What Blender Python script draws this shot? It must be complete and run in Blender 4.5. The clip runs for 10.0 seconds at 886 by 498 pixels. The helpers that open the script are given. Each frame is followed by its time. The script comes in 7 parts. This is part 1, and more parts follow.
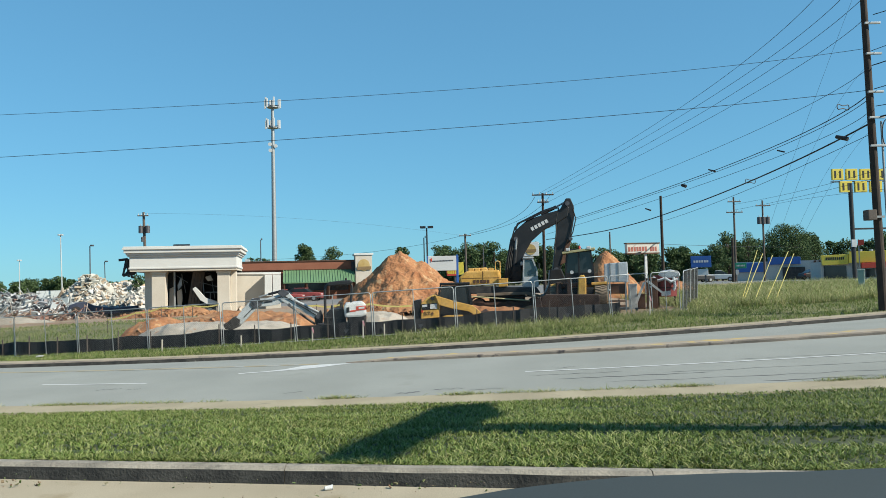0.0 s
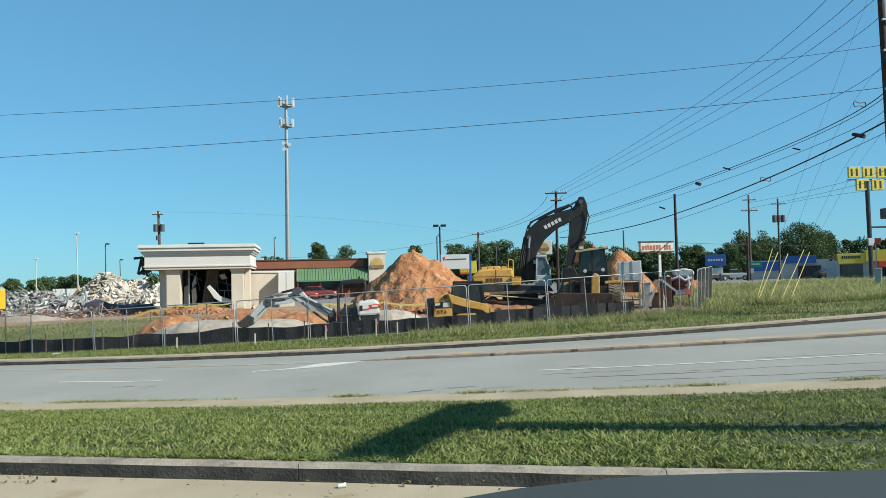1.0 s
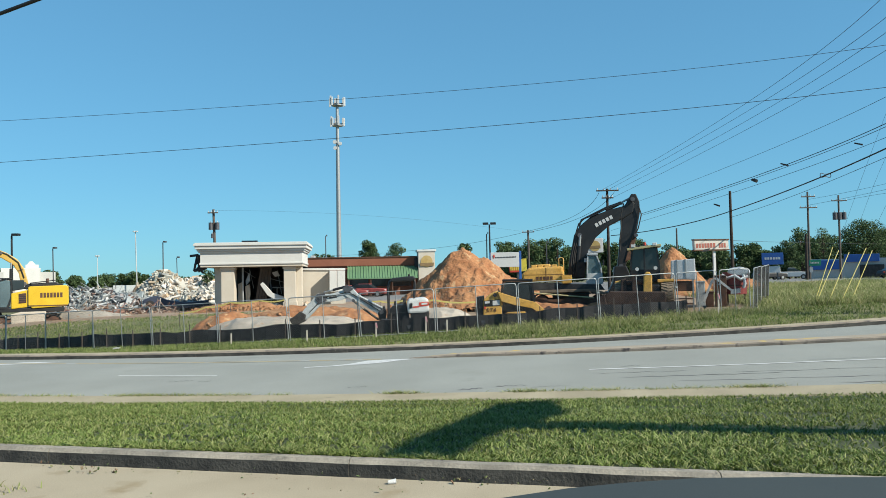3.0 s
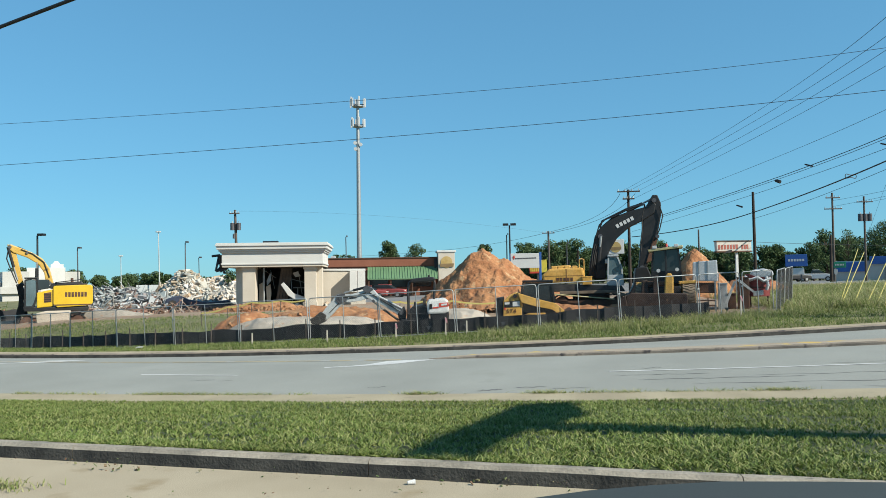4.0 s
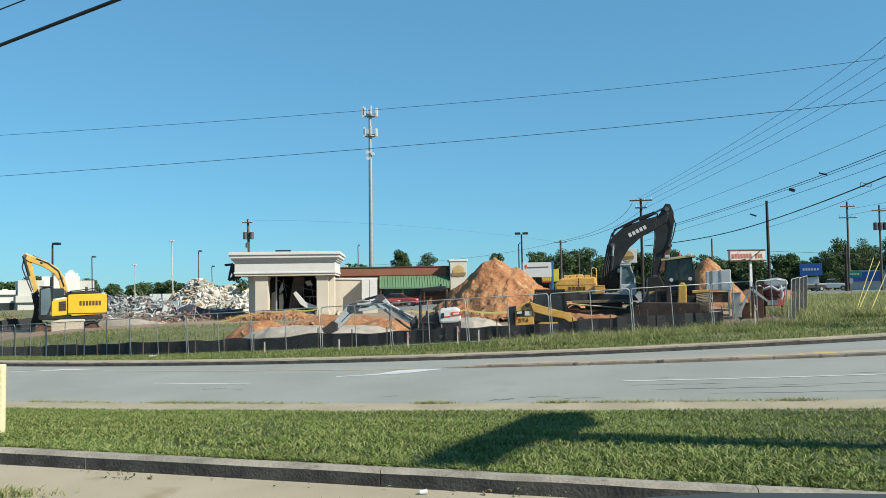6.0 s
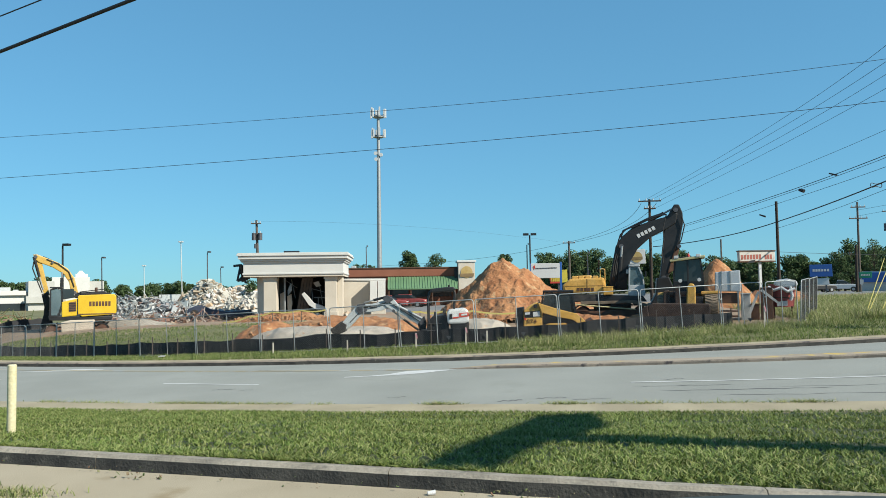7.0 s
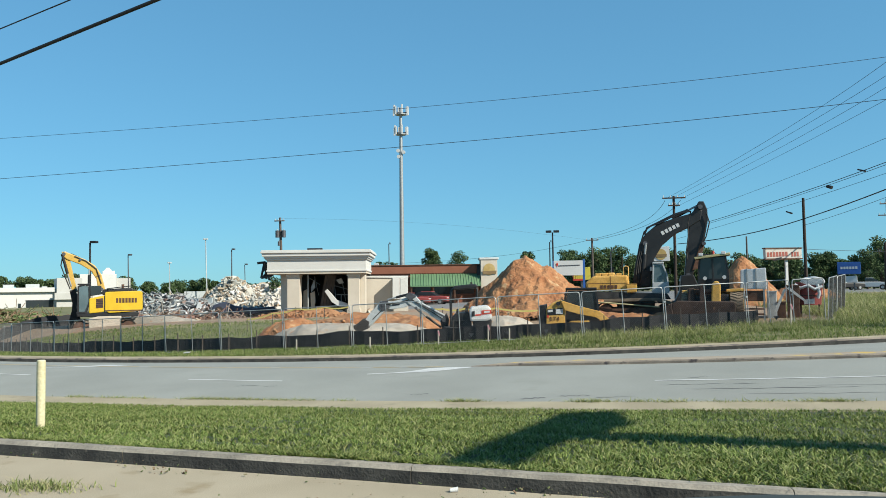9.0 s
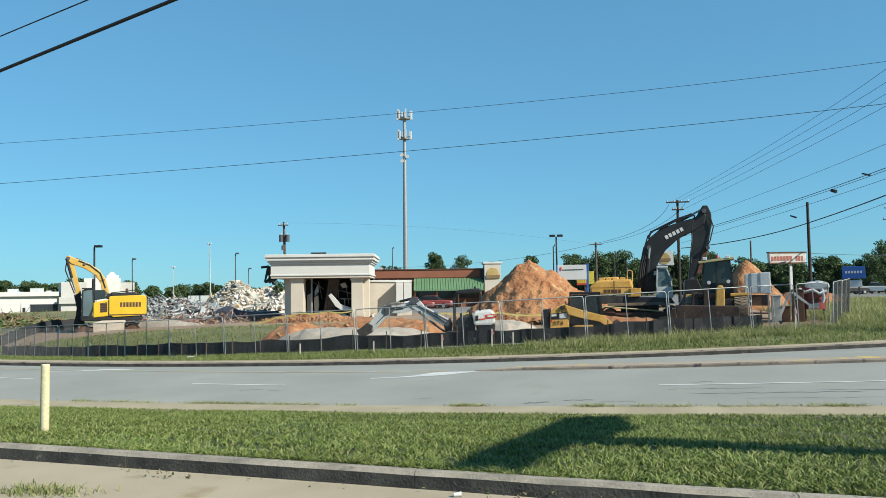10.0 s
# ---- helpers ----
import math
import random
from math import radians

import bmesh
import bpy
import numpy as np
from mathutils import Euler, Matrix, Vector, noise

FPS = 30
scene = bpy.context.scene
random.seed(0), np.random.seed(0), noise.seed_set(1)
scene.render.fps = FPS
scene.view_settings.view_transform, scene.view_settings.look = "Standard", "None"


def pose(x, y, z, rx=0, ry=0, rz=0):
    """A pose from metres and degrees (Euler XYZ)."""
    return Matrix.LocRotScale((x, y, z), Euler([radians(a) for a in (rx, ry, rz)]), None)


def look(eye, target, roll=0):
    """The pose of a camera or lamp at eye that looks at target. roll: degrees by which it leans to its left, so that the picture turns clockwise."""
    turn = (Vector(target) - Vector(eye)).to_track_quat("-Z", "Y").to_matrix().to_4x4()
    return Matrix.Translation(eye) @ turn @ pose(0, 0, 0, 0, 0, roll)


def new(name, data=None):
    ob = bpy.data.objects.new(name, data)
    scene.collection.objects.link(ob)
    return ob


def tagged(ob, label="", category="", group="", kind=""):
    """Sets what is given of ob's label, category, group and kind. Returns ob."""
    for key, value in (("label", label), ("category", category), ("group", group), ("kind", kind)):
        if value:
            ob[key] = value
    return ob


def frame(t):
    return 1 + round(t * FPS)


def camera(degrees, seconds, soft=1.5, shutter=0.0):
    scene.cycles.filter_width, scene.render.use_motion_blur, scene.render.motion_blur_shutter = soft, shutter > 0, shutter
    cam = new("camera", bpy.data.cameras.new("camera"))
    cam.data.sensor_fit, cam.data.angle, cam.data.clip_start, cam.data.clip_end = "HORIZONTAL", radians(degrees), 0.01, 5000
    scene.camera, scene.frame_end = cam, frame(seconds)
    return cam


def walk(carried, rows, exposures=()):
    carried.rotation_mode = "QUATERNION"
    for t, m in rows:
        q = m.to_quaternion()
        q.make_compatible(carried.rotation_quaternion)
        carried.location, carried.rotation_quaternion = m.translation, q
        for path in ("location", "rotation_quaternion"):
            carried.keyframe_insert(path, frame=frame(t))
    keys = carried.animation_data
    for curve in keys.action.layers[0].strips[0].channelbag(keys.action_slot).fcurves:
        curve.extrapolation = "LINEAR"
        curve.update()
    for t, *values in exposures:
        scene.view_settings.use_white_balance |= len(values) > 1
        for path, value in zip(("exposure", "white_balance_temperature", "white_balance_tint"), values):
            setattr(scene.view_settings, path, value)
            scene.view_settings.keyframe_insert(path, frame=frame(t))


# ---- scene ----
# camera: it stands in a parked car and pans to the left
EYE = 1.7
cam = camera(59.35, 10.0, soft=0.7)
PAN = [  # seconds, yaw to the left, pitch up, roll
    (0.0, 0.000, 2.500, -1.350), (0.5, 0.307, 2.458, -1.348), (1.0, 0.959, 2.409, -1.298), (1.5, 1.576, 2.371, -1.292),
    (2.0, 2.551, 2.333, -1.244), (2.5, 3.606, 2.303, -1.197), (4.0, 6.091, 2.417, -0.903), (4.5, 6.363, 2.475, -0.887),
    (5.0, 6.563, 2.723, -0.887), (5.5, 6.749, 2.966, -0.876), (7.0, 7.563, 3.169, -0.830), (7.5, 8.004, 3.123, -0.828),
    (8.0, 8.558, 3.067, -0.785), (8.5, 8.944, 3.020, -0.745), (9.0, 9.221, 2.990, -0.743), (9.5, 9.375, 3.169, -0.732),
    (10.0, 9.480, 3.306, -0.735),
]
walk(cam, [(t, pose(0, 0, EYE, 0, 0, yaw) @ pose(0, 0, 0, 90 + pitch) @ pose(0, 0, 0, 0, 0, roll)) for t, yaw, pitch, roll in PAN],
     exposures=[(0.0, 0.7, 6500, 6), (10.0, 0.7, 6500, 6)])

# sky and sun: a clear sky, the sun to the right of the camera
SUN_AZ, SUN_EL = 113.0, 36.0  # degrees clockwise from +y, above the horizon
world = bpy.data.worlds.new("sky")
scene.world = world
world.use_nodes = True
wn, wl = world.node_tree.nodes, world.node_tree.links
sky = wn.new("ShaderNodeTexSky")
sky.sky_type, sky.sun_disc = "NISHITA", False
sky.sun_elevation, sky.sun_rotation = radians(SUN_EL), radians(SUN_AZ)
sky.air_density, sky.dust_density, sky.ozone_density = 1.0, 0.1, 3.0
wn["Background"].inputs["Strength"].default_value = 0.146
tint = wn.new("ShaderNodeMix")
tint.data_type, tint.blend_type = "RGBA", "MULTIPLY"
tint.inputs["Factor"].default_value = 1.0
tint.inputs[7].default_value = (0.465, 0.98, 1.31, 1)
even = wn.new("ShaderNodeGamma")
even.inputs["Gamma"].default_value = 0.5
wl.new(sky.outputs[0], even.inputs["Color"])
wl.new(even.outputs[0], tint.inputs[6])
wl.new(tint.outputs[2], wn["Background"].inputs["Color"])
sun = new("sun", bpy.data.lights.new("sun", "SUN"))
sun.data.energy, sun.data.angle, sun.data.color = 5.0, radians(0.5), (1.0, 0.93, 0.82)
sa, se = radians(SUN_AZ), radians(SUN_EL)
sun.matrix_world = look((60, 0, 60), Vector((60, 0, 60)) - Vector((math.sin(sa) * math.cos(se), math.cos(sa) * math.cos(se), math.sin(se))))


# ---- materials ----
M = {}
ALBEDO_SCALE = 0.78  # common scale on every base colour, balancing sun against sky light


def scaled(c):
    return tuple(v * ALBEDO_SCALE for v in c)


def material(name, a, b, rough=0.7, metal=0.0, scale=3.0, fine=60.0, bump=0.15, third=None, spots=0.0, dist=0.01, trans=0.0, random_tint=0.0):
    """A procedural surface: colours a and b mixed at a large scale, grain at a small one, a third colour as stains."""
    m = bpy.data.materials.new(name)
    m.use_nodes = True
    n, l = m.node_tree.nodes, m.node_tree.links
    p = n["Principled BSDF"]
    at = n.new("ShaderNodeTexCoord")
    big, small = n.new("ShaderNodeTexNoise"), n.new("ShaderNodeTexNoise")
    big.inputs["Scale"].default_value, big.inputs["Detail"].default_value = scale, 6
    small.inputs["Scale"].default_value, small.inputs["Detail"].default_value = fine, 4
    l.new(at.outputs["Object"], big.inputs["Vector"]), l.new(at.outputs["Object"], small.inputs["Vector"])
    ramp = n.new("ShaderNodeValToRGB")
    ramp.color_ramp.elements[0].position, ramp.color_ramp.elements[1].position = 0.32, 0.68
    ramp.color_ramp.elements[0].color, ramp.color_ramp.elements[1].color = (*scaled(a), 1), (*scaled(b), 1)
    l.new(big.outputs["Fac"], ramp.inputs["Fac"])
    mix = n.new("ShaderNodeMix")
    mix.data_type, mix.blend_type = "RGBA", "MULTIPLY"
    mix.inputs["Factor"].default_value = 0.55
    grain = n.new("ShaderNodeValToRGB")
    grain.color_ramp.elements[0].position, grain.color_ramp.elements[1].position = 0.25, 0.7
    grain.color_ramp.elements[0].color = (0.45, 0.45, 0.45, 1)
    l.new(small.outputs["Fac"], grain.inputs["Fac"])
    l.new(ramp.outputs["Color"], mix.inputs[6]), l.new(grain.outputs["Color"], mix.inputs[7])
    colour = mix.outputs[2]
    if third:
        st, sr, sm = n.new("ShaderNodeTexNoise"), n.new("ShaderNodeValToRGB"), n.new("ShaderNodeMix")
        st.inputs["Scale"].default_value, st.inputs["Detail"].default_value = scale * 2.3, 8
        l.new(at.outputs["Object"], st.inputs["Vector"])
        sr.color_ramp.elements[0].position, sr.color_ramp.elements[1].position = 0.62 - spots, 0.72 - spots
        l.new(st.outputs["Fac"], sr.inputs["Fac"])
        sm.data_type = "RGBA"
        l.new(sr.outputs["Color"], sm.inputs["Factor"]), l.new(colour, sm.inputs[6])
        sm.inputs[7].default_value = (*scaled(third), 1)
        colour = sm.outputs[2]
    if random_tint:
        info, hs, mr = n.new("ShaderNodeObjectInfo"), n.new("ShaderNodeHueSaturation"), n.new("ShaderNodeMapRange")
        mr.inputs["To Min"].default_value, mr.inputs["To Max"].default_value = 1 - random_tint, 1 + random_tint
        l.new(info.outputs["Random"], mr.inputs["Value"]), l.new(mr.outputs["Result"], hs.inputs["Value"]), l.new(colour, hs.inputs["Color"])
        colour = hs.outputs["Color"]
    l.new(colour, p.inputs["Base Color"])
    p.inputs["Roughness"].default_value, p.inputs["Metallic"].default_value = rough, metal
    if trans:
        p.inputs["Transmission Weight"].default_value = trans
    if bump:
        b_ = n.new("ShaderNodeBump")
        b_.inputs["Strength"].default_value, b_.inputs["Distance"].default_value = bump, dist
        l.new(small.outputs["Fac"], b_.inputs["Height"]), l.new(b_.outputs["Normal"], p.inputs["Normal"])
    return m


def island_material(name, stops, rough=0.8, trans=0.0, stretch=(1, 1, 1), low=(0.5, 0.55, 0.5)):
    """A surface whose pieces each take a colour of their own from the stops."""
    m = bpy.data.materials.new(name)
    m.use_nodes = True
    n, l = m.node_tree.nodes, m.node_tree.links
    p, g, r = n["Principled BSDF"], n.new("ShaderNodeNewGeometry"), n.new("ShaderNodeValToRGB")
    while len(r.color_ramp.elements) < len(stops):
        r.color_ramp.elements.new(0.5)
    for k, c in enumerate(stops):
        r.color_ramp.elements[k].position, r.color_ramp.elements[k].color = k / max(1, len(stops) - 1), (*scaled(c), 1)
    l.new(g.outputs["Random Per Island"], r.inputs["Fac"])
    at, no, mix = n.new("ShaderNodeTexCoord"), n.new("ShaderNodeTexNoise"), n.new("ShaderNodeMix")
    no.inputs["Scale"].default_value = 0.35
    wide = n.new("ShaderNodeVectorMath")
    wide.operation = "MULTIPLY"
    wide.inputs[1].default_value = stretch
    l.new(at.outputs["Object"], wide.inputs[0]), l.new(wide.outputs[0], no.inputs["Vector"])
    no.inputs["Detail"].default_value = 5
    mix.data_type, mix.blend_type = "RGBA", "MULTIPLY"
    mix.inputs["Factor"].default_value = 0.6
    gr = n.new("ShaderNodeValToRGB")
    gr.color_ramp.elements[0].position, gr.color_ramp.elements[1].position = 0.35, 0.62
    gr.color_ramp.elements[0].color = (*low, 1)
    l.new(no.outputs["Fac"], gr.inputs["Fac"])
    l.new(r.outputs["Color"], mix.inputs[6]), l.new(gr.outputs["Color"], mix.inputs[7])
    l.new(mix.outputs[2], p.inputs["Base Color"])
    p.inputs["Roughness"].default_value = rough
    p.inputs["Specular IOR Level"].default_value = 0.25
    if trans:
        tr, add = n.new("ShaderNodeBsdfTranslucent"), n.new("ShaderNodeMixShader")
        l.new(mix.outputs[2], tr.inputs["Color"])
        add.inputs["Fac"].default_value = trans
        l.new(p.outputs["BSDF"], add.inputs[1]), l.new(tr.outputs["BSDF"], add.inputs[2])
        l.new(add.outputs[0], n["Material Output"].inputs["Surface"])
    return m


M["lawn"] = material("lawn_soil", (0.035, 0.05, 0.015), (0.07, 0.085, 0.03), 0.95, scale=0.6, fine=40, bump=0.4)
M["blade"] = island_material("grass_blades", [(0.07, 0.125, 0.02), (0.17, 0.24, 0.05), (0.27, 0.33, 0.1), (0.38, 0.39, 0.17)], 0.65, 0.16, (0.9, 4.5, 1), (0.52, 0.46, 0.36))
M["weed"] = island_material("weed_blades", [(0.19, 0.25, 0.07), (0.33, 0.38, 0.13), (0.47, 0.46, 0.22), (0.6, 0.54, 0.31)], 0.8, 0.3)
M["verge_blade"] = island_material("verge_blades", [(0.1, 0.16, 0.03), (0.19, 0.26, 0.07), (0.28, 0.33, 0.11), (0.42, 0.4, 0.19)], 0.8, 0.3)
M["verge"] = material("verge_grass", (0.13, 0.14, 0.05), (0.24, 0.22, 0.1), 0.95, scale=0.5, fine=25, bump=0.5)
M["clay"] = material("red_clay", (0.34, 0.13, 0.05), (0.5, 0.25, 0.11), 0.95, scale=0.9, fine=7, bump=0.8, third=(0.5, 0.32, 0.17), spots=0.03, dist=0.1)
M["site"] = material("site_dirt", (0.3, 0.2, 0.12), (0.42, 0.33, 0.24), 0.95, scale=0.25, fine=12, bump=0.6, third=(0.36, 0.16, 0.07), spots=0.05, dist=0.04)
M["asphalt"] = material("old_asphalt", (0.31, 0.315, 0.28), (0.37, 0.375, 0.335), 0.85, scale=0.35, fine=180, bump=0.2, third=(0.28, 0.285, 0.25), spots=0.0)
M["far_lot"] = material("far_paving", (0.2, 0.2, 0.2), (0.27, 0.26, 0.25), 0.9, scale=0.2, fine=30)
M["concrete"] = material("tan_concrete", (0.4, 0.34, 0.24), (0.52, 0.45, 0.33), 0.9, scale=0.7, fine=90, bump=0.3, third=(0.3, 0.24, 0.15), spots=0.03)
M["gutter"] = material("gutter_concrete", (0.38, 0.32, 0.21), (0.49, 0.42, 0.28), 0.9, scale=0.9, fine=70, bump=0.3, third=(0.27, 0.225, 0.15), spots=0.0)
M["kerb"] = material("dirty_kerb", (0.25, 0.225, 0.185), (0.46, 0.41, 0.33), 0.92, scale=3.0, fine=45, bump=0.6, third=(0.12, 0.115, 0.1), spots=0.0, dist=0.012)
# near-black colour holds both grime and the shade on a kerb's front
M["kerb_face"] = material("grimy_shaded_kerb_face", (0.035, 0.035, 0.033), (0.1, 0.094, 0.082), 0.95, scale=3.5, fine=38, bump=0.8, third=(0.24, 0.215, 0.175), spots=-0.03, dist=0.012)
M["wire_steel"] = material("weathered_wire", (0.13, 0.135, 0.135), (0.2, 0.2, 0.2), 0.6, metal=0.3, bump=0)
M["far_kerb"] = material("far_kerb", (0.2, 0.17, 0.14), (0.4, 0.33, 0.26), 0.92, scale=1.2, fine=30, bump=0.4, third=(0.07, 0.06, 0.06), spots=0.04)
M["white_line"] = material("road_paint", (0.62, 0.62, 0.6), (0.75, 0.75, 0.73), 0.8, scale=2, fine=50, third=(0.36, 0.36, 0.36), spots=-0.03)
M["yellow_line"] = material("yellow_kerb_paint", (0.38, 0.31, 0.23), (0.48, 0.4, 0.3), 0.85, scale=0.7, fine=40, third=(0.6, 0.42, 0.1), spots=0.07)
M["faded_yellow"] = material("faded_yellow_paint", (0.42, 0.36, 0.24), (0.46, 0.39, 0.24), 0.85, scale=0.8, fine=30, third=(0.37, 0.37, 0.34), spots=0.1)
M["dusty_rubber"] = material("dusty_tyre", (0.16, 0.12, 0.085), (0.3, 0.23, 0.16), 0.95, scale=3, fine=20, bump=0.3)
M["steel_dark"] = material("dark_steel", (0.09, 0.09, 0.1), (0.15, 0.15, 0.16), 0.5, metal=0.4)
M["sign_cream_rail"] = material("pale_yellow_rail", (0.55, 0.48, 0.22), (0.62, 0.55, 0.3), 0.6, bump=0)
M["tar"] = material("tar_crack", (0.13, 0.13, 0.13), (0.18, 0.18, 0.18), 0.9)
M["stucco"] = material("cream_stucco", (0.66, 0.58, 0.47), (0.72, 0.65, 0.54), 0.9, scale=0.8, fine=60, bump=0.15, third=(0.52, 0.45, 0.36), spots=-0.05)
M["trim_white"] = material("white_trim", (0.7, 0.69, 0.65), (0.76, 0.75, 0.71), 0.7, scale=0.8, fine=30, bump=0.05, third=(0.66, 0.63, 0.57), spots=-0.05)
M["dark"] = material("dark_inside", (0.03, 0.03, 0.03), (0.07, 0.065, 0.06), 0.9)
M["black"] = material("black_paint", (0.008, 0.008, 0.009), (0.018, 0.018, 0.019), 0.5, scale=2, fine=40, bump=0.05, third=(0.06, 0.055, 0.05), spots=-0.08)
M["rubber"] = material("rubber", (0.02, 0.02, 0.02), (0.05, 0.045, 0.04), 0.85, scale=4, third=(0.16, 0.1, 0.06), spots=-0.02)
M["yellow"] = material("machine_yellow", (0.74, 0.4, 0.07), (0.84, 0.49, 0.13), 0.5, scale=1.5, fine=12, bump=0.05, third=(0.42, 0.26, 0.09), spots=-0.01)
M["kob_yellow"] = material("bright_yellow", (0.75, 0.47, 0.02), (0.82, 0.54, 0.03), 0.4, scale=1.2, fine=30, bump=0.03, third=(0.5, 0.3, 0.04), spots=-0.07)
M["kob_arm"] = material("worn_yellow_boom", (0.6, 0.36, 0.06), (0.72, 0.46, 0.1), 0.5, scale=1.2, fine=20, bump=0.08, third=(0.2, 0.13, 0.06), spots=0.02)
M["white"] = material("white_paint", (0.74, 0.74, 0.72), (0.8, 0.8, 0.78), 0.45, scale=1.5, fine=30, bump=0.03, third=(0.6, 0.58, 0.54), spots=-0.08)
M["pale_grey"] = material("pale_grey_paint", (0.5, 0.53, 0.53), (0.62, 0.65, 0.65), 0.5, scale=2.5, fine=30, bump=0.05, third=(0.28, 0.26, 0.24), spots=-0.03)
M["orange"] = material("orange_red_paint", (0.65, 0.06, 0.03), (0.7, 0.08, 0.04), 0.5)
M["red"] = material("faded_red", (0.3, 0.05, 0.045), (0.4, 0.08, 0.07), 0.6, scale=2, third=(0.45, 0.3, 0.27), spots=-0.02)
M["rust"] = material("rusty_steel", (0.1, 0.05, 0.03), (0.2, 0.1, 0.06), 0.75, metal=0.3, scale=2.5, fine=25, bump=0.2, third=(0.04, 0.03, 0.03), spots=0.02)
M["dark_rust"] = material("dark_rusty_steel", (0.045, 0.028, 0.022), (0.09, 0.055, 0.04), 0.8, metal=0.2, scale=2.5, fine=25, bump=0.2, third=(0.2, 0.12, 0.07), spots=-0.02)
M["steel"] = material("galvanised_steel", (0.36, 0.38, 0.38), (0.48, 0.5, 0.5), 0.5, metal=0.5, scale=3, fine=30, bump=0.05)
M["pole_wood"] = material("creosote_wood", (0.03, 0.02, 0.015), (0.065, 0.043, 0.03), 0.9, scale=2, fine=25, bump=0.4)
M["pole_grey"] = material("weathered_wood", (0.09, 0.072, 0.058), (0.15, 0.12, 0.1), 0.9, scale=2, fine=25, bump=0.3)
M["wire"] = material("black_cable", (0.012, 0.012, 0.014), (0.02, 0.02, 0.022), 0.6, bump=0)
M["silt"] = material("black_silt_fabric", (0.012, 0.013, 0.016), (0.025, 0.026, 0.03), 0.7, scale=2, fine=80, bump=0.2)
M["brick_red"] = material("red_brick_wall", (0.28, 0.1, 0.055), (0.34, 0.13, 0.075), 0.9, scale=0.5, fine=20)
M["green_roof"] = material("green_metal_roof", (0.14, 0.26, 0.13), (0.18, 0.31, 0.16), 0.5, scale=0.5, fine=10, bump=0.03)
M["glass"] = material("dark_glass", (0.03, 0.04, 0.045), (0.05, 0.06, 0.065), 0.08, scale=0.5, bump=0)
M["cab_glass"] = material("tinted_glass", (0.16, 0.24, 0.27), (0.24, 0.33, 0.36), 0.06, scale=0.6, bump=0, trans=0.4)
M["leaf"] = island_material("leaves", [(0.04, 0.07, 0.028), (0.065, 0.11, 0.042), (0.105, 0.16, 0.06), (0.15, 0.21, 0.085)], 0.75, 0.2)
M["bark"] = material("bark", (0.09, 0.06, 0.04), (0.16, 0.11, 0.08), 0.95, scale=3, fine=20, bump=0.5)
M["blue"] = material("sign_blue", (0.03, 0.12, 0.42), (0.04, 0.15, 0.48), 0.45, scale=0.6)
M["sign_white"] = material("sign_white", (0.72, 0.72, 0.7), (0.78, 0.78, 0.76), 0.5, scale=0.6, bump=0)
M["sign_yellow"] = material("sign_yellow", (0.76, 0.6, 0.06), (0.8, 0.66, 0.09), 0.5, scale=0.6, bump=0)
M["emblem_gold"] = material("emblem_gold", (0.5, 0.33, 0.1), (0.62, 0.45, 0.18), 0.6, scale=1.5, bump=0, third=(0.3, 0.2, 0.08), spots=0.0)
M["emblem_brown"] = material("emblem_brown", (0.24, 0.15, 0.06), (0.3, 0.2, 0.09), 0.6, bump=0)
M["faded_letter"] = material("faded_red_letters", (0.42, 0.1, 0.07), (0.5, 0.15, 0.1), 0.6, scale=3, bump=0)
M["sign_green"] = material("sign_green", (0.02, 0.3, 0.18), (0.03, 0.34, 0.2), 0.5)
M["debris_pale"] = island_material("broken_masonry", [(0.5, 0.46, 0.4), (0.66, 0.62, 0.55), (0.74, 0.72, 0.68), (0.55, 0.4, 0.27), (0.42, 0.42, 0.42)], 0.9)
M["debris_dark"] = island_material("twisted_scrap", [(0.02, 0.025, 0.035), (0.5, 0.53, 0.54), (0.05, 0.05, 0.06), (0.62, 0.63, 0.62), (0.2, 0.1, 0.07), (0.36, 0.4, 0.42), (0.76, 0.75, 0.72)], 0.7)
M["brush"] = island_material("cut_brush", [(0.08, 0.13, 0.04), (0.16, 0.2, 0.08), (0.26, 0.19, 0.12), (0.2, 0.1, 0.06)], 0.9)
M["hood"] = material("grey_car_paint", (0.036, 0.043, 0.04), (0.044, 0.052, 0.048), 0.7, scale=0.8, fine=200, bump=0.01)
M["wrap"] = material("shrink_wrap", (0.6, 0.62, 0.64), (0.72, 0.74, 0.75), 0.3, scale=2, fine=20, bump=0.3)
M["pipe"] = material("cream_pipe_paint", (0.74, 0.66, 0.4), (0.78, 0.71, 0.46), 0.5, scale=2, fine=30, bump=0.05, third=(0.6, 0.52, 0.32), spots=-0.1)
M["pile_yellow"] = material("yellow_plastic", (0.75, 0.6, 0.12), (0.8, 0.68, 0.2), 0.5)


# ---- building helpers ----
def part(name, bm, mat, parent=None, label=""):
    """One mesh object from a bmesh, under its thing or part."""
    me = bpy.data.meshes.new(name)
    bm.to_mesh(me)
    bm.free()
    for m in mat if isinstance(mat, (list, tuple)) else (mat,):
        me.materials.append(m)
    ob = new(name, me)
    if parent is not None:
        ob.parent = parent
    return tagged(ob, label)


def raw(name, verts, faces, mat, parent=None, label="", smooth=False):
    me = bpy.data.meshes.new(name)
    me.from_pydata([tuple(v) for v in verts], [], faces)
    me.materials.append(mat)
    if smooth:
        me.polygons.foreach_set("use_smooth", [True] * len(me.polygons))
    me.update()
    ob = new(name, me)
    if parent is not None:
        ob.parent = parent
    return tagged(ob, label)


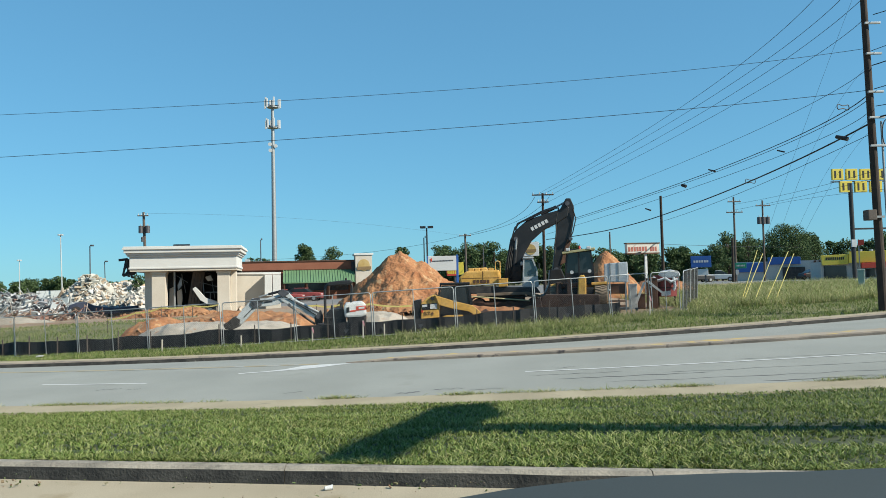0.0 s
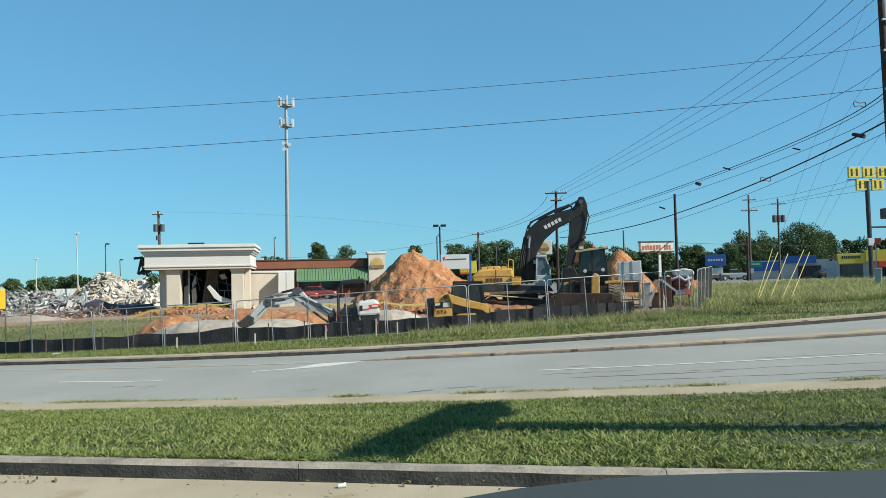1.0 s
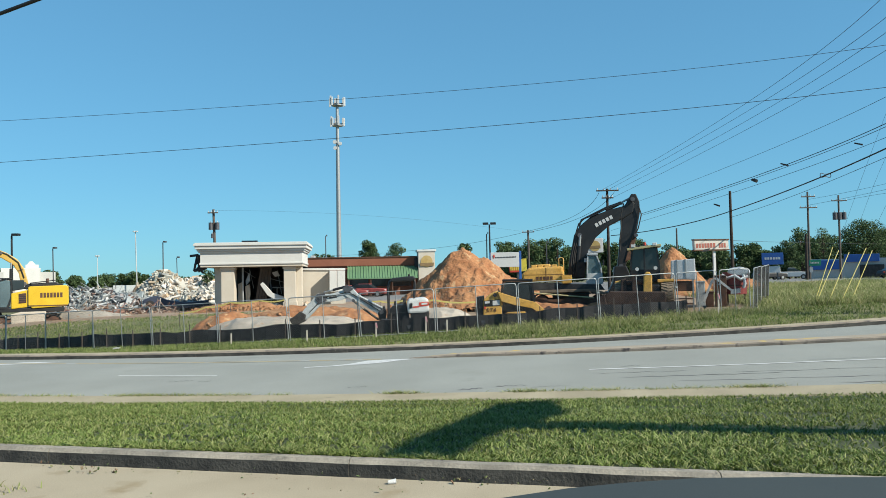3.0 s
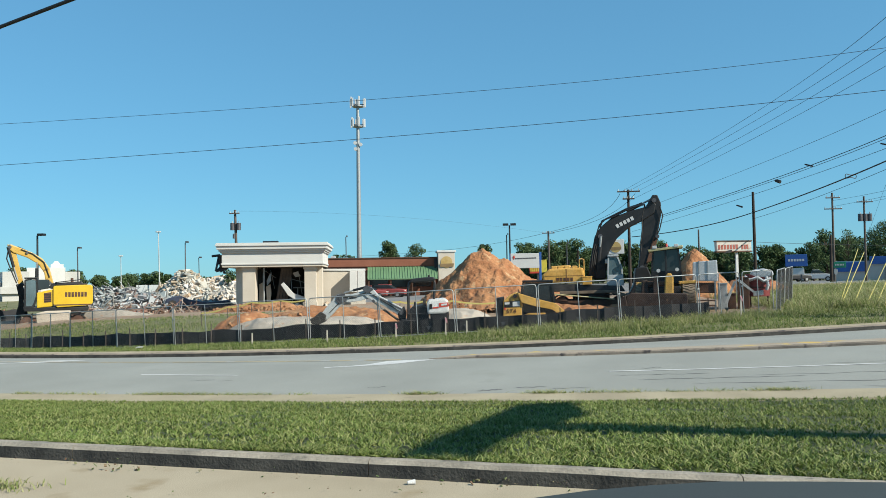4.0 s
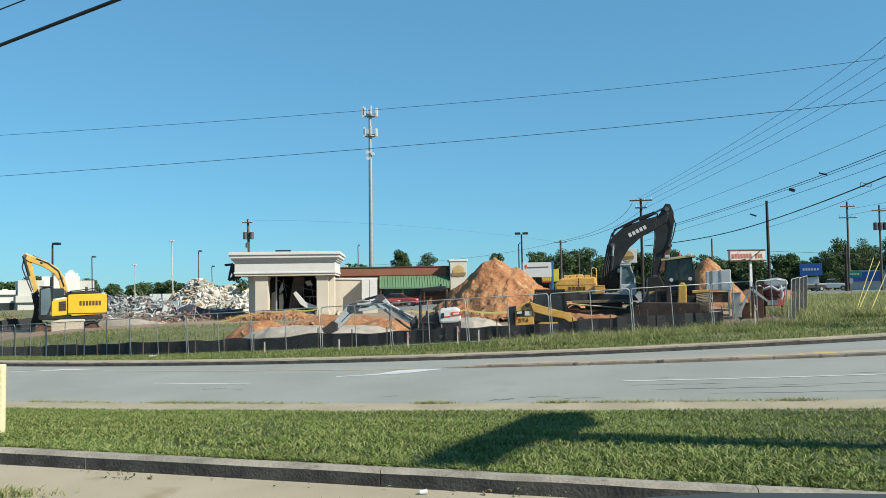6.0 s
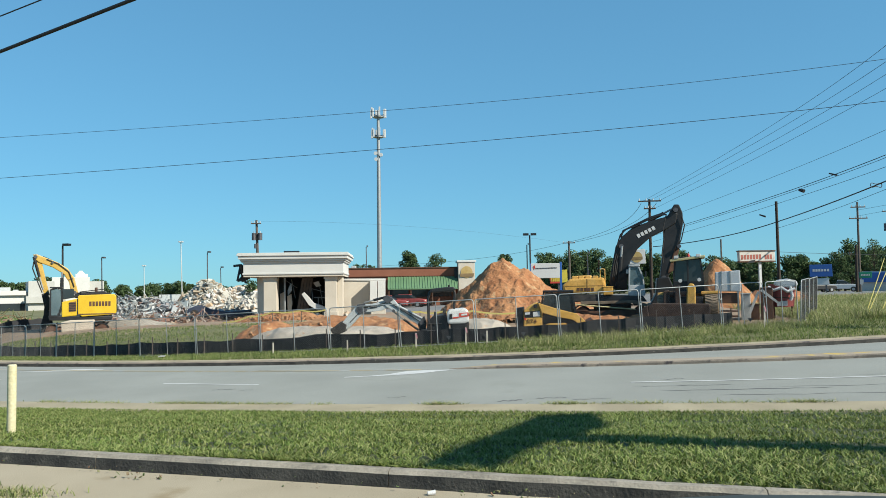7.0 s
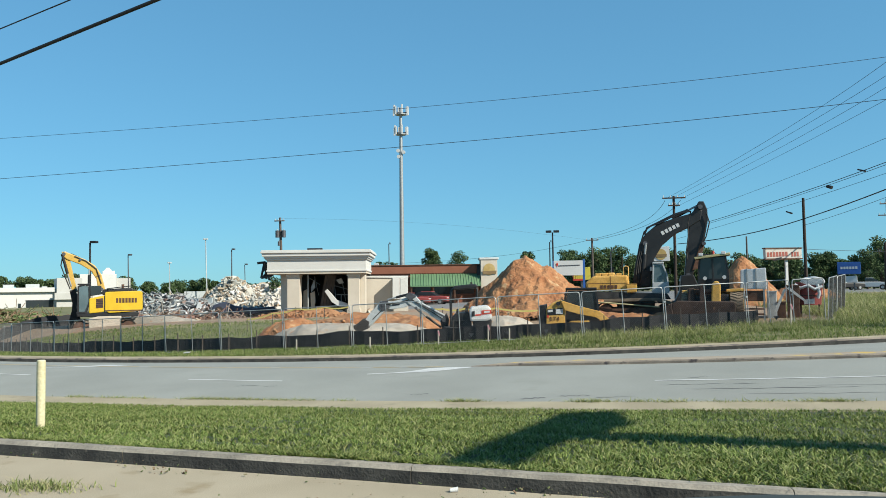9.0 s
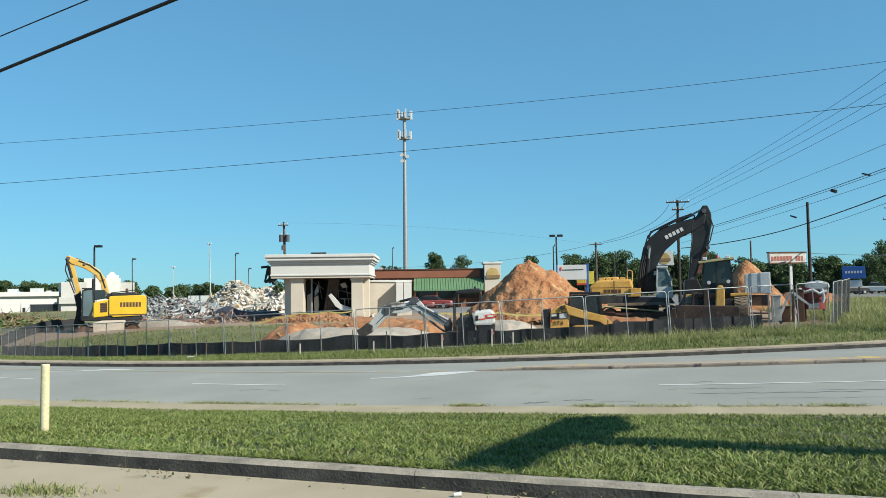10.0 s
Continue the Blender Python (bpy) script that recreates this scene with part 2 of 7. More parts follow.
def thing(name, m, label, category, group="", kind=""):
    ob = new(name)
    ob.empty_display_size = 0.3
    ob.matrix_basis = m
    return tagged(ob, label, category, group, kind)


def add_box(bm, lo, hi, bevel=0.0, m=None):
    got = bmesh.ops.create_cube(bm, size=1)["verts"]
    c = [(a + b) / 2 for a, b in zip(lo, hi)]
    for v in got:
        v.co = Vector([v.co[k] * (hi[k] - lo[k]) + c[k] for k in range(3)])
    if m is not None:
        bmesh.ops.transform(bm, matrix=m, verts=got)
    if bevel:
        edges = list({e for v in got for e in v.link_edges})
        bmesh.ops.bevel(bm, geom=edges, offset=bevel, segments=2, affect="EDGES", profile=0.6)
    return bm


def box(lo, hi, bevel=0.0, m=None):
    return add_box(bmesh.new(), lo, hi, bevel, m)


def add_rod(bm, a, b, r, r2=None, n=10):
    a, b = Vector(a), Vector(b)
    d = b - a
    m = Matrix.Translation((a + b) / 2) @ d.to_track_quat("Z", "Y").to_matrix().to_4x4()
    bmesh.ops.create_cone(bm, cap_ends=True, segments=n, radius1=r, radius2=r if r2 is None else r2, depth=d.length, matrix=m)
    return bm


def rod(a, b, r, r2=None, n=10):
    return add_rod(bmesh.new(), a, b, r, r2, n)


def add_plate(bm, outline, y0, y1, bevel=0.0):
    """A plate with an outline in x and z, from y0 to y1."""
    a = [bm.verts.new((x, y0, z)) for x, z in outline]
    b = [bm.verts.new((x, y1, z)) for x, z in outline]
    k = len(a)
    faces = [bm.faces.new(a), bm.faces.new(b[::-1])] + [bm.faces.new((a[i], b[i], b[(i + 1) % k], a[(i + 1) % k])) for i in range(k)]
    bmesh.ops.recalc_face_normals(bm, faces=faces)
    if bevel:
        bmesh.ops.bevel(bm, geom=list({e for f in faces for e in f.edges}), offset=bevel, segments=2, affect="EDGES", profile=0.6)
    return bm


def plate(outline, y0, y1, bevel=0.0):
    return add_plate(bmesh.new(), outline, y0, y1, bevel)


def tube(name, points, r, mat, parent=None, label="", cyclic=False):
    cu = bpy.data.curves.new(name, "CURVE")
    cu.dimensions, cu.bevel_depth, cu.bevel_resolution = "3D", r, 2
    sp = cu.splines.new("POLY")
    sp.points.add(len(points) - 1)
    for q, p in zip(sp.points, points):
        q.co = (*p, 1)
    sp.use_cyclic_u = cyclic
    cu.materials.append(mat)
    ob = new(name, cu)
    if parent is not None:
        ob.parent = parent
    return tagged(ob, label)


def words(name, body, size, m, mat, parent=None, label="", fat=0.0, squeeze=1.0):
    cu = bpy.data.curves.new(name, "FONT")
    cu.body, cu.size, cu.align_x, cu.align_y, cu.extrude, cu.offset = body, size, "CENTER", "CENTER", 0.006, fat
    cu.materials.append(mat)
    ob = new(name, cu)
    ob.matrix_basis = m @ Matrix.Diagonal((squeeze, 1, 1, 1))
    if parent is not None:
        ob.parent = parent
    return tagged(ob, label)


# ---- the lie of the land ----
def lim(x, a, b):
    return min(max(x, a), b)


def kerb_y(x):
    return 6.7 - 0.16 * x


def near_y(x):
    q = lim(x, -16, 14)
    return 17.34 - 0.236 * x - 0.004 * q * q


def near_z(x):
    q = lim(x, -17, 15)
    return -0.81 + 0.043 * q + 0.0012 * q * q


def far_y(x):
    q = lim(x, -30, 30)
    return 28.67 - 0.017 * x + 0.002 * q * q


def far_z(x):
    q = lim(x, -21, 22)
    return -0.735 + 0.0348 * q + 0.00072 * q * q


def fence_y(x):
    q = lim(x, -45, 30)
    return 32 + 0.05 * x + 0.012 * (q + 1) ** 2


def fence_z(x):
    return -0.3 + 0.046 * lim(x, -40, 20)


def back_z(x):
    q = lim(x, -42, 28)
    return 0.3 + 0.028 * q


def road_z(x, y):
    k = (y - near_y(x)) / (far_y(x) - near_y(x))
    crown = 0.16 * (1 - (2 * lim(k, 0, 1) - 1) ** 2)
    return near_z(x) + (far_z(x) - near_z(x)) * k + crown


def ease(k):
    k = lim(k, 0, 1)
    return k * k * (3 - 2 * k)


def ground_z(x, y):
    """Height of the ground: car park, lawn, road, verge, building site, distance."""
    ky, ny, fy, ey = kerb_y(x), near_y(x) - 1.12, far_y(x) + 0.5, fence_y(x)
    if y <= ky:
        return 0.0
    if y < ny:
        k = (y - ky) / (ny - ky)
        return 0.13 + (near_z(x) + 0.03 - 0.13) * (0.75 * k + 0.25 * ease(k))
    if y < fy:
        return road_z(x, y)
    if y < ey:
        k = (y - fy) / (ey - fy)
        return far_z(x) + 0.15 + (fence_z(x) - far_z(x) - 0.15) * k
    if y < 62:
        k = (y - ey) / (62 - ey)
        return fence_z(x) + (back_z(x) - fence_z(x)) * (ease(k * 1.6) if x < 11 else k)
    return back_z(x) + (0.7 - back_z(x)) * ease((y - 62) / 120)


# ---- ground, road and kerbs ----
def sheet(name, xs, lines, height, mat, label, category, parent=None):
    """A sheet over the columns xs; lines are functions of x that give its y row by row."""
    verts = [(x, f(x), height(x, f(x))) for f in lines for x in xs]
    w = len(xs)
    faces = [(r * w + c, r * w + c + 1, (r + 1) * w + c + 1, (r + 1) * w + c) for r in range(len(lines) - 1) for c in range(w - 1)]
    ob = raw(name, verts, faces, mat, parent, smooth=True)
    return tagged(ob, label, category, kind="structure") if parent is None else ob


def between(f, g, n, skip_first=False):
    return [lambda x, k=k: f(x) + (g(x) - f(x)) * k / n for k in range(1 if skip_first else 0, n + 1)]


def bumpy_ground(x, y):
    z = ground_z(x, y)
    if near_y(x) - 1.15 < y < far_y(x) + 0.6:
        return z - 0.12
    if kerb_y(x) + 0.4 < y < 62:
        z -= 0.0 if y > far_y(x) else 0.03
        z += (0.03 if y > far_y(x) else 0.008) * noise.noise(Vector((x * 0.7, y * 0.7, 0)))
    if y > fence_y(x) + 3 and y < 60 and x < 11:
        z += 0.12 * noise.noise(Vector((x * 0.35, y * 0.35, 3)))
    return z


cols = [-1600, -800, -400, -200, -120] + [-80 + 1.25 * k for k in range(113)] + [80, 120, 200, 400, 800, 1600]
rows = ([lambda x: -1500.0, lambda x: -200.0, lambda x: -20.0] + between(lambda x: -8.0 + 0 * x, lambda x: kerb_y(x) - 0.02, 4)
        + between(lambda x: kerb_y(x) + 0.01, lambda x: near_y(x) - 1.16, 12)
        + between(lambda x: near_y(x) - 1.05, lambda x: far_y(x) + 0.3, 4) + between(lambda x: far_y(x) + 0.45, lambda x: fence_y(x) + 1.2, 6)
        + between(lambda x: fence_y(x) + 1.5, lambda x: 62.0 + 0 * x, 22) + [lambda x, d=d: d for d in (66.0, 72.0, 80.0, 95.0, 120.0, 180.0, 300.0, 700.0, 1800.0)])
ground = sheet("ground", cols, rows, bumpy_ground, M["lawn"], "gently rising ground of lawn, weeds, bare red dirt and paving", "ground")
for m in ("concrete", "verge", "site", "far_lot"):
    ground.data.materials.append(M[m])
for f in ground.data.polygons:
    x, y, _ = f.center
    if y < kerb_y(x):
        f.material_index = 1
    elif y < near_y(x):
        f.material_index = 0
    elif y < fence_y(x) + 1.3 or (x > 12.5 and y < 66) or (x < -15 and y < 49) or x < -46:
        f.material_index = 2
    elif y < 74:
        f.material_index = 3
    else:
        f.material_index = 4 if y < 180 else 2

road_xs = [-90 + 1.5 * k for k in range(121)]
sheet("road", road_xs, between(near_y, far_y, 12), road_z, M["asphalt"], "worn pale grey asphalt road with three lanes", "road")


def strip(name, xs, y0, y1, z0, z1, mat, label, category):
    """A long solid strip from y0(x) to y1(x); its top lies at z1(x), its foot at z0(x)."""
    verts, faces = [], []
    for x in xs:
        w = 0.012 * noise.noise(Vector((x * 1.7, 0, 0)))
        a, b, t = y0(x) + w, y1(x), z1(x) + 0.4 * w
        verts += [(x, a, z0(x)), (x, a + 0.004, t - 0.035), (x, a + 0.035, t), (x, b - 0.02, t), (x, b, t - 0.02), (x, b, z0(x))]
    for c in range(len(xs) - 1):
        for k in range(5):
            faces.append((c * 6 + k, c * 6 + k + 1, c * 6 + 7 + k, c * 6 + 6 + k)[::-1])
    e = (len(xs) - 1) * 6
    faces += [(5, 4, 3, 2, 1, 0), (e, e + 1, e + 2, e + 3, e + 4, e + 5)]
    return tagged(raw(name, verts, faces, mat), label, category, kind="structure")




def kerb_run(name, x0, x1, step, y0, y1, z0, z1, mat, label, face_mat):
    """A kerb of cast lengths with open joints."""
    run = tagged(new(name), label, "kerb", kind="structure")
    x = x0
    while x < x1:
        n = 8
        xs = [x + 0.004 + (step - 0.008) * k / n for k in range(n + 1)]
        ob = strip("kerb_length", xs, y0, y1, z0, z1, mat, "", "")
        ob.parent = run
        del ob["kind"]
        # only the front faces get the colour with shade painted into it
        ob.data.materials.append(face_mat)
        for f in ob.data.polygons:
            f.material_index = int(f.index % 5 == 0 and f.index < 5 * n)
        x += step


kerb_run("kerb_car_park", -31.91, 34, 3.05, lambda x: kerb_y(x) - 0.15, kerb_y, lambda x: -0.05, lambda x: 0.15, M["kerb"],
         "weathered concrete kerb beside the lawn, face coloured dark for grime and shade", M["kerb_face"])
strip("gutter_near", road_xs, lambda x: near_y(x) - 1.15, lambda x: near_y(x) + 0.02, lambda x: near_z(x) - 0.15, lambda x: near_z(x) + 0.035, M["gutter"],
      "tan concrete gutter between lawn and road", "gutter")
fx = [-90 + 0.75 * k for k in range(241)]
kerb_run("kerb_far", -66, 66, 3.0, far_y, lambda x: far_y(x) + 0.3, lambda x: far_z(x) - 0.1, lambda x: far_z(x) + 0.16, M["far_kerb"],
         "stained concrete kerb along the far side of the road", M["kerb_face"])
strip("pavement_far", fx, lambda x: far_y(x) + 0.3, lambda x: far_y(x) + 1.0, lambda x: far_z(x) - 0.1, lambda x: far_z(x) + 0.165, M["gutter"],
      "tan concrete edging behind the far kerb", "pavement")


def median_y(x):
    return 23.74 - 0.1815 * x


mx = [-3.1 + 0.6 * k for k in range(60)]
nose = strip("kerb_median", mx, median_y, lambda x: median_y(x) + lim(0.05 + (x + 3.1) * 0.3, 0.05, 0.75), lambda x: road_z(x, median_y(x)) - 0.1,
      lambda x: road_z(x, median_y(x)) + lim(0.02 + (x + 3.1) * 0.05, 0.02, 0.1), M["yellow_line"], "low median kerb with faded yellow paint", "kerb")


nose.data.materials.append(M["far_kerb"])
for f in nose.data.polygons:
    f.material_index = int(f.index % 5 < 2)


def paint(name, pts_a, pts_b, label, mat=None, lift=0.006):
    verts = [(x, y, road_z(x, y) + lift) for x, y in pts_a] + [(x, y, road_z(x, y) + lift) for x, y in pts_b]
    n = len(pts_a)
    return tagged(raw(name, verts, [(k, k + 1, n + k + 1, n + k) for k in range(n - 1)], mat or M["white_line"]), label, "road marking", kind="structure")


def lane_y(x):
    return 20.16 - 0.213 * x


def line_marking(x0, x1, w=0.11):
    xs = [x0 + (x1 - x0) * k / 12 for k in range(13)]
    paint("lane_line", [(x, lane_y(x) - w / 2) for x in xs], [(x, lane_y(x) + w / 2) for x in xs], "worn white lane line painted on asphalt")


line_marking(-11.7, -8.4)
edge_xs = [-40 + 1.5 * k for k in range(25)]
paint("yellow_line", [(x, 23.62 - 0.1815 * x) for x in edge_xs], [(x, 23.92 - 0.1815 * x) for x in edge_xs], "faded yellow line worn into the asphalt", M["faded_yellow"])
line_marking(-21.5, -18.2)
line_marking(2.0, 26.0)


def turn_arrow(x, y, yaw):
    """A long curved arrow: stem, bend and head, flat on the road."""
    m = pose(x, y, 0, 0, 0, yaw)
    stem_a = [(-0.1, -0.07), (0.7, -0.07), (1.3, -0.02), (1.75, -0.02), (2.1, 0.1), (2.6, 0.4), (3.25, 0.74)]
    stem_b = [(-0.1, 0.08), (0.7, 0.1), (1.2, 0.3), (1.55, 0.7), (1.75, 1.0), (2.25, 1.0), (3.25, 0.78)]
    tr = lambda pts: [tuple((m @ Vector((a, b, 0)))[:2]) for a, b in pts]
    paint("turn_arrow", tr(stem_a), tr(stem_b), "white left-turn arrow painted on the road")


turn_arrow(-6.0, 23.0, 7)
turn_arrow(-19.5, 26.4, 7)


# ---- machines ----
def crawler(parent, x0, x1, h, y0, w, mat, foot=0.0):
    """A crawler track: belt with shoes, frame, end wheels and rollers."""
    r = h / 2
    z = r - foot
    path, n = [], 30
    length = (x1 - x0 - h)
    total = 2 * length + 2 * math.pi * r
    for k in range(n):
        s = total * k / n
        if s < length:
            path.append((x0 + r + s, z + r, 0))
        elif s < length + math.pi * r:
            a = (s - length) / r
            path.append((x1 - r + r * math.sin(a), z + r * math.cos(a), -a))
        elif s < 2 * length + math.pi * r:
            path.append((x1 - r - (s - length - math.pi * r), z - r, math.pi))
        else:
            a = (s - 2 * length - math.pi * r) / r
            path.append((x0 + r - r * math.sin(a), z - r * math.cos(a), math.pi - a))
    bm = bmesh.new()
    d = total / n * 0.46
    for x, zz, a in path:
        add_box(bm, (-d, y0, -0.05), (d, y0 + w, 0.0), m=Matrix.Translation((x, 0, zz)) @ Matrix.Rotation(-a, 4, "Y"))
        add_box(bm, (-d * 0.3, y0, 0.0), (d * 0.1, y0 + w, 0.035), m=Matrix.Translation((x, 0, zz)) @ Matrix.Rotation(-a, 4, "Y"))
    part("track", bm, mat, parent)
    part("track_frame", box((x0 + r, y0 + 0.06, z - 0.4 * r), (x1 - r, y0 + w - 0.06, z + 0.45 * r), 0.03), M["rust"], parent)
    for x in (x0 + r, x1 - r):
        part("end_wheel", rod((x, y0 + 0.03, z), (x, y0 + w - 0.03, z), r * 0.8, n=16), M["rust"], parent)
    bm = bmesh.new()
    for k in range(5):
        x = x0 + h + (x1 - x0 - 2 * h) * k / 4
        add_rod(bm, (x, y0 + 0.04, z - r * 0.62), (x, y0 + w - 0.04, z - r * 0.62), r * 0.28)
    part("roller_row", bm, M["black"], parent)


def bars(name, x, z, w, h, n, y, mat, parent, label, tilt=0.0):
    """A row of plain upright plates in place of lettering."""
    bm = bmesh.new()
    m = Matrix.Translation((x, 0, z)) @ Matrix.Rotation(-tilt, 4, "Y")
    for k in range(n):
        a = -w / 2 + w * k / n
        add_box(bm, (a, y - 0.012, -h / 2), (a + w / n * 0.72, y, h / 2), m=m)
    return part(name, bm, mat, parent, label)


def cab(parent, outline, y0, y1, frame_mat, glass_mat, post=0.07):
    """A cab from its side outline: floor box, posts along the outline, glass between."""
    cx, cz = sum(p[0] for p in outline) / len(outline), sum(p[1] for p in outline) / len(outline)
    inner = [(x + (cx - x) * 0.07, z + (cz - z) * 0.07) for x, z in outline]
    body = new("cab")
    body.parent = parent
    part("glass", plate(inner, y0 + 0.05, y1 - 0.05), glass_mat, body)
    for y in (y0, y1 - post):
        bm = bmesh.new()
        for k in range(len(outline)):
            (xa, za), (xb, zb) = outline[k], outline[(k + 1) % len(outline)]
            ln = math.hypot(xb - xa, zb - za)
            add_box(bm, (0, y, -post / 2), (ln, y + post, post / 2), m=Matrix.Translation((xa, 0, za)) @ Matrix.Rotation(-math.atan2(zb - za, xb - xa), 4, "Y"))
        part("cab_frame", bm, frame_mat, body)
    zt, zl = max(p[1] for p in outline), min(p[1] for p in outline)
    xs = [p[0] for p in outline if p[1] > zt - 0.25]
    part("roof", box((min(xs) - 0.05, y0 - 0.04, zt - 0.02), (max(xs) + 0.05, y1 + 0.04, zt + 0.08), 0.03), frame_mat, body)
    xb = [p[0] for p in outline if p[1] < zl + 0.25]
    part("lower_panel", box((min(xb), y0 - 0.01, zl), (max(xb), y1 + 0.01, zl + 0.35 * (zt - zl)), 0.02), frame_mat, body)
    part("seat", box((cx - 0.25, (y0 + y1) / 2 - 0.25, zl + 0.3), (cx + 0.2, (y0 + y1) / 2 + 0.25, zl + 1.0), 0.08), M["rubber"], body)
    return body


def cylinder_ram(parent, a, b, y, r, mat=None):
    """A hydraulic ram: a barrel and a bright rod."""
    a, b = Vector((a[0], y, a[1])), Vector((b[0], y, b[1]))
    mid = a + (b - a) * 0.6
    ob = part("hydraulic_ram", rod(a, mid, r), mat or M["black"], parent)
    part("ram_rod", rod(mid, b, r * 0.55), M["steel"], ob)


def big_excavator():
    v = thing("excavator", pose(3.45, 42.00, 0.07, 0, 0, -4.7), "large tracked excavator with black boom and yellow engine housing", "excavator")
    crawler(v, -2.1, 1.95, 1.0, -1.4, 0.62, M["rubber"], 0.15)
    crawler(v, -2.1, 1.95, 1.0, 1.0, 0.62, M["rubber"], 0.15)
    part("undercarriage", box((-1.0, -0.8, 0.35), (0.9, 1.0, 0.95), 0.06), M["rust"], v)
    part("turntable", rod((-0.3, 0.1, 0.9), (-0.3, 0.1, 1.15), 0.8, n=24), M["black"], v)
    part("deck", plate([(-2.34, 1.42), (1.49, 1.30), (1.69, 1.00), (-2.11, 1.02)], -1.4, 1.5, 0.04), M["black"], v)
    part("engine_housing", plate([(-2.55, 1.89), (-2.17, 2.21), (-0.43, 2.26), (-0.35, 1.77), (-0.39, 1.44), (-2.46, 1.46)], -1.45, 1.45, 0.1), M["yellow"], v)
    part("housing_top", plate([(-2.11, 2.18), (-2.04, 2.36), (-1.09, 2.40), (-1.04, 2.22)], -1.0, 0.7, 0.05), M["yellow"], v)
    part("exhaust", rod((-1.2, 0.3, 2.2), (-1.2, 0.3, 2.7), 0.06), M["black"], v)
    for a in (-2.05, -1.72, -1.38, -1.0):
        part("hood_louvre", box((a, -1.3, 2.2), (a + 0.28, -0.9, 2.36), 0.03), M["yellow"], v, "raised yellow hood louvre")
    part("housing_seam", box((-1.3, -1.458, 1.47), (-1.27, -1.445, 2.2)), M["rust"], v)
    part("housing_seam", box((-2.4, -1.458, 1.83), (-0.42, -1.445, 1.85)), M["rust"], v)
    tube("handrail", [(-0.62, -1.3, 2.2), (-0.62, -1.3, 2.66), (-0.5, -1.3, 2.72), (-0.38, -1.3, 2.66), (-0.38, -1.3, 1.8)], 0.025, M["yellow"], v, "yellow handrail")
    part("engine_bay", box((-2.3, -1.41, 1.05), (-0.6, -1.36, 1.4), 0.01), M["dark"], v)
    for a in (0.12, 0.22, 0.3):
        tube("hose", [(a, -0.5, 1.6), (a - 0.12, -0.55, 2.3), (a - 0.05, -0.5, 2.9), (a + 0.1, -0.4, 3.5)], 0.03, M["rubber"], v)
    part("tool_box_lid", box((-0.5, -1.56, 1.75), (0.03, -0.79, 1.8), 0.02), M["yellow"], v)
    part("mirror", box((1.62, -1.55, 2.25), (1.68, -1.35, 2.55), 0.02), M["black"], v)
    part("tool_box", plate([(-0.50, 1.75), (0.02, 1.76), (0.01, 1.37), (-0.48, 1.35)], -1.55, -0.8, 0.04), M["yellow"], v)
    bars("marking", -1.35, 1.66, 0.9, 0.17, 5, -1.45, M["rust"], v, "dark marking on the housing")
    cab(v, [(0.87, 2.81), (1.32, 2.77), (1.52, 2.22), (1.58, 1.33), (0.80, 1.35)], -1.4, -0.35, M["pale_grey"], M["cab_glass"])
    boom = part("boom", plate([(-0.20, 1.68), (-0.08, 2.56), (0.20, 3.90), (0.51, 4.38), (1.11, 4.88), (2.15, 5.22), (2.82, 5.38), (3.13, 5.71), (3.39, 5.51), (3.29, 5.03), (2.71, 4.68), (2.00, 4.34), (1.35, 3.77), (0.93, 3.08), (0.82, 2.42), (0.68, 1.60)], -0.32, 0.32, 0.05), M["black"], v, "black boom")
    bars("boom_marking", (1.80, 4.62)[0], (1.80, 4.62)[1], 1.05, 0.2, 5, -0.325, M["sign_white"], boom, "pale marking on the boom", 0.46)
    tube("hose", [(x, -0.36, z) for x, z in ((0.26, 3.87), (0.46, 4.50), (0.80, 4.80), (1.23, 4.91), (2.15, 5.37), (2.82, 5.50))], 0.035, M["black"], boom)
    tube("hose", [(x, 0.1, z) for x, z in ((0.48, 4.38), (0.62, 4.74), (1.05, 4.94), (1.97, 5.38), (2.58, 5.57))], 0.05, M["black"], boom)
    stick = part("stick", plate([(3.01, 5.65), (3.23, 6.01), (3.47, 6.00), (3.64, 5.57), (3.65, 5.02), (3.44, 3.93), (3.17, 3.02), (2.71, 1.94), (2.38, 1.89), (2.55, 3.34), (2.70, 4.62)], -0.25, 0.25, 0.04), M["black"], v, "black stick")
    cylinder_ram(v, (1.90, 5.19), (3.25, 5.85), 0.0, 0.09)
    cylinder_ram(v, (0.37, 2.49), (0.53, 3.89), -0.42, 0.11)
    cylinder_ram(v, (0.37, 2.49), (0.53, 3.89), 0.42, 0.11)
    cylinder_ram(v, (3.54, 5.39), (3.40, 3.81), -0.05, 0.09)
    part("bucket_link", plate([(3.22, 3.81), (3.46, 3.81), (3.09, 2.54), (2.79, 2.43)], -0.3, 0.3, 0.03), M["rust"], v)
    part("bucket", plate([(2.24, 2.20), (2.84, 2.24), (3.07, 1.66), (2.93, 1.06), (2.38, 0.68), (1.90, 0.87), (2.16, 1.38)], -0.65, 0.65, 0.05), M["black"], v, "worn black digging bucket")
    for k in range(4):
        part("tooth", box(((1.90, 0.84)[0] - 0.12, -0.55 + 0.33 * k, (1.90, 0.84)[1] - 0.06), ((1.90, 0.84)[0] + 0.12, -0.42 + 0.33 * k, (1.90, 0.84)[1] + 0.06), 0.02), M["steel"], v)
    for p, r in (((0.26, 1.91), 0.15), ((3.28, 5.70), 0.12), ((2.60, 2.19), 0.13), ((0.50, 3.89), 0.12), ((3.40, 3.81), 0.1)):
        pin(v, p, -0.46, 0.46, r)
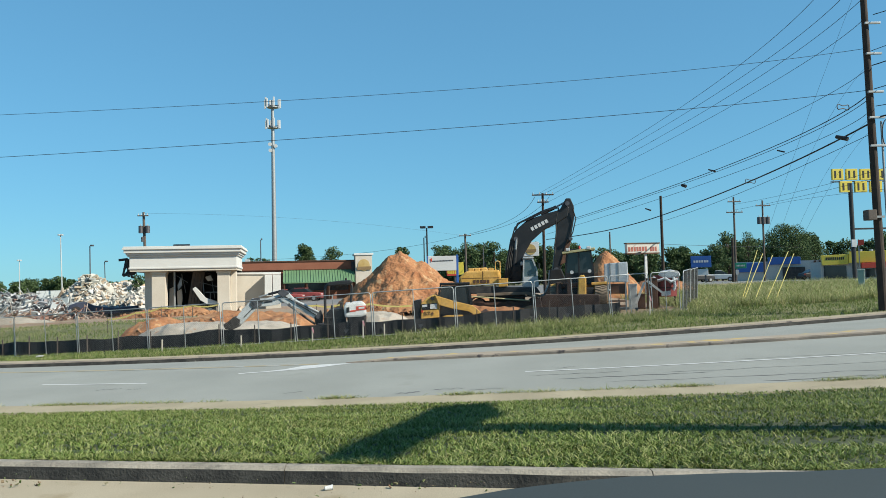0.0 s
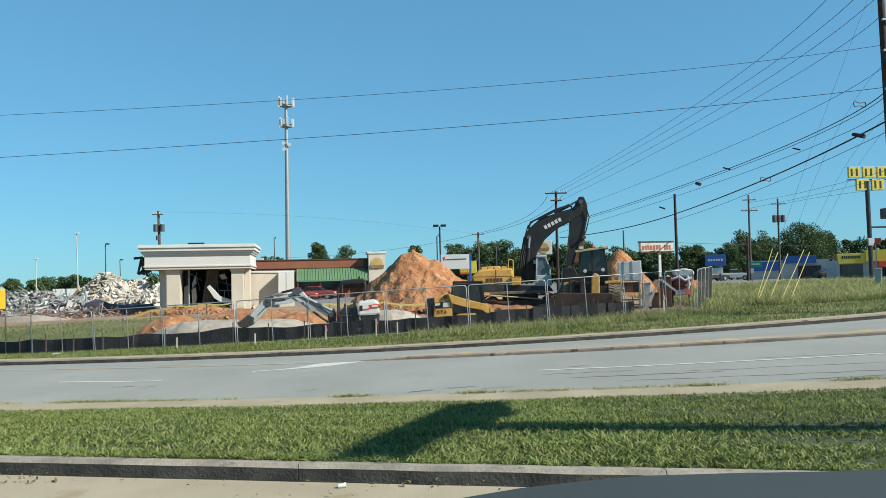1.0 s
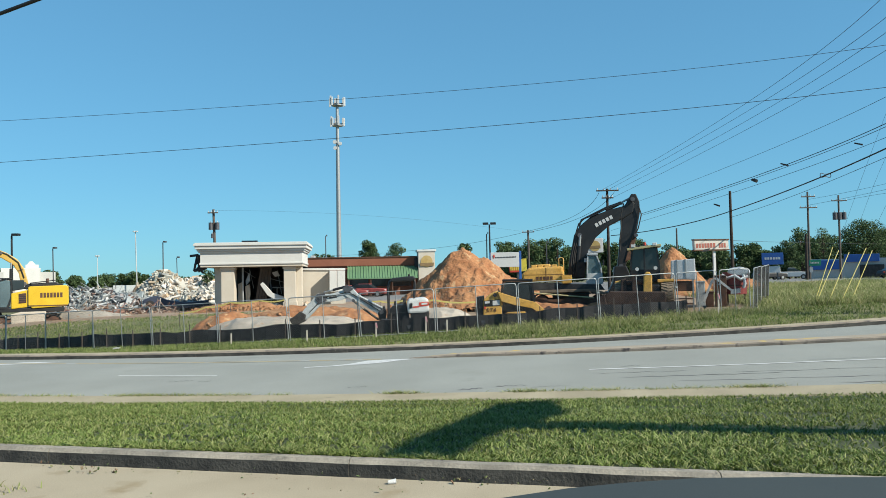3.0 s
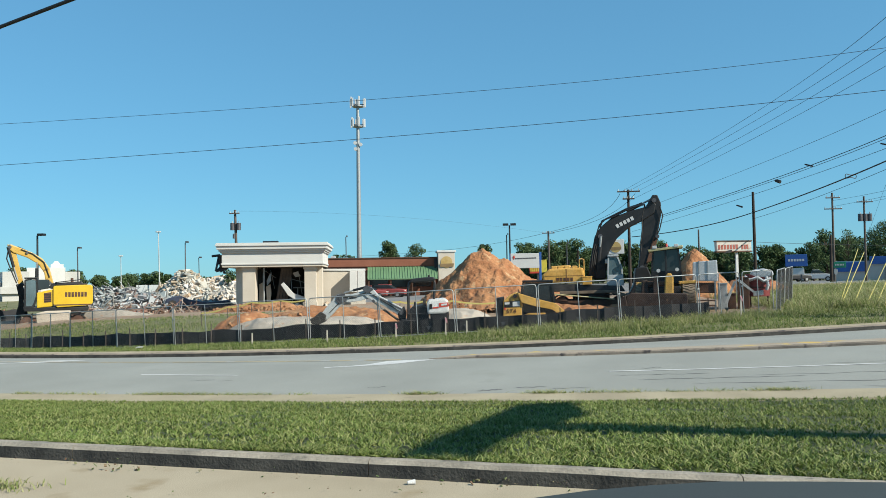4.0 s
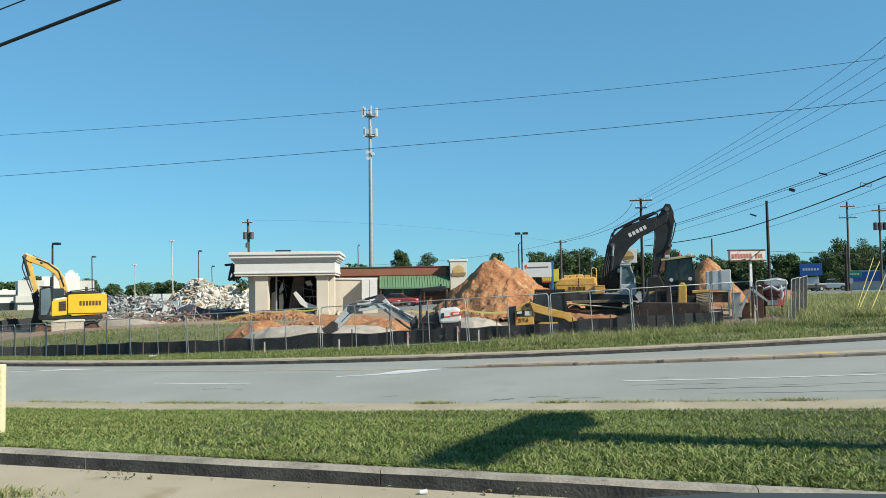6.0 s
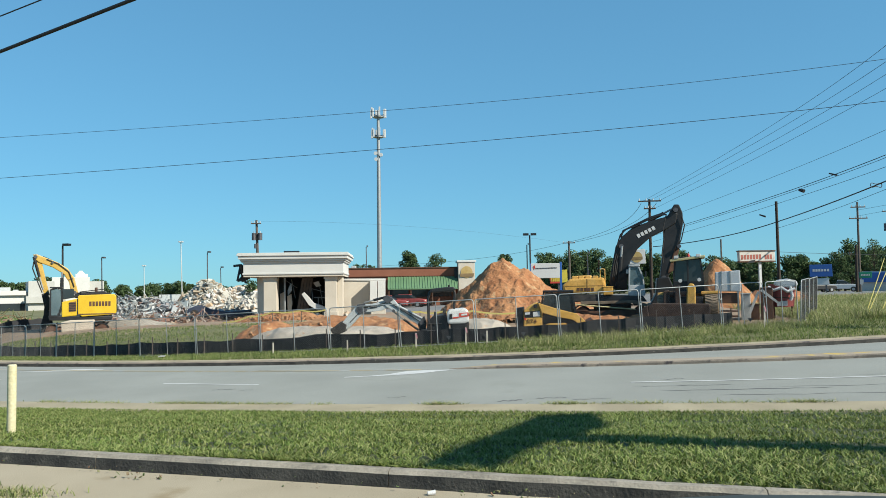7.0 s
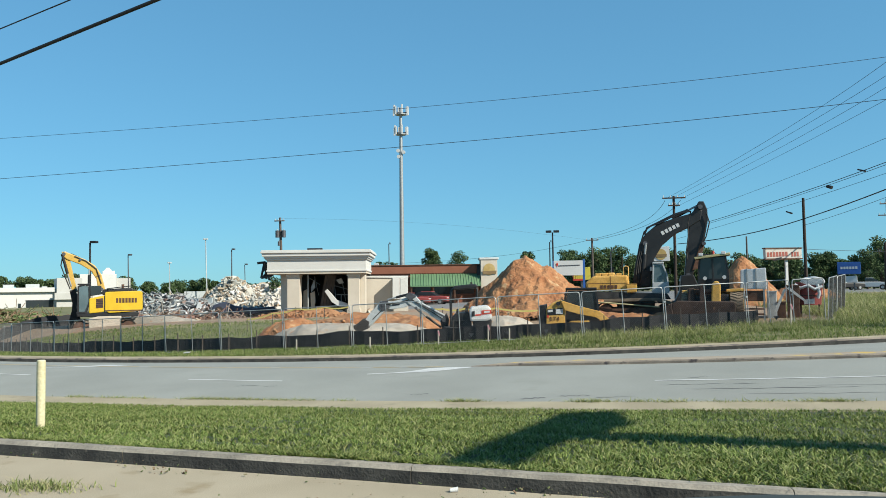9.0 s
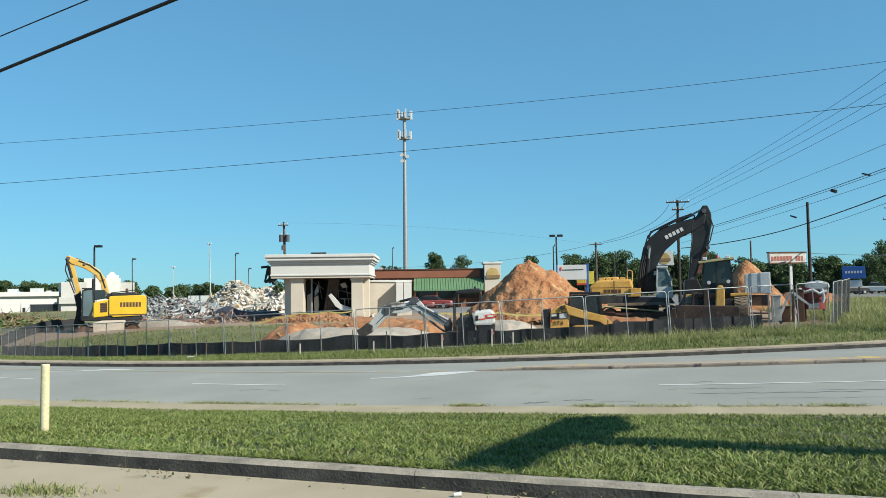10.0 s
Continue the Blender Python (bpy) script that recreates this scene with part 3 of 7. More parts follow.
    tube("hose", [(x, -0.3, z) for x, z in ((2.82, 5.50), (2.65, 4.80), (2.66, 4.19), (2.55, 3.47), (2.59, 2.98))], 0.03, M["rubber"], stick)
    tube("hose", [(x, -0.34, z) for x, z in ((3.57, 5.39), (3.71, 4.89), (3.53, 4.17), (3.24, 3.57))], 0.03, M["rubber"], stick)
    part("track_guard", plate([(-1.65, 1.04), (1.09, 1.07), (1.90, 0.81), (1.83, 0.69), (0.93, 0.92), (-1.62, 0.89)], -1.5, -1.35, 0.02), M["dusty_rubber"], v, "dusty step above the track")
    part("guard_rail", rod(((-1.93, 0.89)[0], -1.52, (-1.93, 0.89)[1]), ((1.11, 0.61)[0], -1.52, (1.11, 0.61)[1]), 0.035), M["sign_cream_rail"], v)
    part("valve_block", plate([(0.20, 1.67), (0.31, 2.49), (0.74, 2.48), (0.74, 1.66)], -0.7, -0.35, 0.04), M["rubber"], v)
    part("work_light", box(((0.70, 2.45)[0], -0.8, (0.70, 2.45)[1]), ((0.86, 2.66)[0], -0.6, (0.86, 2.66)[1]), 0.02), M["white"], v)


def pin(parent, p, y0, y1, r):
    part("pivot_pin", rod((p[0], y0, p[1]), (p[0], y1, p[1]), r, n=14), M["steel_dark"], parent)


def front_wheel(parent, x, y, z, r, w):
    """A big dusty tyre seen from its tread."""
    t = part("wheel", rod((x - w / 2, y, z), (x + w / 2, y, z), r * 0.93, n=28), M["dusty_rubber"], parent, "big dusty treaded tyre")
    bm = bmesh.new()
    for k in range(26):
        a = 2 * math.pi * (k + 0.0) / 26
        for s in (-1, 1):
            add_box(bm, (0.0 if s > 0 else -w / 2, -0.035, r * 0.88), (w / 2 if s > 0 else 0.0, 0.035, r * 0.98), m=Matrix.Translation((x, y, z)) @ Matrix.Rotation(a + 0.06 * s, 4, "X") @ Matrix.Rotation(0.3 * s, 4, "Z"))
    part("tread", bm, M["dusty_rubber"], t)
    part("rim", rod((x - w / 2 - 0.02, y, z), (x + w / 2 + 0.02, y, z), r * 0.45, n=20), M["yellow"], t)


def wheel_loader():
    v = thing("wheel_loader", pose(6.56, 38.00, -0.08, 0, 0, -9.8), "yellow wheel loader with rusty bucket lowered in front", "loader")
    part("bucket", plate([(-1.72, 1.00), (-1.52, 1.13), (0.93, 1.08), (0.97, 0.86), (0.89, 0.07), (-1.75, 0.03)], -2.1, -1.1, 0.04), M["dark_rust"], v, "wide dark rusty loader bucket")
    part("cutting_edge", plate([(-1.80, 0.14), (1.01, 0.18), (1.00, -0.02), (-1.81, -0.05)], -2.25, -2.0, 0.02), M["dark_rust"], v)
    part("bucket_cheek", plate([(-2.09, 0.81), (-1.75, 1.03), (-1.68, 0.58), (-1.75, -0.03), (-1.91, 0.09)], -2.2, -1.1, 0.03), M["dark_rust"], v)
    part("lift_arm", plate([(0.00, 1.87), (0.12, 2.01), (0.28, 2.00), (0.38, 1.83), (0.36, 1.06), (-0.05, 1.02)], -1.3, -0.9, 0.05), M["yellow"], v)
    part("lift_arm", plate([(-1.04, 1.68), (-0.79, 1.72), (-0.76, 1.06), (-1.09, 1.04)], -1.3, -0.9, 0.05), M["dark_rust"], v)
    part("front_frame", plate([(-0.91, 1.40), (0.72, 1.41), (0.69, 0.54), (-0.88, 0.51)], -1.0, 0.6, 0.06), M["black"], v)
    part("engine_bonnet", plate([(-0.55, 1.66), (0.89, 1.71), (0.92, 0.81), (-0.58, 0.78)], 0.6, 3.4, 0.12), M["yellow"], v)
    front_wheel(v, (1.05, 0.89)[0], -0.6, (1.05, 0.89)[1], 0.68, 0.55)
    front_wheel(v, (-1.06, 0.93)[0], -0.6, (-1.06, 0.93)[1], 0.68, 0.55)
    front_wheel(v, (1.00, 0.91)[0], 2.3, (1.00, 0.91)[1], 0.68, 0.55)
    front_wheel(v, (-0.93, 0.93)[0], 2.3, (-0.93, 0.93)[1], 0.68, 0.55)
    part("mudguard", plate([(0.62, 1.64), (1.40, 1.67), (1.42, 1.54), (0.62, 1.50)], -0.9, 0.2, 0.03), M["yellow"], v)
    part("mudguard", plate([(-1.32, 1.60), (-0.69, 1.64), (-0.69, 1.50), (-1.32, 1.46)], -0.9, 0.2, 0.03), M["yellow"], v)
    part("cross_tube", rod(((-0.91, 1.51)[0], -1.1, (-0.91, 1.51)[1]), ((0.35, 1.56)[0], -1.1, (0.35, 1.56)[1]), 0.12), M["rust"], v)
    part("tilt_lever", plate([(-0.54, 1.88), (-0.32, 1.93), (-0.32, 1.11), (-0.54, 1.08)], -1.4, -1.2, 0.03), M["dark_rust"], v)
    cab(v, [(-0.50, 3.13), (0.64, 3.21), (0.73, 2.46), (0.75, 1.58), (-0.61, 1.55), (-0.58, 2.49)], 0.1, 1.6, M["black"], M["glass"])
    part("cab_roof", plate([(-0.75, 3.16), (0.84, 3.34), (0.86, 3.23), (-0.73, 3.05)], -0.1, 1.8, 0.02), M["sign_cream_rail"], v, "thin cream cab roof")
    part("mirror", box(((0.87, 2.87)[0], 0.0, (0.87, 2.87)[1] - 0.12), ((0.87, 2.87)[0] + 0.05, 0.2, (0.87, 2.87)[1] + 0.12), 0.02), M["black"], v)
    part("headlight", rod(((-0.29, 2.15)[0], -0.2, (-0.29, 2.15)[1]), ((-0.29, 2.15)[0], -0.08, (-0.29, 2.15)[1]), 0.09), M["sign_white"], v)
    part("headlight", rod(((0.56, 2.19)[0], -0.2, (0.56, 2.19)[1]), ((0.56, 2.19)[0], -0.08, (0.56, 2.19)[1]), 0.09), M["sign_white"], v)
    cylinder_ram(v, (-0.50, 1.52), (-0.44, 0.83), -1.3, 0.07)
    part("cab_pillar", box((0.02, 0.02, 1.6), (0.1, 0.1, 3.15), 0.01), M["black"], v)
    for k in range(3):
        part("ladder_step", box((0.95, 0.0, 0.9 + 0.3 * k), (1.3, 0.25, 0.95 + 0.3 * k), 0.01), M["black"], v)
    part("work_light", box((-0.55, -0.12, 3.2), (-0.35, 0.0, 3.34), 0.02), M["sign_white"], v)
    part("work_light", box((0.45, -0.12, 3.26), (0.65, 0.0, 3.4), 0.02), M["sign_white"], v)
    part("beacon", rod((0.1, 1.2, 3.3), (0.1, 1.2, 3.48), 0.07), M["orange"], v)
    part("steering_column", rod(((-0.22, 1.66)[0], 0.4, (-0.22, 1.66)[1]), ((-0.12, 2.26)[0], 0.6, (-0.12, 2.26)[1]), 0.04), M["black"], v)


def track_loader():
    v = thing("track_loader", pose(0.19, 35.50, -0.54, 0, 0, -0.3), "yellow compact track loader with dark cab, lift arms lowered", "loader")
    crawler(v, -1.25, 0.95, 0.72, -0.85, 0.4, M["rubber"], 0.12)
    crawler(v, -1.25, 0.95, 0.72, 0.5, 0.4, M["rubber"], 0.12)
    part("chassis", plate([(-1.25, 0.59), (1.04, 0.54), (0.90, 0.18), (-1.15, 0.18)], -0.45, 0.5, 0.04), M["black"], v)
    body = part("body", plate([(-1.23, 1.36), (-0.97, 1.59), (-0.65, 1.74), (-0.43, 1.60), (-0.39, 1.03), (-0.42, 0.55), (-1.25, 0.57)], -0.85, 0.9, 0.05), M["yellow"], v, "yellow engine body")
    part("radiator_grille", plate([(-1.56, 1.47), (-1.25, 1.52), (-1.25, 0.57), (-1.56, 0.57)], -0.8, 0.85, 0.03), M["black"], v)
    part("decal", plate([(-1.21, 1.31), (-0.51, 1.37), (-0.49, 1.09), (-1.19, 1.05)], -0.865, -0.85), M["black"], body, "black decal panel")
    part("decal_mark", plate([(-0.82, 1.30), (-0.51, 1.33), (-0.51, 1.11), (-0.82, 1.10)], -0.88, -0.867), M["sign_white"], body, "white decal mark")
    part("decal_mark", plate([(-1.17, 1.28), (-0.95, 1.30), (-0.95, 1.20), (-1.17, 1.18)], -0.88, -0.867), M["sign_white"], body, "white decal mark")
    words("fleet_number", "574", 0.24, pose((-0.88, 0.89)[0], -0.87, (-0.88, 0.89)[1], 90), M["rust"], body, "painted fleet number", squeeze=1.25)
    part("pivot", rod(((-0.71, 1.56)[0], -0.93, (-0.71, 1.56)[1]), ((-0.71, 1.56)[0], -0.84, (-0.71, 1.56)[1]), 0.09), M["black"], v)
    arm = [(-0.60, 1.71), (-0.37, 1.63), (0.24, 1.43), (1.08, 1.21), (1.39, 0.94), (1.69, 0.63), (1.48, 0.50), (1.23, 0.74), (0.90, 0.95), (0.15, 1.10), (-0.43, 1.27)]
    for y in (-0.95, 0.78):
        part("lift_arm", plate(arm, y, y + 0.16, 0.02), M["yellow"], v, "yellow lift arm")
    part("lower_link", plate([(-0.42, 0.68), (-0.11, 0.80), (0.61, 0.81), (0.66, 0.68), (0.14, 0.59), (-0.40, 0.47)], -0.9, -0.8, 0.01), M["yellow"], v)
    cab(v, [(-0.33, 2.17), (0.93, 2.16), (0.99, 1.72), (1.07, 0.80), (-0.39, 0.73), (-0.42, 1.76)], -0.5, 0.55, M["black"], M["glass"])
    part("bucket", plate([(1.38, 0.79), (1.75, 0.99), (2.25, 0.41), (2.19, 0.15), (1.57, 0.22), (1.32, 0.43)], -1.0, 1.0, 0.03), M["rust"], v)
    part("tail_light", box(((-1.21, 0.95)[0], -0.88, (-1.21, 0.95)[1]), ((-1.13, 1.05)[0], -0.85, (-1.13, 1.05)[1])), M["orange"], v)


def mini_excavator():
    v = thing("mini_excavator", pose(-4.36, 33.90, -0.67, 0, 0, 7.3), "small white excavator with open canopy and pale grey arm", "excavator")
    crawler(v, -1.15, 1.0, 0.55, -0.85, 0.35, M["rubber"], 0.1)
    crawler(v, -1.15, 1.0, 0.55, 0.5, 0.35, M["rubber"], 0.1)
    part("blade", plate([(-1.32, 0.58), (-1.15, 0.62), (-1.14, 0.09), (-1.36, 0.09)], -0.9, 0.9, 0.02), M["black"], v)
    part("deck", plate([(-1.13, 0.77), (0.74, 0.66), (0.89, 0.46), (-1.06, 0.47)], -0.8, 0.8, 0.04), M["black"], v)
    part("tail_skirt", plate([(0.12, 1.05), (0.95, 1.07), (0.92, 0.66), (0.16, 0.58)], -0.8, 0.8, 0.06), M["black"], v)
    tail = part("counterweight", plate([(-0.02, 1.47), (0.08, 1.61), (0.76, 1.67), (0.91, 1.57), (0.95, 1.10), (0.75, 1.01), (0.02, 1.00)], -0.85, 0.85, 0.09), M["white"], v, "white rounded engine cover")
    part("stripe", plate([(0.51, 1.46), (0.91, 1.49), (0.93, 1.32), (0.51, 1.28)], -0.865, -0.85), M["orange"], tail, "orange-red decal stripe")
    part("stripe", plate([(0.24, 1.29), (0.49, 1.31), (0.49, 1.25), (0.24, 1.23)], -0.865, -0.85), M["orange"], tail, "orange-red decal stripe")
    part("decal_mark", plate([(0.61, 1.43), (0.86, 1.45), (0.86, 1.37), (0.61, 1.35)], -0.88, -0.866), M["sign_white"], tail, "white decal mark")
    part("vent", plate([(0.10, 1.42), (0.22, 1.44), (0.22, 1.22), (0.09, 1.20)], -0.865, -0.85), M["black"], tail)
    for y in (-0.62, 0.6):
        tube("canopy_post", [(x, y, z) for x, z in ((-0.81, 1.00), (-0.82, 2.03), (-0.74, 2.37), (-0.56, 2.49))], 0.045, M["black"], v)
        tube("canopy_post", [(x, y, z) for x, z in ((0.29, 1.27), (0.33, 2.12), (0.34, 2.35), (0.22, 2.52))], 0.045, M["black"], v)
    part("canopy_roof", plate([(-0.76, 2.37), (-0.64, 2.52), (-0.08, 2.58), (0.29, 2.59), (0.39, 2.49), (0.29, 2.40), (-0.57, 2.34)], -0.75, 0.72, 0.05), M["black"], v, "black canopy roof")
    part("operator_station", plate([(-0.89, 0.57), (-0.86, 1.10), (-0.61, 1.34), (-0.05, 1.40), (0.07, 1.03), (0.11, 0.53)], -0.6, 0.6, 0.04), M["black"], v)
    part("grab_rail", rod(((-0.86, 1.00)[0], -0.66, (-0.86, 1.00)[1]), ((-0.23, 1.01)[0], -0.66, (-0.23, 1.01)[1]), 0.025), M["black"], v)
    part("seat", plate([(-0.42, 1.04), (-0.08, 1.03), (-0.04, 1.64), (-0.17, 1.65), (-0.22, 1.23), (-0.42, 1.24)], -0.25, 0.25, 0.03), M["rubber"], v)
    part("control_console", plate([(-0.64, 0.92), (-0.47, 0.92), (-0.48, 1.53), (-0.56, 1.53)], -0.5, -0.35, 0.02), M["black"], v)
    part("swing_bracket", plate([(-1.29, 1.02), (-1.00, 1.35), (-0.90, 1.05), (-0.96, 0.57), (-1.20, 0.57)], -0.15, 0.15, 0.03), M["black"], v)
    part("boom", plate([(-1.05, 1.25), (-1.48, 1.49), (-2.10, 1.82), (-2.38, 2.14), (-2.60, 2.25), (-2.76, 2.10), (-2.70, 1.79), (-2.44, 1.61), (-1.91, 1.38), (-1.36, 1.02), (-1.17, 0.82)], -0.14, 0.14, 0.03), M["pale_grey"], v, "pale grey bent boom")
    part("stick", plate([(-2.50, 2.15), (-2.55, 1.73), (-2.87, 1.60), (-3.39, 1.54), (-3.77, 1.55), (-3.89, 1.74), (-3.77, 1.89), (-3.34, 1.88), (-2.86, 2.01)], -0.1, 0.1, 0.025), M["pale_grey"], v, "pale grey stick")
    part("bucket_link", plate([(-3.89, 1.91), (-3.58, 1.86), (-3.63, 1.57), (-4.06, 1.10), (-4.35, 0.82), (-4.63, 0.73), (-4.72, 0.92), (-4.44, 1.28)], -0.12, 0.12, 0.02), M["pale_grey"], v)
    part("bucket", plate([(-4.63, 1.16), (-4.39, 1.01), (-4.44, 0.72), (-4.73, 0.59), (-5.01, 0.64), (-5.10, 0.84), (-4.91, 0.93)], -0.3, 0.3, 0.03), M["rubber"], v)
    for p, r in (((-2.62, 2.08), 0.09), ((-3.77, 1.74), 0.08), ((-1.12, 1.06), 0.1), ((-4.73, 0.83), 0.07), ((-2.34, 1.58), 0.07)):
        pin(v, p, -0.19, 0.19, r)
    tube("hose", [(x, -0.17, z) for x, z in ((-1.05, 1.01), (-1.55, 1.34), (-2.15, 1.72), (-2.55, 1.98), (-3.10, 1.82), (-3.67, 1.76))], 0.022, M["rubber"], v)
    tube("hose", [(x, -0.13, z) for x, z in ((-3.34, 1.85), (-3.87, 1.48), (-4.25, 1.10))], 0.02, M["rubber"], v)
    part("stick_plate", plate([(-3.91, 1.89), (-3.58, 1.93), (-3.49, 1.61), (-3.82, 1.45), (-3.98, 1.63)], -0.16, -0.12, 0.01), M["steel_dark"], v)
    part("boom_decal", plate([(-3.39, 1.76), (-3.06, 1.79), (-3.06, 1.72), (-3.39, 1.68)], -0.112, -0.1), M["steel_dark"], v)
    part("boom_edge", plate([(-1.05, 1.2), (-1.5, 1.44), (-2.1, 1.76), (-2.12, 1.7), (-1.5, 1.38), (-1.07, 1.14)], -0.16, -0.14), M["steel_dark"], v)
    part("boom_plate", plate([(-2.3, 2.1), (-2.62, 2.28), (-2.82, 2.1), (-2.6, 1.9)], -0.2, -0.145, 0.01), M["steel_dark"], v)
    part("beacon", rod((0.1, 0.2, 2.58), (0.1, 0.2, 2.68), 0.05), M["rubber"], v)
    part("tread_step", box((-1.0, -0.95, 0.5), (0.8, -0.82, 0.56), 0.01), M["rubber"], v)
    cylinder_ram(v, (-2.62, 2.20), (-3.62, 1.96), 0.0, 0.055)
    cylinder_ram(v, (-1.25, 0.72), (-2.34, 1.53), -0.05, 0.05)
    cylinder_ram(v, (-3.91, 1.72), (-4.53, 1.11), 0.0, 0.04)


def yellow_excavator():
    v = thing("excavator", pose(-35.86, 56.00, -1.12, 0, 0, 32.6), "bright yellow tracked excavator parked on bare ground", "excavator")
    crawler(v, -2.4, 2.1, 1.05, -1.5, 0.6, M["rubber"], 0.2)
    crawler(v, -2.4, 2.1, 1.05, 1.0, 0.6, M["rubber"], 0.2)
    part("undercarriage", box((-1.2, -0.9, 0.2), (1.0, 1.0, 0.95), 0.06), M["black"], v)
    part("turntable", rod((0, 0, 0.9), (0, 0, 1.2), 0.8, n=24), M["black"], v)
    part("deck", plate([(-2.11, 1.46), (2.34, 1.36), (2.26, 1.05), (-2.02, 1.11)], -1.4, 1.5, 0.05), M["black"], v)
    cw = part("counterweight", plate([(-0.11, 2.90), (0.0, 2.98), (2.44, 3.04), (2.58, 2.92), (2.60, 1.66), (2.46, 1.47), (0.19, 1.36), (-0.10, 1.59)], -1.5, 1.5, 0.05), M["kob_yellow"], v, "bright yellow counterweight")
    bars("marking", (1.46, 2.31)[0], (1.46, 2.31)[1], 1.55, 0.36, 7, -1.5, M["rust"], cw, "dark red marking")
    part("side_cover", plate([(-1.20, 2.49), (-0.07, 2.74), (-0.06, 1.46), (-1.19, 1.35)], -1.45, -0.4, 0.06), M["kob_yellow"], v)
    part("grille", plate([(-0.72, 2.44), (-0.23, 2.52), (-0.22, 1.77), (-0.71, 1.74)], -1.47, -1.45), M["rust"], v)
    part("engine_deck", plate([(-0.48, 2.83), (-0.16, 3.18), (1.82, 3.29), (2.08, 2.98), (-0.15, 2.74)], -1.2, 1.3, 0.06), M["black"], v)
    cab(v, [(-1.97, 3.42), (-1.53, 3.55), (-1.21, 3.46), (-1.16, 2.32), (-1.43, 1.36), (-1.99, 1.37)], -1.4, -0.4, M["black"], M["cab_glass"], 0.1)
    part("cab_rear", plate([(-1.17, 3.46), (-0.36, 3.45), (-0.36, 2.79), (-1.12, 2.67)], -1.35, -0.4, 0.04), M["glass"], v)
    part("boom", plate([(-0.60, 3.14), (-0.73, 3.98), (-1.15, 4.65), (-1.87, 5.13), (-2.83, 5.52), (-3.19, 5.87), (-3.07, 6.13), (-2.48, 5.92), (-1.56, 5.53), (-0.83, 5.04), (-0.37, 4.34), (-0.08, 3.18)], -0.3, 0.3, 0.06), M["kob_arm"], v, "worn yellow boom")
    part("stick", plate([(-3.19, 6.13), (-2.92, 6.05), (-2.59, 5.39), (-2.30, 4.08), (-2.05, 3.03), (-2.32, 2.86), (-2.61, 3.56), (-2.90, 4.52), (-3.14, 5.48)], -0.22, 0.22, 0.04), M["kob_arm"], v, "worn yellow stick")
    cylinder_ram(v, (-3.15, 5.92), (-2.49, 3.43), -0.28, 0.1)
    cylinder_ram(v, (-1.25, 3.63), (-1.23, 4.78), -0.36, 0.1)
    cylinder_ram(v, (-1.88, 5.57), (-3.00, 6.13), 0.0, 0.1)
    tube("hose", [(x, -0.34, z) for x, z in ((-0.37, 3.63), (-0.74, 4.78), (-1.48, 5.40), (-2.28, 5.75))], 0.04, M["black"], v)
    for p, r in (((-3.03, 5.92), 0.13), ((-0.36, 3.18), 0.15), ((-2.21, 3.12), 0.12), ((-1.88, 5.48), 0.09)):
        pin(v, p, -0.4, 0.4, r)
    part("handrail", rod(((0.01, 3.22)[0], -1.3, (0.01, 3.22)[1]), ((1.82, 3.43)[0], -1.3, (1.82, 3.43)[1]), 0.035), M["black"], v)
    part("exhaust", rod(((1.20, 3.21)[0], 0.4, (1.20, 3.21)[1]), ((1.19, 3.57)[0], 0.4, (1.19, 3.57)[1]), 0.1), M["rust"], v)
    part("cover_seam", plate([(-0.15, 2.70), (-0.09, 2.69), (-0.08, 1.46), (-0.14, 1.46)], -1.48, -1.44), M["black"], v)
    tube("hose", [(x, -0.26, z) for x, z in ((-3.11, 5.74), (-3.22, 5.04), (-2.89, 4.08), (-2.56, 3.21))], 0.045, M["rubber"], v)
    part("door_frame", plate([(-1.9, 3.3), (-1.3, 3.3), (-1.26, 2.3), (-1.5, 1.5), (-1.9, 1.5)], -1.43, -1.405), M["cab_glass"], v, "tinted cab door glass")
    for k in range(5):
        part("louvre", box((-0.7, -1.485, 1.82 + 0.13 * k), (-0.24, -1.465, 1.88 + 0.13 * k)), M["black"], v)
    part("lower_trim", box((-0.05, -1.515, 1.5), (2.5, -1.495, 1.58)), M["rust"], v)
    part("top_guard", box((0.1, -1.35, 3.0), (2.2, -1.25, 3.14), 0.02), M["black"], v)
    part("grapple", plate([(-2.60, 3.12), (-2.21, 3.21), (-2.00, 2.55), (-2.11, 1.81), (-1.82, 0.93), (-2.13, 0.68), (-2.46, 1.25), (-2.39, 2.12)], -0.5, 0.5, 0.04), M["rubber"], v, "dark steel grapple")
    part("grapple_jaw", plate([(-2.46, 1.47), (-2.22, 0.94), (-2.37, 0.16), (-2.68, 0.17), (-2.61, 0.82)], -0.45, 0.45, 0.03), M["rubber"], v)
    blkm = thing("concrete_block", pose(-34.35, 53.50, -0.91, 0, 0, 32.7), "pale broken concrete block in front of the machine", "block")
    part("block_body", plate([(-1.13, 0.79), (-0.51, 0.94), (1.13, 0.94), (1.09, 0.14), (0.27, 0.08), (-1.08, 0.03)], -0.4, 0.5, 0.05), M["debris_pale"], blkm)


big_excavator()
wheel_loader()
track_loader()
mini_excavator()
yellow_excavator()


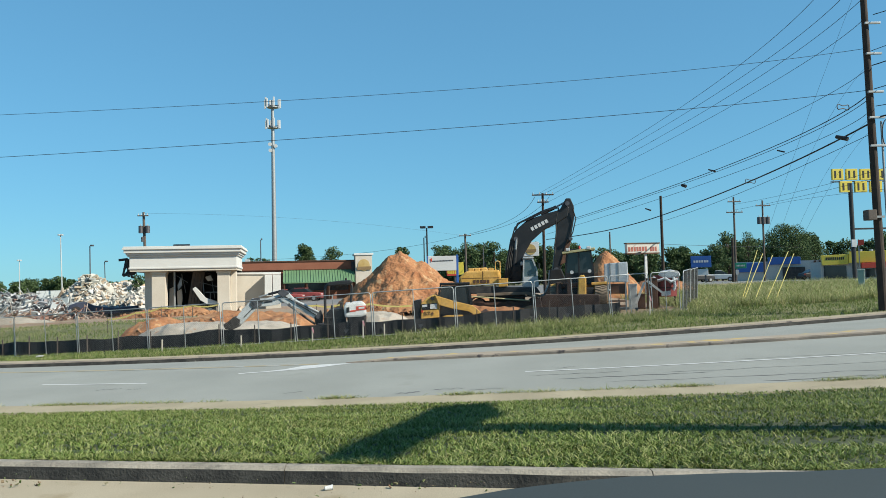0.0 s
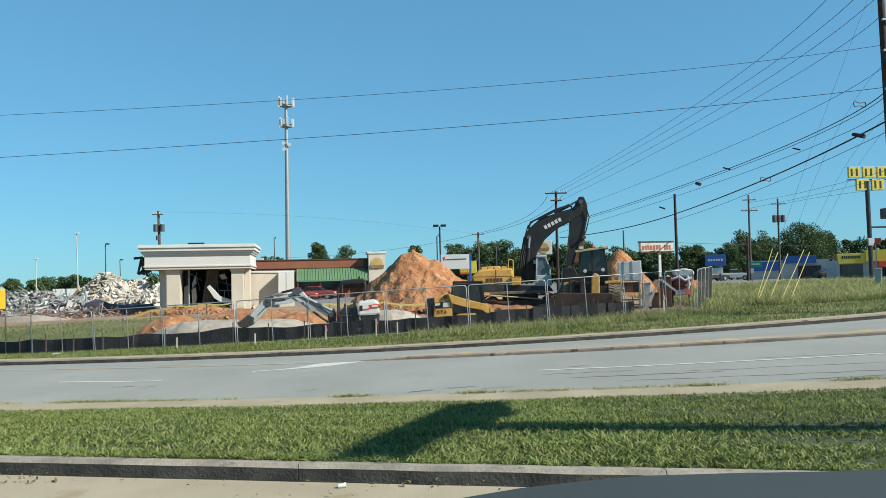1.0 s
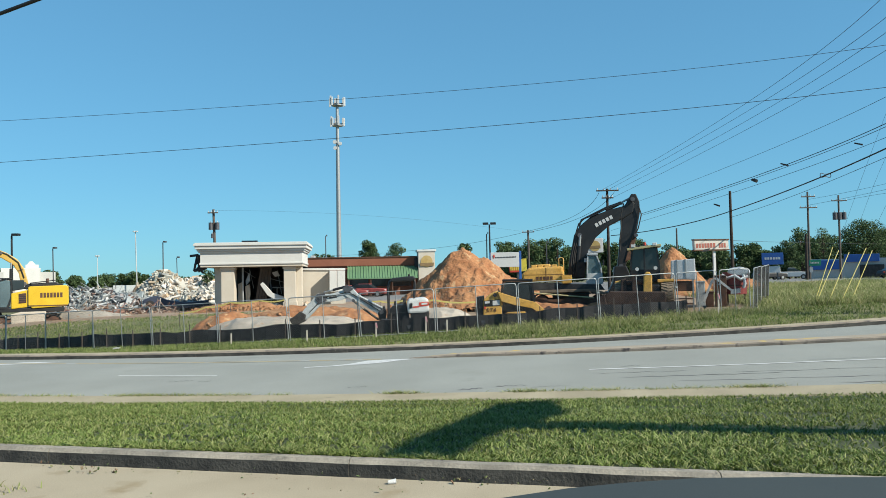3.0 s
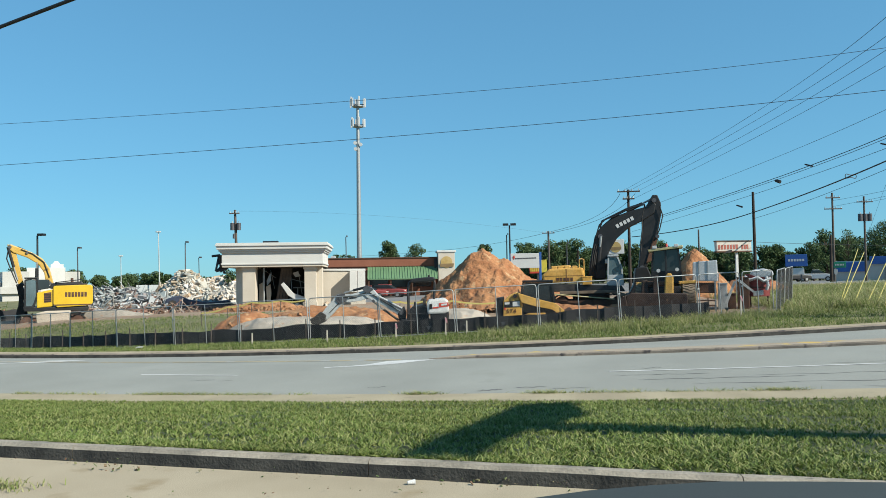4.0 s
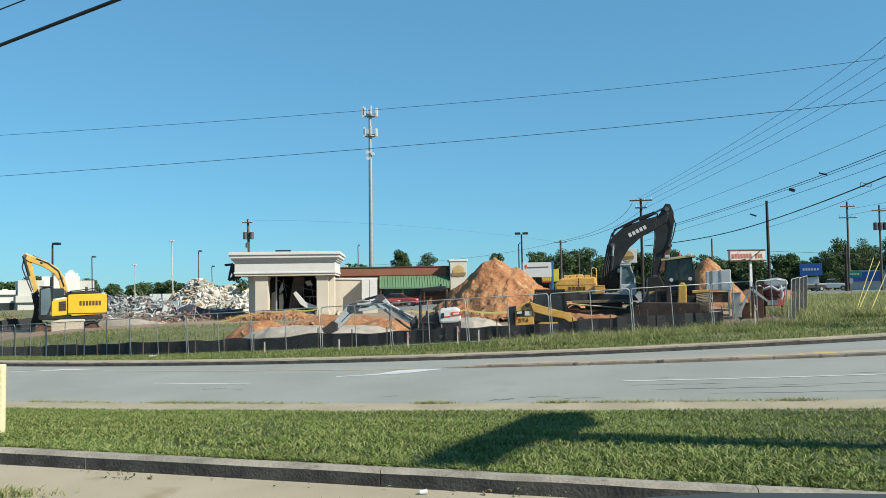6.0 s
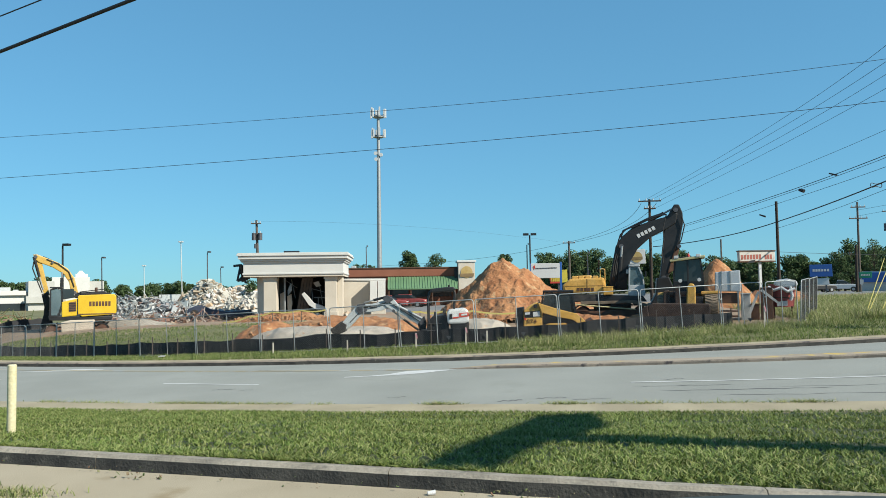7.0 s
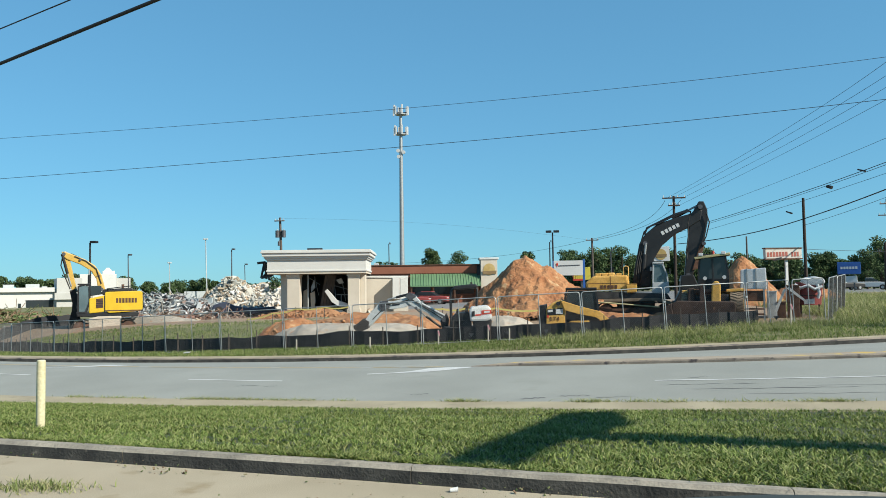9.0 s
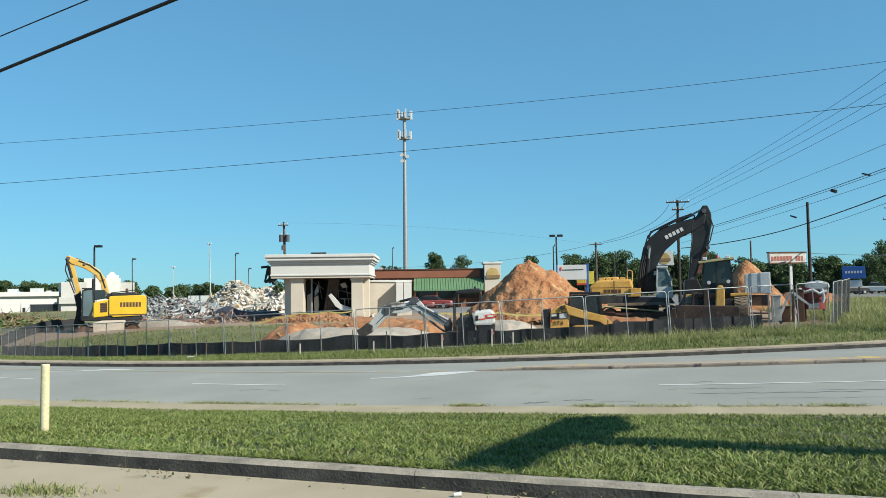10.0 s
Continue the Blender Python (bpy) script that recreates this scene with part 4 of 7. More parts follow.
# ---- building site: canopy, walls, rubble, mounds ----
def canopy_building():
    v = thing("entrance_canopy", pose(-20.75, 62.00, -0.14, 0, 0, 18.5) @ pose(0, 0, 0, 0, 0, -8), "white entrance canopy on cream piers amid demolition rubble", "building")
    x0, x1, dep = (-4.07, 3.79)[0], (4.14, 3.67)[0], 6.0
    zb, zt = (0.03, 3.42)[1], (0.04, 5.27)[1]
    h = zt - zb
    part("fascia", box((x0, 0, zb), (x1, dep, zb + h * 0.6), 0.03), M["trim_white"], v, "white boxed fascia")
    part("fascia_bead", box((x0 - 0.06, -0.06, zb + 0.06), (x1 + 0.06, dep + 0.06, zb + 0.2), 0.03), M["trim_white"], v)
    for k, (a, z0, z1) in enumerate(((0.12, 0.56, 0.63), (0.22, 0.63, 0.72), (0.36, 0.72, 0.86), (0.46, 0.86, 0.94), (0.4, 0.94, 1.0))):
        part("cornice", box((x0 - a, -a, zb + h * z0), (x1 + a, dep + a, zb + h * z1), 0.025), M["trim_white"], v, "stepped white cornice")
    part("soffit", box((x0 + 0.02, 0.02, zb - 0.12), (x1 - 0.02, dep, zb - 0.01)), M["stucco"], v)
    part("roof_vent", rod(((-1.02, 5.09)[0], 2.0, zt - 0.02), ((0.26, 5.08)[0], 2.0, zt - 0.02), 0.28, n=14), M["black"], v)
    part("pier", box(((-2.47, 2.44)[0], 0.35, -0.9), ((-1.42, 2.41)[0], 1.5, zb - 0.1), 0.03), M["stucco"], v, "cream stucco pier")
    part("pier", box(((2.57, 2.32)[0], 0.35, -0.9), ((3.54, 2.30)[0], 1.5, zb - 0.1), 0.03), M["stucco"], v, "cream stucco pier")
    part("pier_cap", box(((-2.55, 2.44)[0], 0.27, zb - 0.35), ((-1.38, 2.41)[0], 1.58, zb - 0.1), 0.03), M["stucco"], v)
    part("pier_cap", box(((2.49, 2.33)[0], 0.27, zb - 0.35), ((3.59, 2.30)[0], 1.58, zb - 0.1), 0.03), M["stucco"], v)
    part("pier_plinth", box(((2.57, 2.32)[0] - 0.08, 0.27, -0.9), ((3.54, 2.30)[0] + 0.08, 1.58, 0.35), 0.03), M["stucco"], v)
    bm = bmesh.new()
    tri = [bm.verts.new((x, y, -0.9)) for x, y in (((-3.26, 2.45)[0], 1.9), ((-2.47, 2.44)[0] - 0.003, 0.4), ((-2.47, 2.44)[0] - 0.003, 1.9))]
    got = bmesh.ops.extrude_face_region(bm, geom=[bm.faces.new(tri)])["geom"]
    bmesh.ops.translate(bm, vec=(0, 0, zb + 0.8), verts=[g for g in got if isinstance(g, bmesh.types.BMVert)])
    bmesh.ops.recalc_face_normals(bm, faces=bm.faces[:])
    part("splayed_pier", bm, M["stucco"], v, "splayed side of the pier")
    part("back_pier", box(((3.54, 2.30)[0] + 0.003, 1.1, -0.9), ((3.99, 2.29)[0], 2.2, zb - 0.1), 0.03), M["stucco"], v, "cream pier in shade")
    part("back_wall", box(((-2.92, 2.45)[0], dep - 0.2, -0.9), ((4.16, 2.29)[0], dep, zb - 0.1)), M["dark"], v, "dark gutted interior wall")
    part("partition", box(((-1.38, 2.41)[0], 3.2, -0.9), ((-1.38, 2.41)[0] + 0.15, dep - 0.2, zb - 0.12)), M["dark"], v)
    part("side_wall", box(((3.45, 2.30)[0], 2.3, -0.9), ((3.45, 2.30)[0] + 0.2, dep - 0.2, zb - 0.12)), M["dark"], v)
    for k in range(4):
        xa, xb = (-0.12, 0.59)[0] + 0.24 * k, (0.46, 3.36)[0] + 0.24 * k
        bm = bmesh.new()
        add_plate(bm, [(xa, -0.3), (xa + 0.2, -0.3), (xb + 0.22, zb - 0.15), (xb, zb - 0.15)], 2.2 + 0.04 * k, 2.26 + 0.04 * k)
        part("leaning_plank", bm, M["pole_grey"], v, "brown plank leaning under the roof")
    part("fallen_beam", plate([(0.57, 1.83), (0.79, 2.00), (1.60, 1.08), (2.47, 0.78), (2.55, 0.50), (1.77, 0.53), (1.17, 0.91)], 0.9, 1.3, 0.02), M["trim_white"], v, "fallen white beam")
    part("steel_post", rod(((-0.93, 0.26)[0], 1.6, -0.8), ((-0.91, 3.30)[0], 1.6, zb - 0.1), 0.08), M["steel"], v)
    part("hanging_sheet", plate([(-0.75, 2.17), (-0.44, 2.84), (-0.37, 2.16), (-0.71, 1.77)], 2.0, 2.04), M["steel"], v)
    part("broken_wall", plate([(-1.48, 0.27), (-1.43, 1.88), (-1.09, 2.05), (-1.06, 0.26)], 2.4, 2.7), M["stucco"], v)
    part("broken_wall", plate([(-0.80, 0.25), (-0.84, 1.68), (-0.50, 1.85), (-0.42, 1.04), (-0.55, 0.24)], 2.4, 2.7), M["stucco"], v)
    rail = part("inside_rail", rod(((1.39, 1.54)[0], 2.6, (1.39, 1.54)[1]), ((2.48, 1.51)[0], 2.6, (2.48, 1.51)[1]), 0.04), M["steel"], v)
    part("rail_post", rod(((1.78, 1.52)[0], 2.6, (1.78, 1.52)[1]), ((1.77, 0.30)[0], 2.6, (1.77, 0.30)[1]), 0.04), M["steel"], rail)
    for k, (p, q) in enumerate((((1.18, 2.81), (1.33, 0.32)), ((1.79, 2.98), (2.12, 0.97)), ((0.92, 2.36), (2.31, 1.97)), ((-0.61, 3.11), (-0.29, 1.49)), ((-1.12, 3.03), (-0.19, 2.39)))):
        part("hanging_strut", rod((p[0], 2.8 + 0.2 * k, p[1]), (q[0], 2.6 + 0.3 * k, q[1]), 0.03, n=6), M["steel"], v)
    part("torn_ceiling", plate([(1.36, 2.80), (1.79, 2.93), (2.05, 2.52), (1.61, 2.44)], 2.5, 2.55), M["trim_white"], v, "torn pale ceiling sheet")
    bm = bmesh.new()
    for (a, b) in (((-5.25, 4.34), (-4.60, 4.42)), ((-4.93, 3.10), (-4.72, 4.33)), ((-4.60, 4.42), (-4.53, 3.01)), ((-4.93, 3.10), (-3.95, 3.35)), ((-4.85, 3.59), (-4.44, 4.24)), ((-4.52, 3.63), (-4.12, 3.18)), ((-4.60, 4.42), (-4.28, 2.92))):
        add_rod(bm, (a[0] + 0.3, 0.4, a[1] - 0.1), (b[0] + 0.3, 0.6, b[1] - 0.1), 0.1, n=6)
    add_rod(bm, (-4.6, 0.55, 3.0), (-3.9, 0.6, 3.75), 0.08, n=6)
    add_rod(bm, (-4.6, 0.55, 4.3), (-3.9, 0.6, 4.2), 0.08, n=6)
    part("torn_truss", bm, M["black"], v, "bent dark steel torn from the roof edge")


def stub_wall():
    v = thing("remaining_wall", pose(-15.86, 66.00, -0.03, 0, 0, 13.5), "cream stucco wall left standing with white boxed corner", "wall")
    part("wall_panel", plate([(-1.90, -0.27), (-1.86, 2.86), (0.55, 2.91), (0.74, 2.76), (0.70, -0.36)], 0.0, 0.35, 0.02), M["stucco"], v, "cream stucco wall")
    part("coping", plate([(-1.91, 2.86), (-1.91, 3.01), (2.01, 2.98), (2.01, 2.78)], -0.1, 0.5, 0.02), M["trim_white"], v)
    part("corner_panel", plate([(0.62, 0.99), (0.64, 2.76), (1.25, 2.75), (1.23, 0.97)], -1.2, 0.3, 0.03), M["trim_white"], v, "white boxed corner panel")
    part("corner_panel", plate([(1.28, 0.97), (1.30, 2.75), (1.96, 2.74), (1.94, 0.95)], -1.15, 0.3, 0.03), M["trim_white"], v, "white boxed corner panel")
    part("corner_foot", plate([(0.70, -0.36), (0.71, 0.98), (1.98, 0.95), (1.96, -0.40)], -0.9, 0.35, 0.03), M["stucco"], v)


def mound(name, x, y, rx, ry, h, mat, label, seed=0, sharp=1.3, n=64, rough=0.3, turn=0.0):
    """A heap of loose earth with lumps and runnels."""
    zg = ground_z(x, y) - 0.25
    verts, faces = [], []
    for j in range(n + 1):
        for i in range(n + 1):
            u, w = 2 * i / n - 1, 2 * j / n - 1
            r = math.hypot(u, w)
            a = math.atan2(w, u)
            edge = 1 + 0.16 * noise.noise(Vector((math.cos(a) * 1.4, math.sin(a) * 1.4, seed)))
            k = max(0.0, 1 - (r / edge) ** sharp)
            q = Vector((u * rx * 0.8, w * ry * 0.8, seed))
            lump = noise.noise(q * 0.55) * 0.9 + noise.noise(q * 1.3) * 0.5 - abs(noise.noise(q * 1.9)) * 0.7 + noise.noise(q * 4) * 0.2 + noise.noise(q * 9) * 0.17
            z = h * k + rough * lump * min(1, k * 4) + 0.02
            verts.append((u * rx, w * ry, z if k > 0 else -0.3))
    for j in range(n):
        for i in range(n):
            a = j * (n + 1) + i
            faces.append((a, a + 1, a + n + 2, a + n + 1))
    ob = raw(name, verts, faces, mat, smooth=True)
    ob.matrix_basis = pose(x, y, zg, 0, 0, turn)
    return tagged(ob, label, "dirt pile")


def chunks(name, cx, cy, rx, ry, h, n, size, mat, label, category, seed=1, flat=0.45, power=1.4, spikes=0):
    """A heap of broken pieces: slabs and lumps thrown over a mound."""
    rnd = random.Random(seed)
    verts, faces = [], []
    zg = ground_z(cx, cy) - 0.2
    for k in range(n):
        a, r = rnd.uniform(0, 2 * math.pi), math.sqrt(rnd.random())
        u, w = r * math.cos(a), r * math.sin(a)
        x, y = u * rx, w * ry
        z = h * max(0, 1 - r ** power) * (0.75 + 0.35 * noise.noise(Vector((x * 0.35, y * 0.35, seed)))) + rnd.uniform(-0.1, 0.25)
        s = size * rnd.choice((0.4, 0.6, 0.6, 0.9, 1.0, 1.6))
        d = (s * rnd.uniform(0.5, 1.3), s * rnd.uniform(0.4, 1.0), s * rnd.uniform(0.1, flat))
        if k < spikes:
            d, z = (rnd.uniform(1.0, 2.4), 0.05, 0.04), z + 0.35
        m = Euler((rnd.gauss(0, 0.7), rnd.gauss(0, 0.6), rnd.uniform(0, 6.3))).to_matrix()
        b = len(verts)
        for sx, sy, sz in ((-1, -1, -1), (1, -1, -1), (1, 1, -1), (-1, 1, -1), (-1, -1, 1), (1, -1, 1), (1, 1, 1), (-1, 1, 1)):
            q = m @ Vector((sx * d[0] * rnd.uniform(0.7, 1) / 2, sy * d[1] * rnd.uniform(0.7, 1) / 2, sz * d[2] * rnd.uniform(0.8, 1) / 2))
            verts.append((x + q.x, y + q.y, z + q.z))
        faces += [(b, b + 3, b + 2, b + 1), (b + 4, b + 5, b + 6, b + 7), (b, b + 1, b + 5, b + 4), (b + 1, b + 2, b + 6, b + 5), (b + 2, b + 3, b + 7, b + 6), (b + 3, b, b + 4, b + 7)]
    ob = raw(name, verts, faces, mat)
    ob.matrix_basis = pose(cx, cy, zg)
    return tagged(ob, label, category, kind="stuff")


canopy_building()
stub_wall()
mound("dirt_mound", -2.5, 46.5, 4.8, 4.6, 3.75, M["clay"], "tall heap of orange red clay", 3, 1.2, 150, 0.42)
mound("dirt_mound", -0.3, 48.5, 4.2, 4.0, 1.9, M["clay"], "lower shoulder of orange clay heap", 5, 1.3, 60, 0.3)
mound("dirt_mound", 10.9, 52.0, 2.5, 3.0, 3.2, M["clay"], "orange clay heap behind the machines", 8, 1.3, 60, 0.35)
mound("dirt_mound", 14.6, 53.0, 3.0, 3.0, 1.5, M["clay"], "small orange clay heap near the sign", 9, 1.3, 40, 0.25)
mound("dirt_bank", -10.8, 42.5, 5.4, 3.6, 0.95, M["clay"], "low bank of turned red clay", 11, 2.4, 90, 0.32)
mound("dirt_bank", -14.9, 41.2, 2.4, 2.0, 1.15, M["clay"], "low bank of turned red clay", 13, 1.8, 60, 0.3)
mound("dirt_bank", -7.6, 40.5, 3.0, 2.6, 0.8, M["clay"], "low bank of turned red clay", 17, 1.8, 60, 0.3)
mound("dirt_bank", 3.0, 39.2, 4.4, 1.6, 0.75, M["clay"], "low bank of turned red clay", 19, 2.0, 60, 0.25)
mound("dirt_bank", -19.7, 57.5, 4.8, 2.6, 0.7, M["clay"], "low bank of turned red clay below the canopy", 23, 2.2, 70, 0.3)


M["debris_tan"] = island_material("broken_tan_wall", [(0.5, 0.33, 0.2), (0.62, 0.45, 0.3), (0.66, 0.58, 0.46), (0.4, 0.27, 0.18)], 0.9)
M["debris_wood"] = island_material("splintered_wood", [(0.2, 0.1, 0.07), (0.34, 0.22, 0.16), (0.45, 0.36, 0.28), (0.3, 0.12, 0.09), (0.6, 0.57, 0.52)], 0.9)
M["slab"] = material("grey_slab", (0.40, 0.35, 0.28), (0.5, 0.45, 0.38), 0.9, scale=0.9, fine=25, bump=0.3, third=(0.42, 0.24, 0.13), spots=0.02)
mound("slab_slope", -10.6, 38.0, 5.0, 2.0, 0.9, M["slab"], "long grey slope of crushed concrete below red clay", 50, 4.5, 110, 0.16)
mound("slab_slope", -3.4, 40.0, 1.8, 1.4, 0.75, M["slab"], "grey concrete rubble slope at the foot of the heap", 32, 2.6, 90, 0.14)
mound("slab_slope", -31.5, 56.8, 3.9, 0.8, 0.75, M["slab"], "long pale concrete rubble slope on the ground", 70, 2.6, 90, 0.14)

chunks("rubble", (-33.70, 77.00, 0.04)[0], 77.0, 4.6, 4.0, 4.0, 4200, 0.52, M["debris_pale"], "heap of pale broken masonry and plaster", "rubble", 2, 0.3, power=4)
chunks("rubble", (-29.99, 75.00, 0.02)[0], 75.5, 3.6, 3.4, 2.8, 1300, 0.5, M["debris_pale"], "pale broken masonry beside the canopy", "rubble", 3, power=3)
chunks("rubble", (-36.18, 76.00, 0.96)[0], 76.0, 2.0, 1.4, 3.2, 240, 0.9, M["debris_tan"], "large tan slabs of broken wall", "rubble", 33, 0.3, power=3)
chunks("scrap_heap", (-38.72, 72.00, 0.58)[0], 72.0, 5.6, 3.0, 2.7, 1500, 0.6, M["debris_dark"], "tangled heap of bent sheet metal and scrap", "scrap", 4, 0.2, spikes=50, power=2.5)
chunks("scrap_heap", (-40.59, 72.00, -0.16)[0], 72.0, 4.0, 3.0, 3.1, 900, 0.65, M["debris_dark"], "tangled heap of bent sheet metal and scrap", "scrap", 14, 0.2, spikes=40, power=2.0)
chunks("scrap_heap", (-29.03, 66.00, 0.04)[0], 66.0, 6.5, 1.4, 1.0, 420, 0.6, M["debris_dark"], "dark crushed scrap along the foot of the rubble", "scrap", 5, 0.4, spikes=25)
chunks("timber_debris", (-32.58, 61.00, -0.14)[0], 61.0, 7.0, 1.6, 0.5, 380, 0.45, M["debris_wood"], "splintered timber strewn on the ground", "debris", 6, 0.2, spikes=120)
chunks("brush_pile", -52.5, 66.0, 7.5, 3.5, 1.5, 1500, 0.4, M["brush"], "heap of cut branches and leaves", "brush pile", 7, 0.3, spikes=120)
chunks("rubble", -19.5, 64.5, 4.0, 1.2, 0.5, 120, 0.5, M["debris_pale"], "broken masonry under the canopy roof", "rubble", 8)
chunks("clods", -10.6, 40.8, 5.8, 3.0, 0.9, 900, 0.13, M["clay"], "loose clods of red clay", "clods", 9, 0.8)
chunks("clods", -2.0, 43.5, 6.0, 2.6, 0.8, 700, 0.13, M["clay"], "loose clods of red clay", "clods", 10, 0.8)
chunks("clods", -19.7, 57.0, 4.4, 2.4, 0.7, 500, 0.2, M["clay"], "loose clods of red clay", "clods", 12, 0.8)


# crushed car and yellow rails by the rubble
def crushed_car():
    v = thing("crushed_car", pose(-28.84, 64.00, 0.02, 0, 0, 24.3), "dark blue crushed car body beside the rubble", "car")
    part("body", plate([(-1.88, 0.02), (-1.80, 0.57), (-1.13, 0.82), (-0.63, 0.85), (0.04, 0.51), (1.50, 0.27), (3.38, 0.40), (3.51, -0.03), (1.49, -0.24)], -0.8, 0.9, 0.08), M["wreck"], v)
    part("wheel", rod(((-1.26, 0.14)[0], -0.9, (-1.26, 0.14)[1]), ((-1.26, 0.14)[0], -0.7, (-1.26, 0.14)[1]), 0.35, n=18), M["rubber"], v)
    part("bumper", plate([(-1.92, 0.16), (-1.63, 0.29), (-1.59, 0.10), (-1.92, -0.02)], -0.95, -0.8, 0.02), M["steel"], v)


M["wreck"] = material("dark_blue_paint", (0.02, 0.03, 0.06), (0.05, 0.06, 0.1), 0.5, scale=1.5, third=(0.15, 0.12, 0.1), spots=-0.03)
crushed_car()


# pallets, drum and sign by the fence's end
def wrapped_pallet():
    v = thing("wrapped_pallet", pose(8.32, 37.60, 0.23, 0, 0, -12.5), "tall stack of goods in pale shrink wrap on a steel rack", "pallet")
    part("load", plate([(-0.55, 1.32), (-0.52, 2.20), (0.55, 2.27), (0.57, 1.29)], -0.6, 0.6, 0.04), M["wrap"], v, "pale wrapped load")
    for xx in ((-0.28, 1.31)[0], (0.10, 1.31)[0]):
        part("strap", box((xx, -0.62, (-0.28, 1.31)[1]), (xx + 0.05, 0.62, (-0.25, 2.22)[1] + 0.03)), M["steel"], v)
    part("crate", plate([(-0.43, 0.77), (-0.41, 1.23), (0.47, 1.24), (0.50, 0.75)], -0.55, 0.55, 0.03), M["rust"], v)
    for xx in ((-0.44, 1.32)[0], (0.47, 1.30)[0] - 0.06):
        for y in (-0.6, 0.54):
            part("rack_post", box((xx, y, -0.5), (xx + 0.06, y + 0.06, (-0.28, 1.31)[1])), M["steel"], v)
    for zz in ((-0.04, 0.38)[1], (-0.05, 0.14)[1]):
        part("rack_shelf", box(((-0.44, 1.32)[0], -0.6, zz), ((0.47, 1.30)[0], 0.6, zz + 0.05)), M["rust"], v)


def red_tank():
    v = thing("water_tank", pose(10.98, 38.50, 0.13, 0, 0, -15.9) @ Matrix.Diagonal((1.18, 1.18, 1.06, 1)), "faded red round tank topped with white wrap", "tank")
    part("tank_body", rod((0, 0, (0.02, 0.61)[1]), (0, 0, (0.06, 1.62)[1]), 0.42, 0.5, n=28), M["red"], v)
    part("cover", plate([(-0.32, 1.60), (-0.21, 1.79), (0.20, 1.86), (0.54, 1.74), (0.59, 1.55), (0.32, 1.44), (-0.08, 1.48)], -0.5, 0.5, 0.08), M["wrap"], v, "crumpled white cover")
    for xx in (-0.35, 0.3):
        for y in (-0.3, 0.25):
            part("leg", box((xx, y, -0.4), (xx + 0.07, y + 0.07, (0.02, 0.64)[1])), M["rust"], v)
    tube("wrap_fold", [(-0.5, -0.42, 1.5), (-0.3, -0.52, 1.34), (-0.02, -0.55, 1.46), (0.2, -0.53, 1.28), (0.46, -0.4, 1.42)], 0.07, M["wrap"], v, "drooping fold of white wrap")
    tube("wrap_fold", [(0.3, -0.45, 1.5), (0.36, -0.5, 1.1), (0.3, -0.48, 0.9)], 0.06, M["wrap"], v, "drooping fold of white wrap")
    part("hoop", rod((0, 0, 1.0), (0, 0, 1.04), 0.49, n=28), M["rust"], v)
    part("label_patch", plate([(-0.19, 0.84), (0.19, 0.89), (0.18, 0.67), (-0.19, 0.64)], -0.5, -0.46), M["sign_white"], v)


def stacked_items():
    def item(p, q, mat, lab):
        v = thing("storage_box", pose(9.67, 38.30, 0.17, 0, 0, -14.2), lab, "box")
        part("box_body", box((p[0], -0.4, -0.5), (q[0], 0.4, q[1]), 0.03), M[mat], v)
        part("lid", box((p[0] - 0.02, -0.42, q[1]), (q[0] + 0.02, 0.42, q[1] + 0.05), 0.01), M[mat], v)
    item((-0.59, 0.01), (-0.17, 1.22), "pale_grey", "grey steel cabinet among stored goods")
    item((-0.16, 0.00), (0.21, 0.72), "rust", "rusty steel box among stored goods")
    item((0.27, -0.00), (0.80, 1.48), "rust", "tall rusty bin among stored goods")
    v = thing("timber_brace", pose(9.67, 38.30, 0.17, 0, 0, -14.2), "pale timber leaning against stored goods", "timber")
    part("board", plate([(-0.29, 0.34), (-0.18, 0.28), (0.23, 1.33), (0.13, 1.36)], -0.8, -0.7), M["trim_white"], v)
    part("board", plate([(0.26, 1.38), (0.35, 1.46), (1.02, 0.87), (0.94, 0.81)], -0.85, -0.78), M["trim_white"], v)


def inn_sign():
    v = thing("inn_sign", pose(12.47, 48.00, -0.12, 0, 0, -14.6) @ pose(0, 0, 0, 0, 0, 28) @ Matrix.Diagonal((1.12, 1, 1, 1)), "old white roadside sign with red lettering on a post", "sign")
    face = part("sign_cabinet", plate([(-1.16, 3.98), (0.81, 3.98), (0.82, 3.37), (-1.14, 3.35)], -0.15, 0.15, 0.04), M["sign_cream"], v, "cream sign cabinet")
    part("sign_border", plate([(-1.19, 4.01), (0.84, 4.01), (0.84, 3.94), (-1.16, 3.94)], -0.18, 0.18), M["rust"], face)
    part("sign_border", plate([(-1.18, 3.38), (0.85, 3.39), (0.85, 3.32), (-1.18, 3.31)], -0.18, 0.18), M["rust"], face)
    bars("lettering", (-0.49, 3.62)[0], (-0.49, 3.62)[1], (0.12, 3.62)[0] - (-1.03, 3.66)[0], 0.27, 7, -0.15, M["faded_letter"], face, "red lettering", 0.03)
    bars("lettering", (0.46, 3.62)[0], (0.46, 3.62)[1], (0.69, 3.60)[0] - (0.26, 3.61)[0], 0.27, 3, -0.15, M["faded_letter"], face, "red lettering", 0.03)
    part("post", box(((-0.01, 1.57)[0] - 0.03, -0.06, -0.6), ((0.05, 1.56)[0] + 0.04, 0.06, (0.11, 3.34)[1])), M["sign_white"], v)
    part("torn_panel", plate([(-0.60, 3.40), (-0.29, 3.46), (-0.40, 3.29), (-0.81, 3.23)], -0.22, -0.18), M["black"], v)


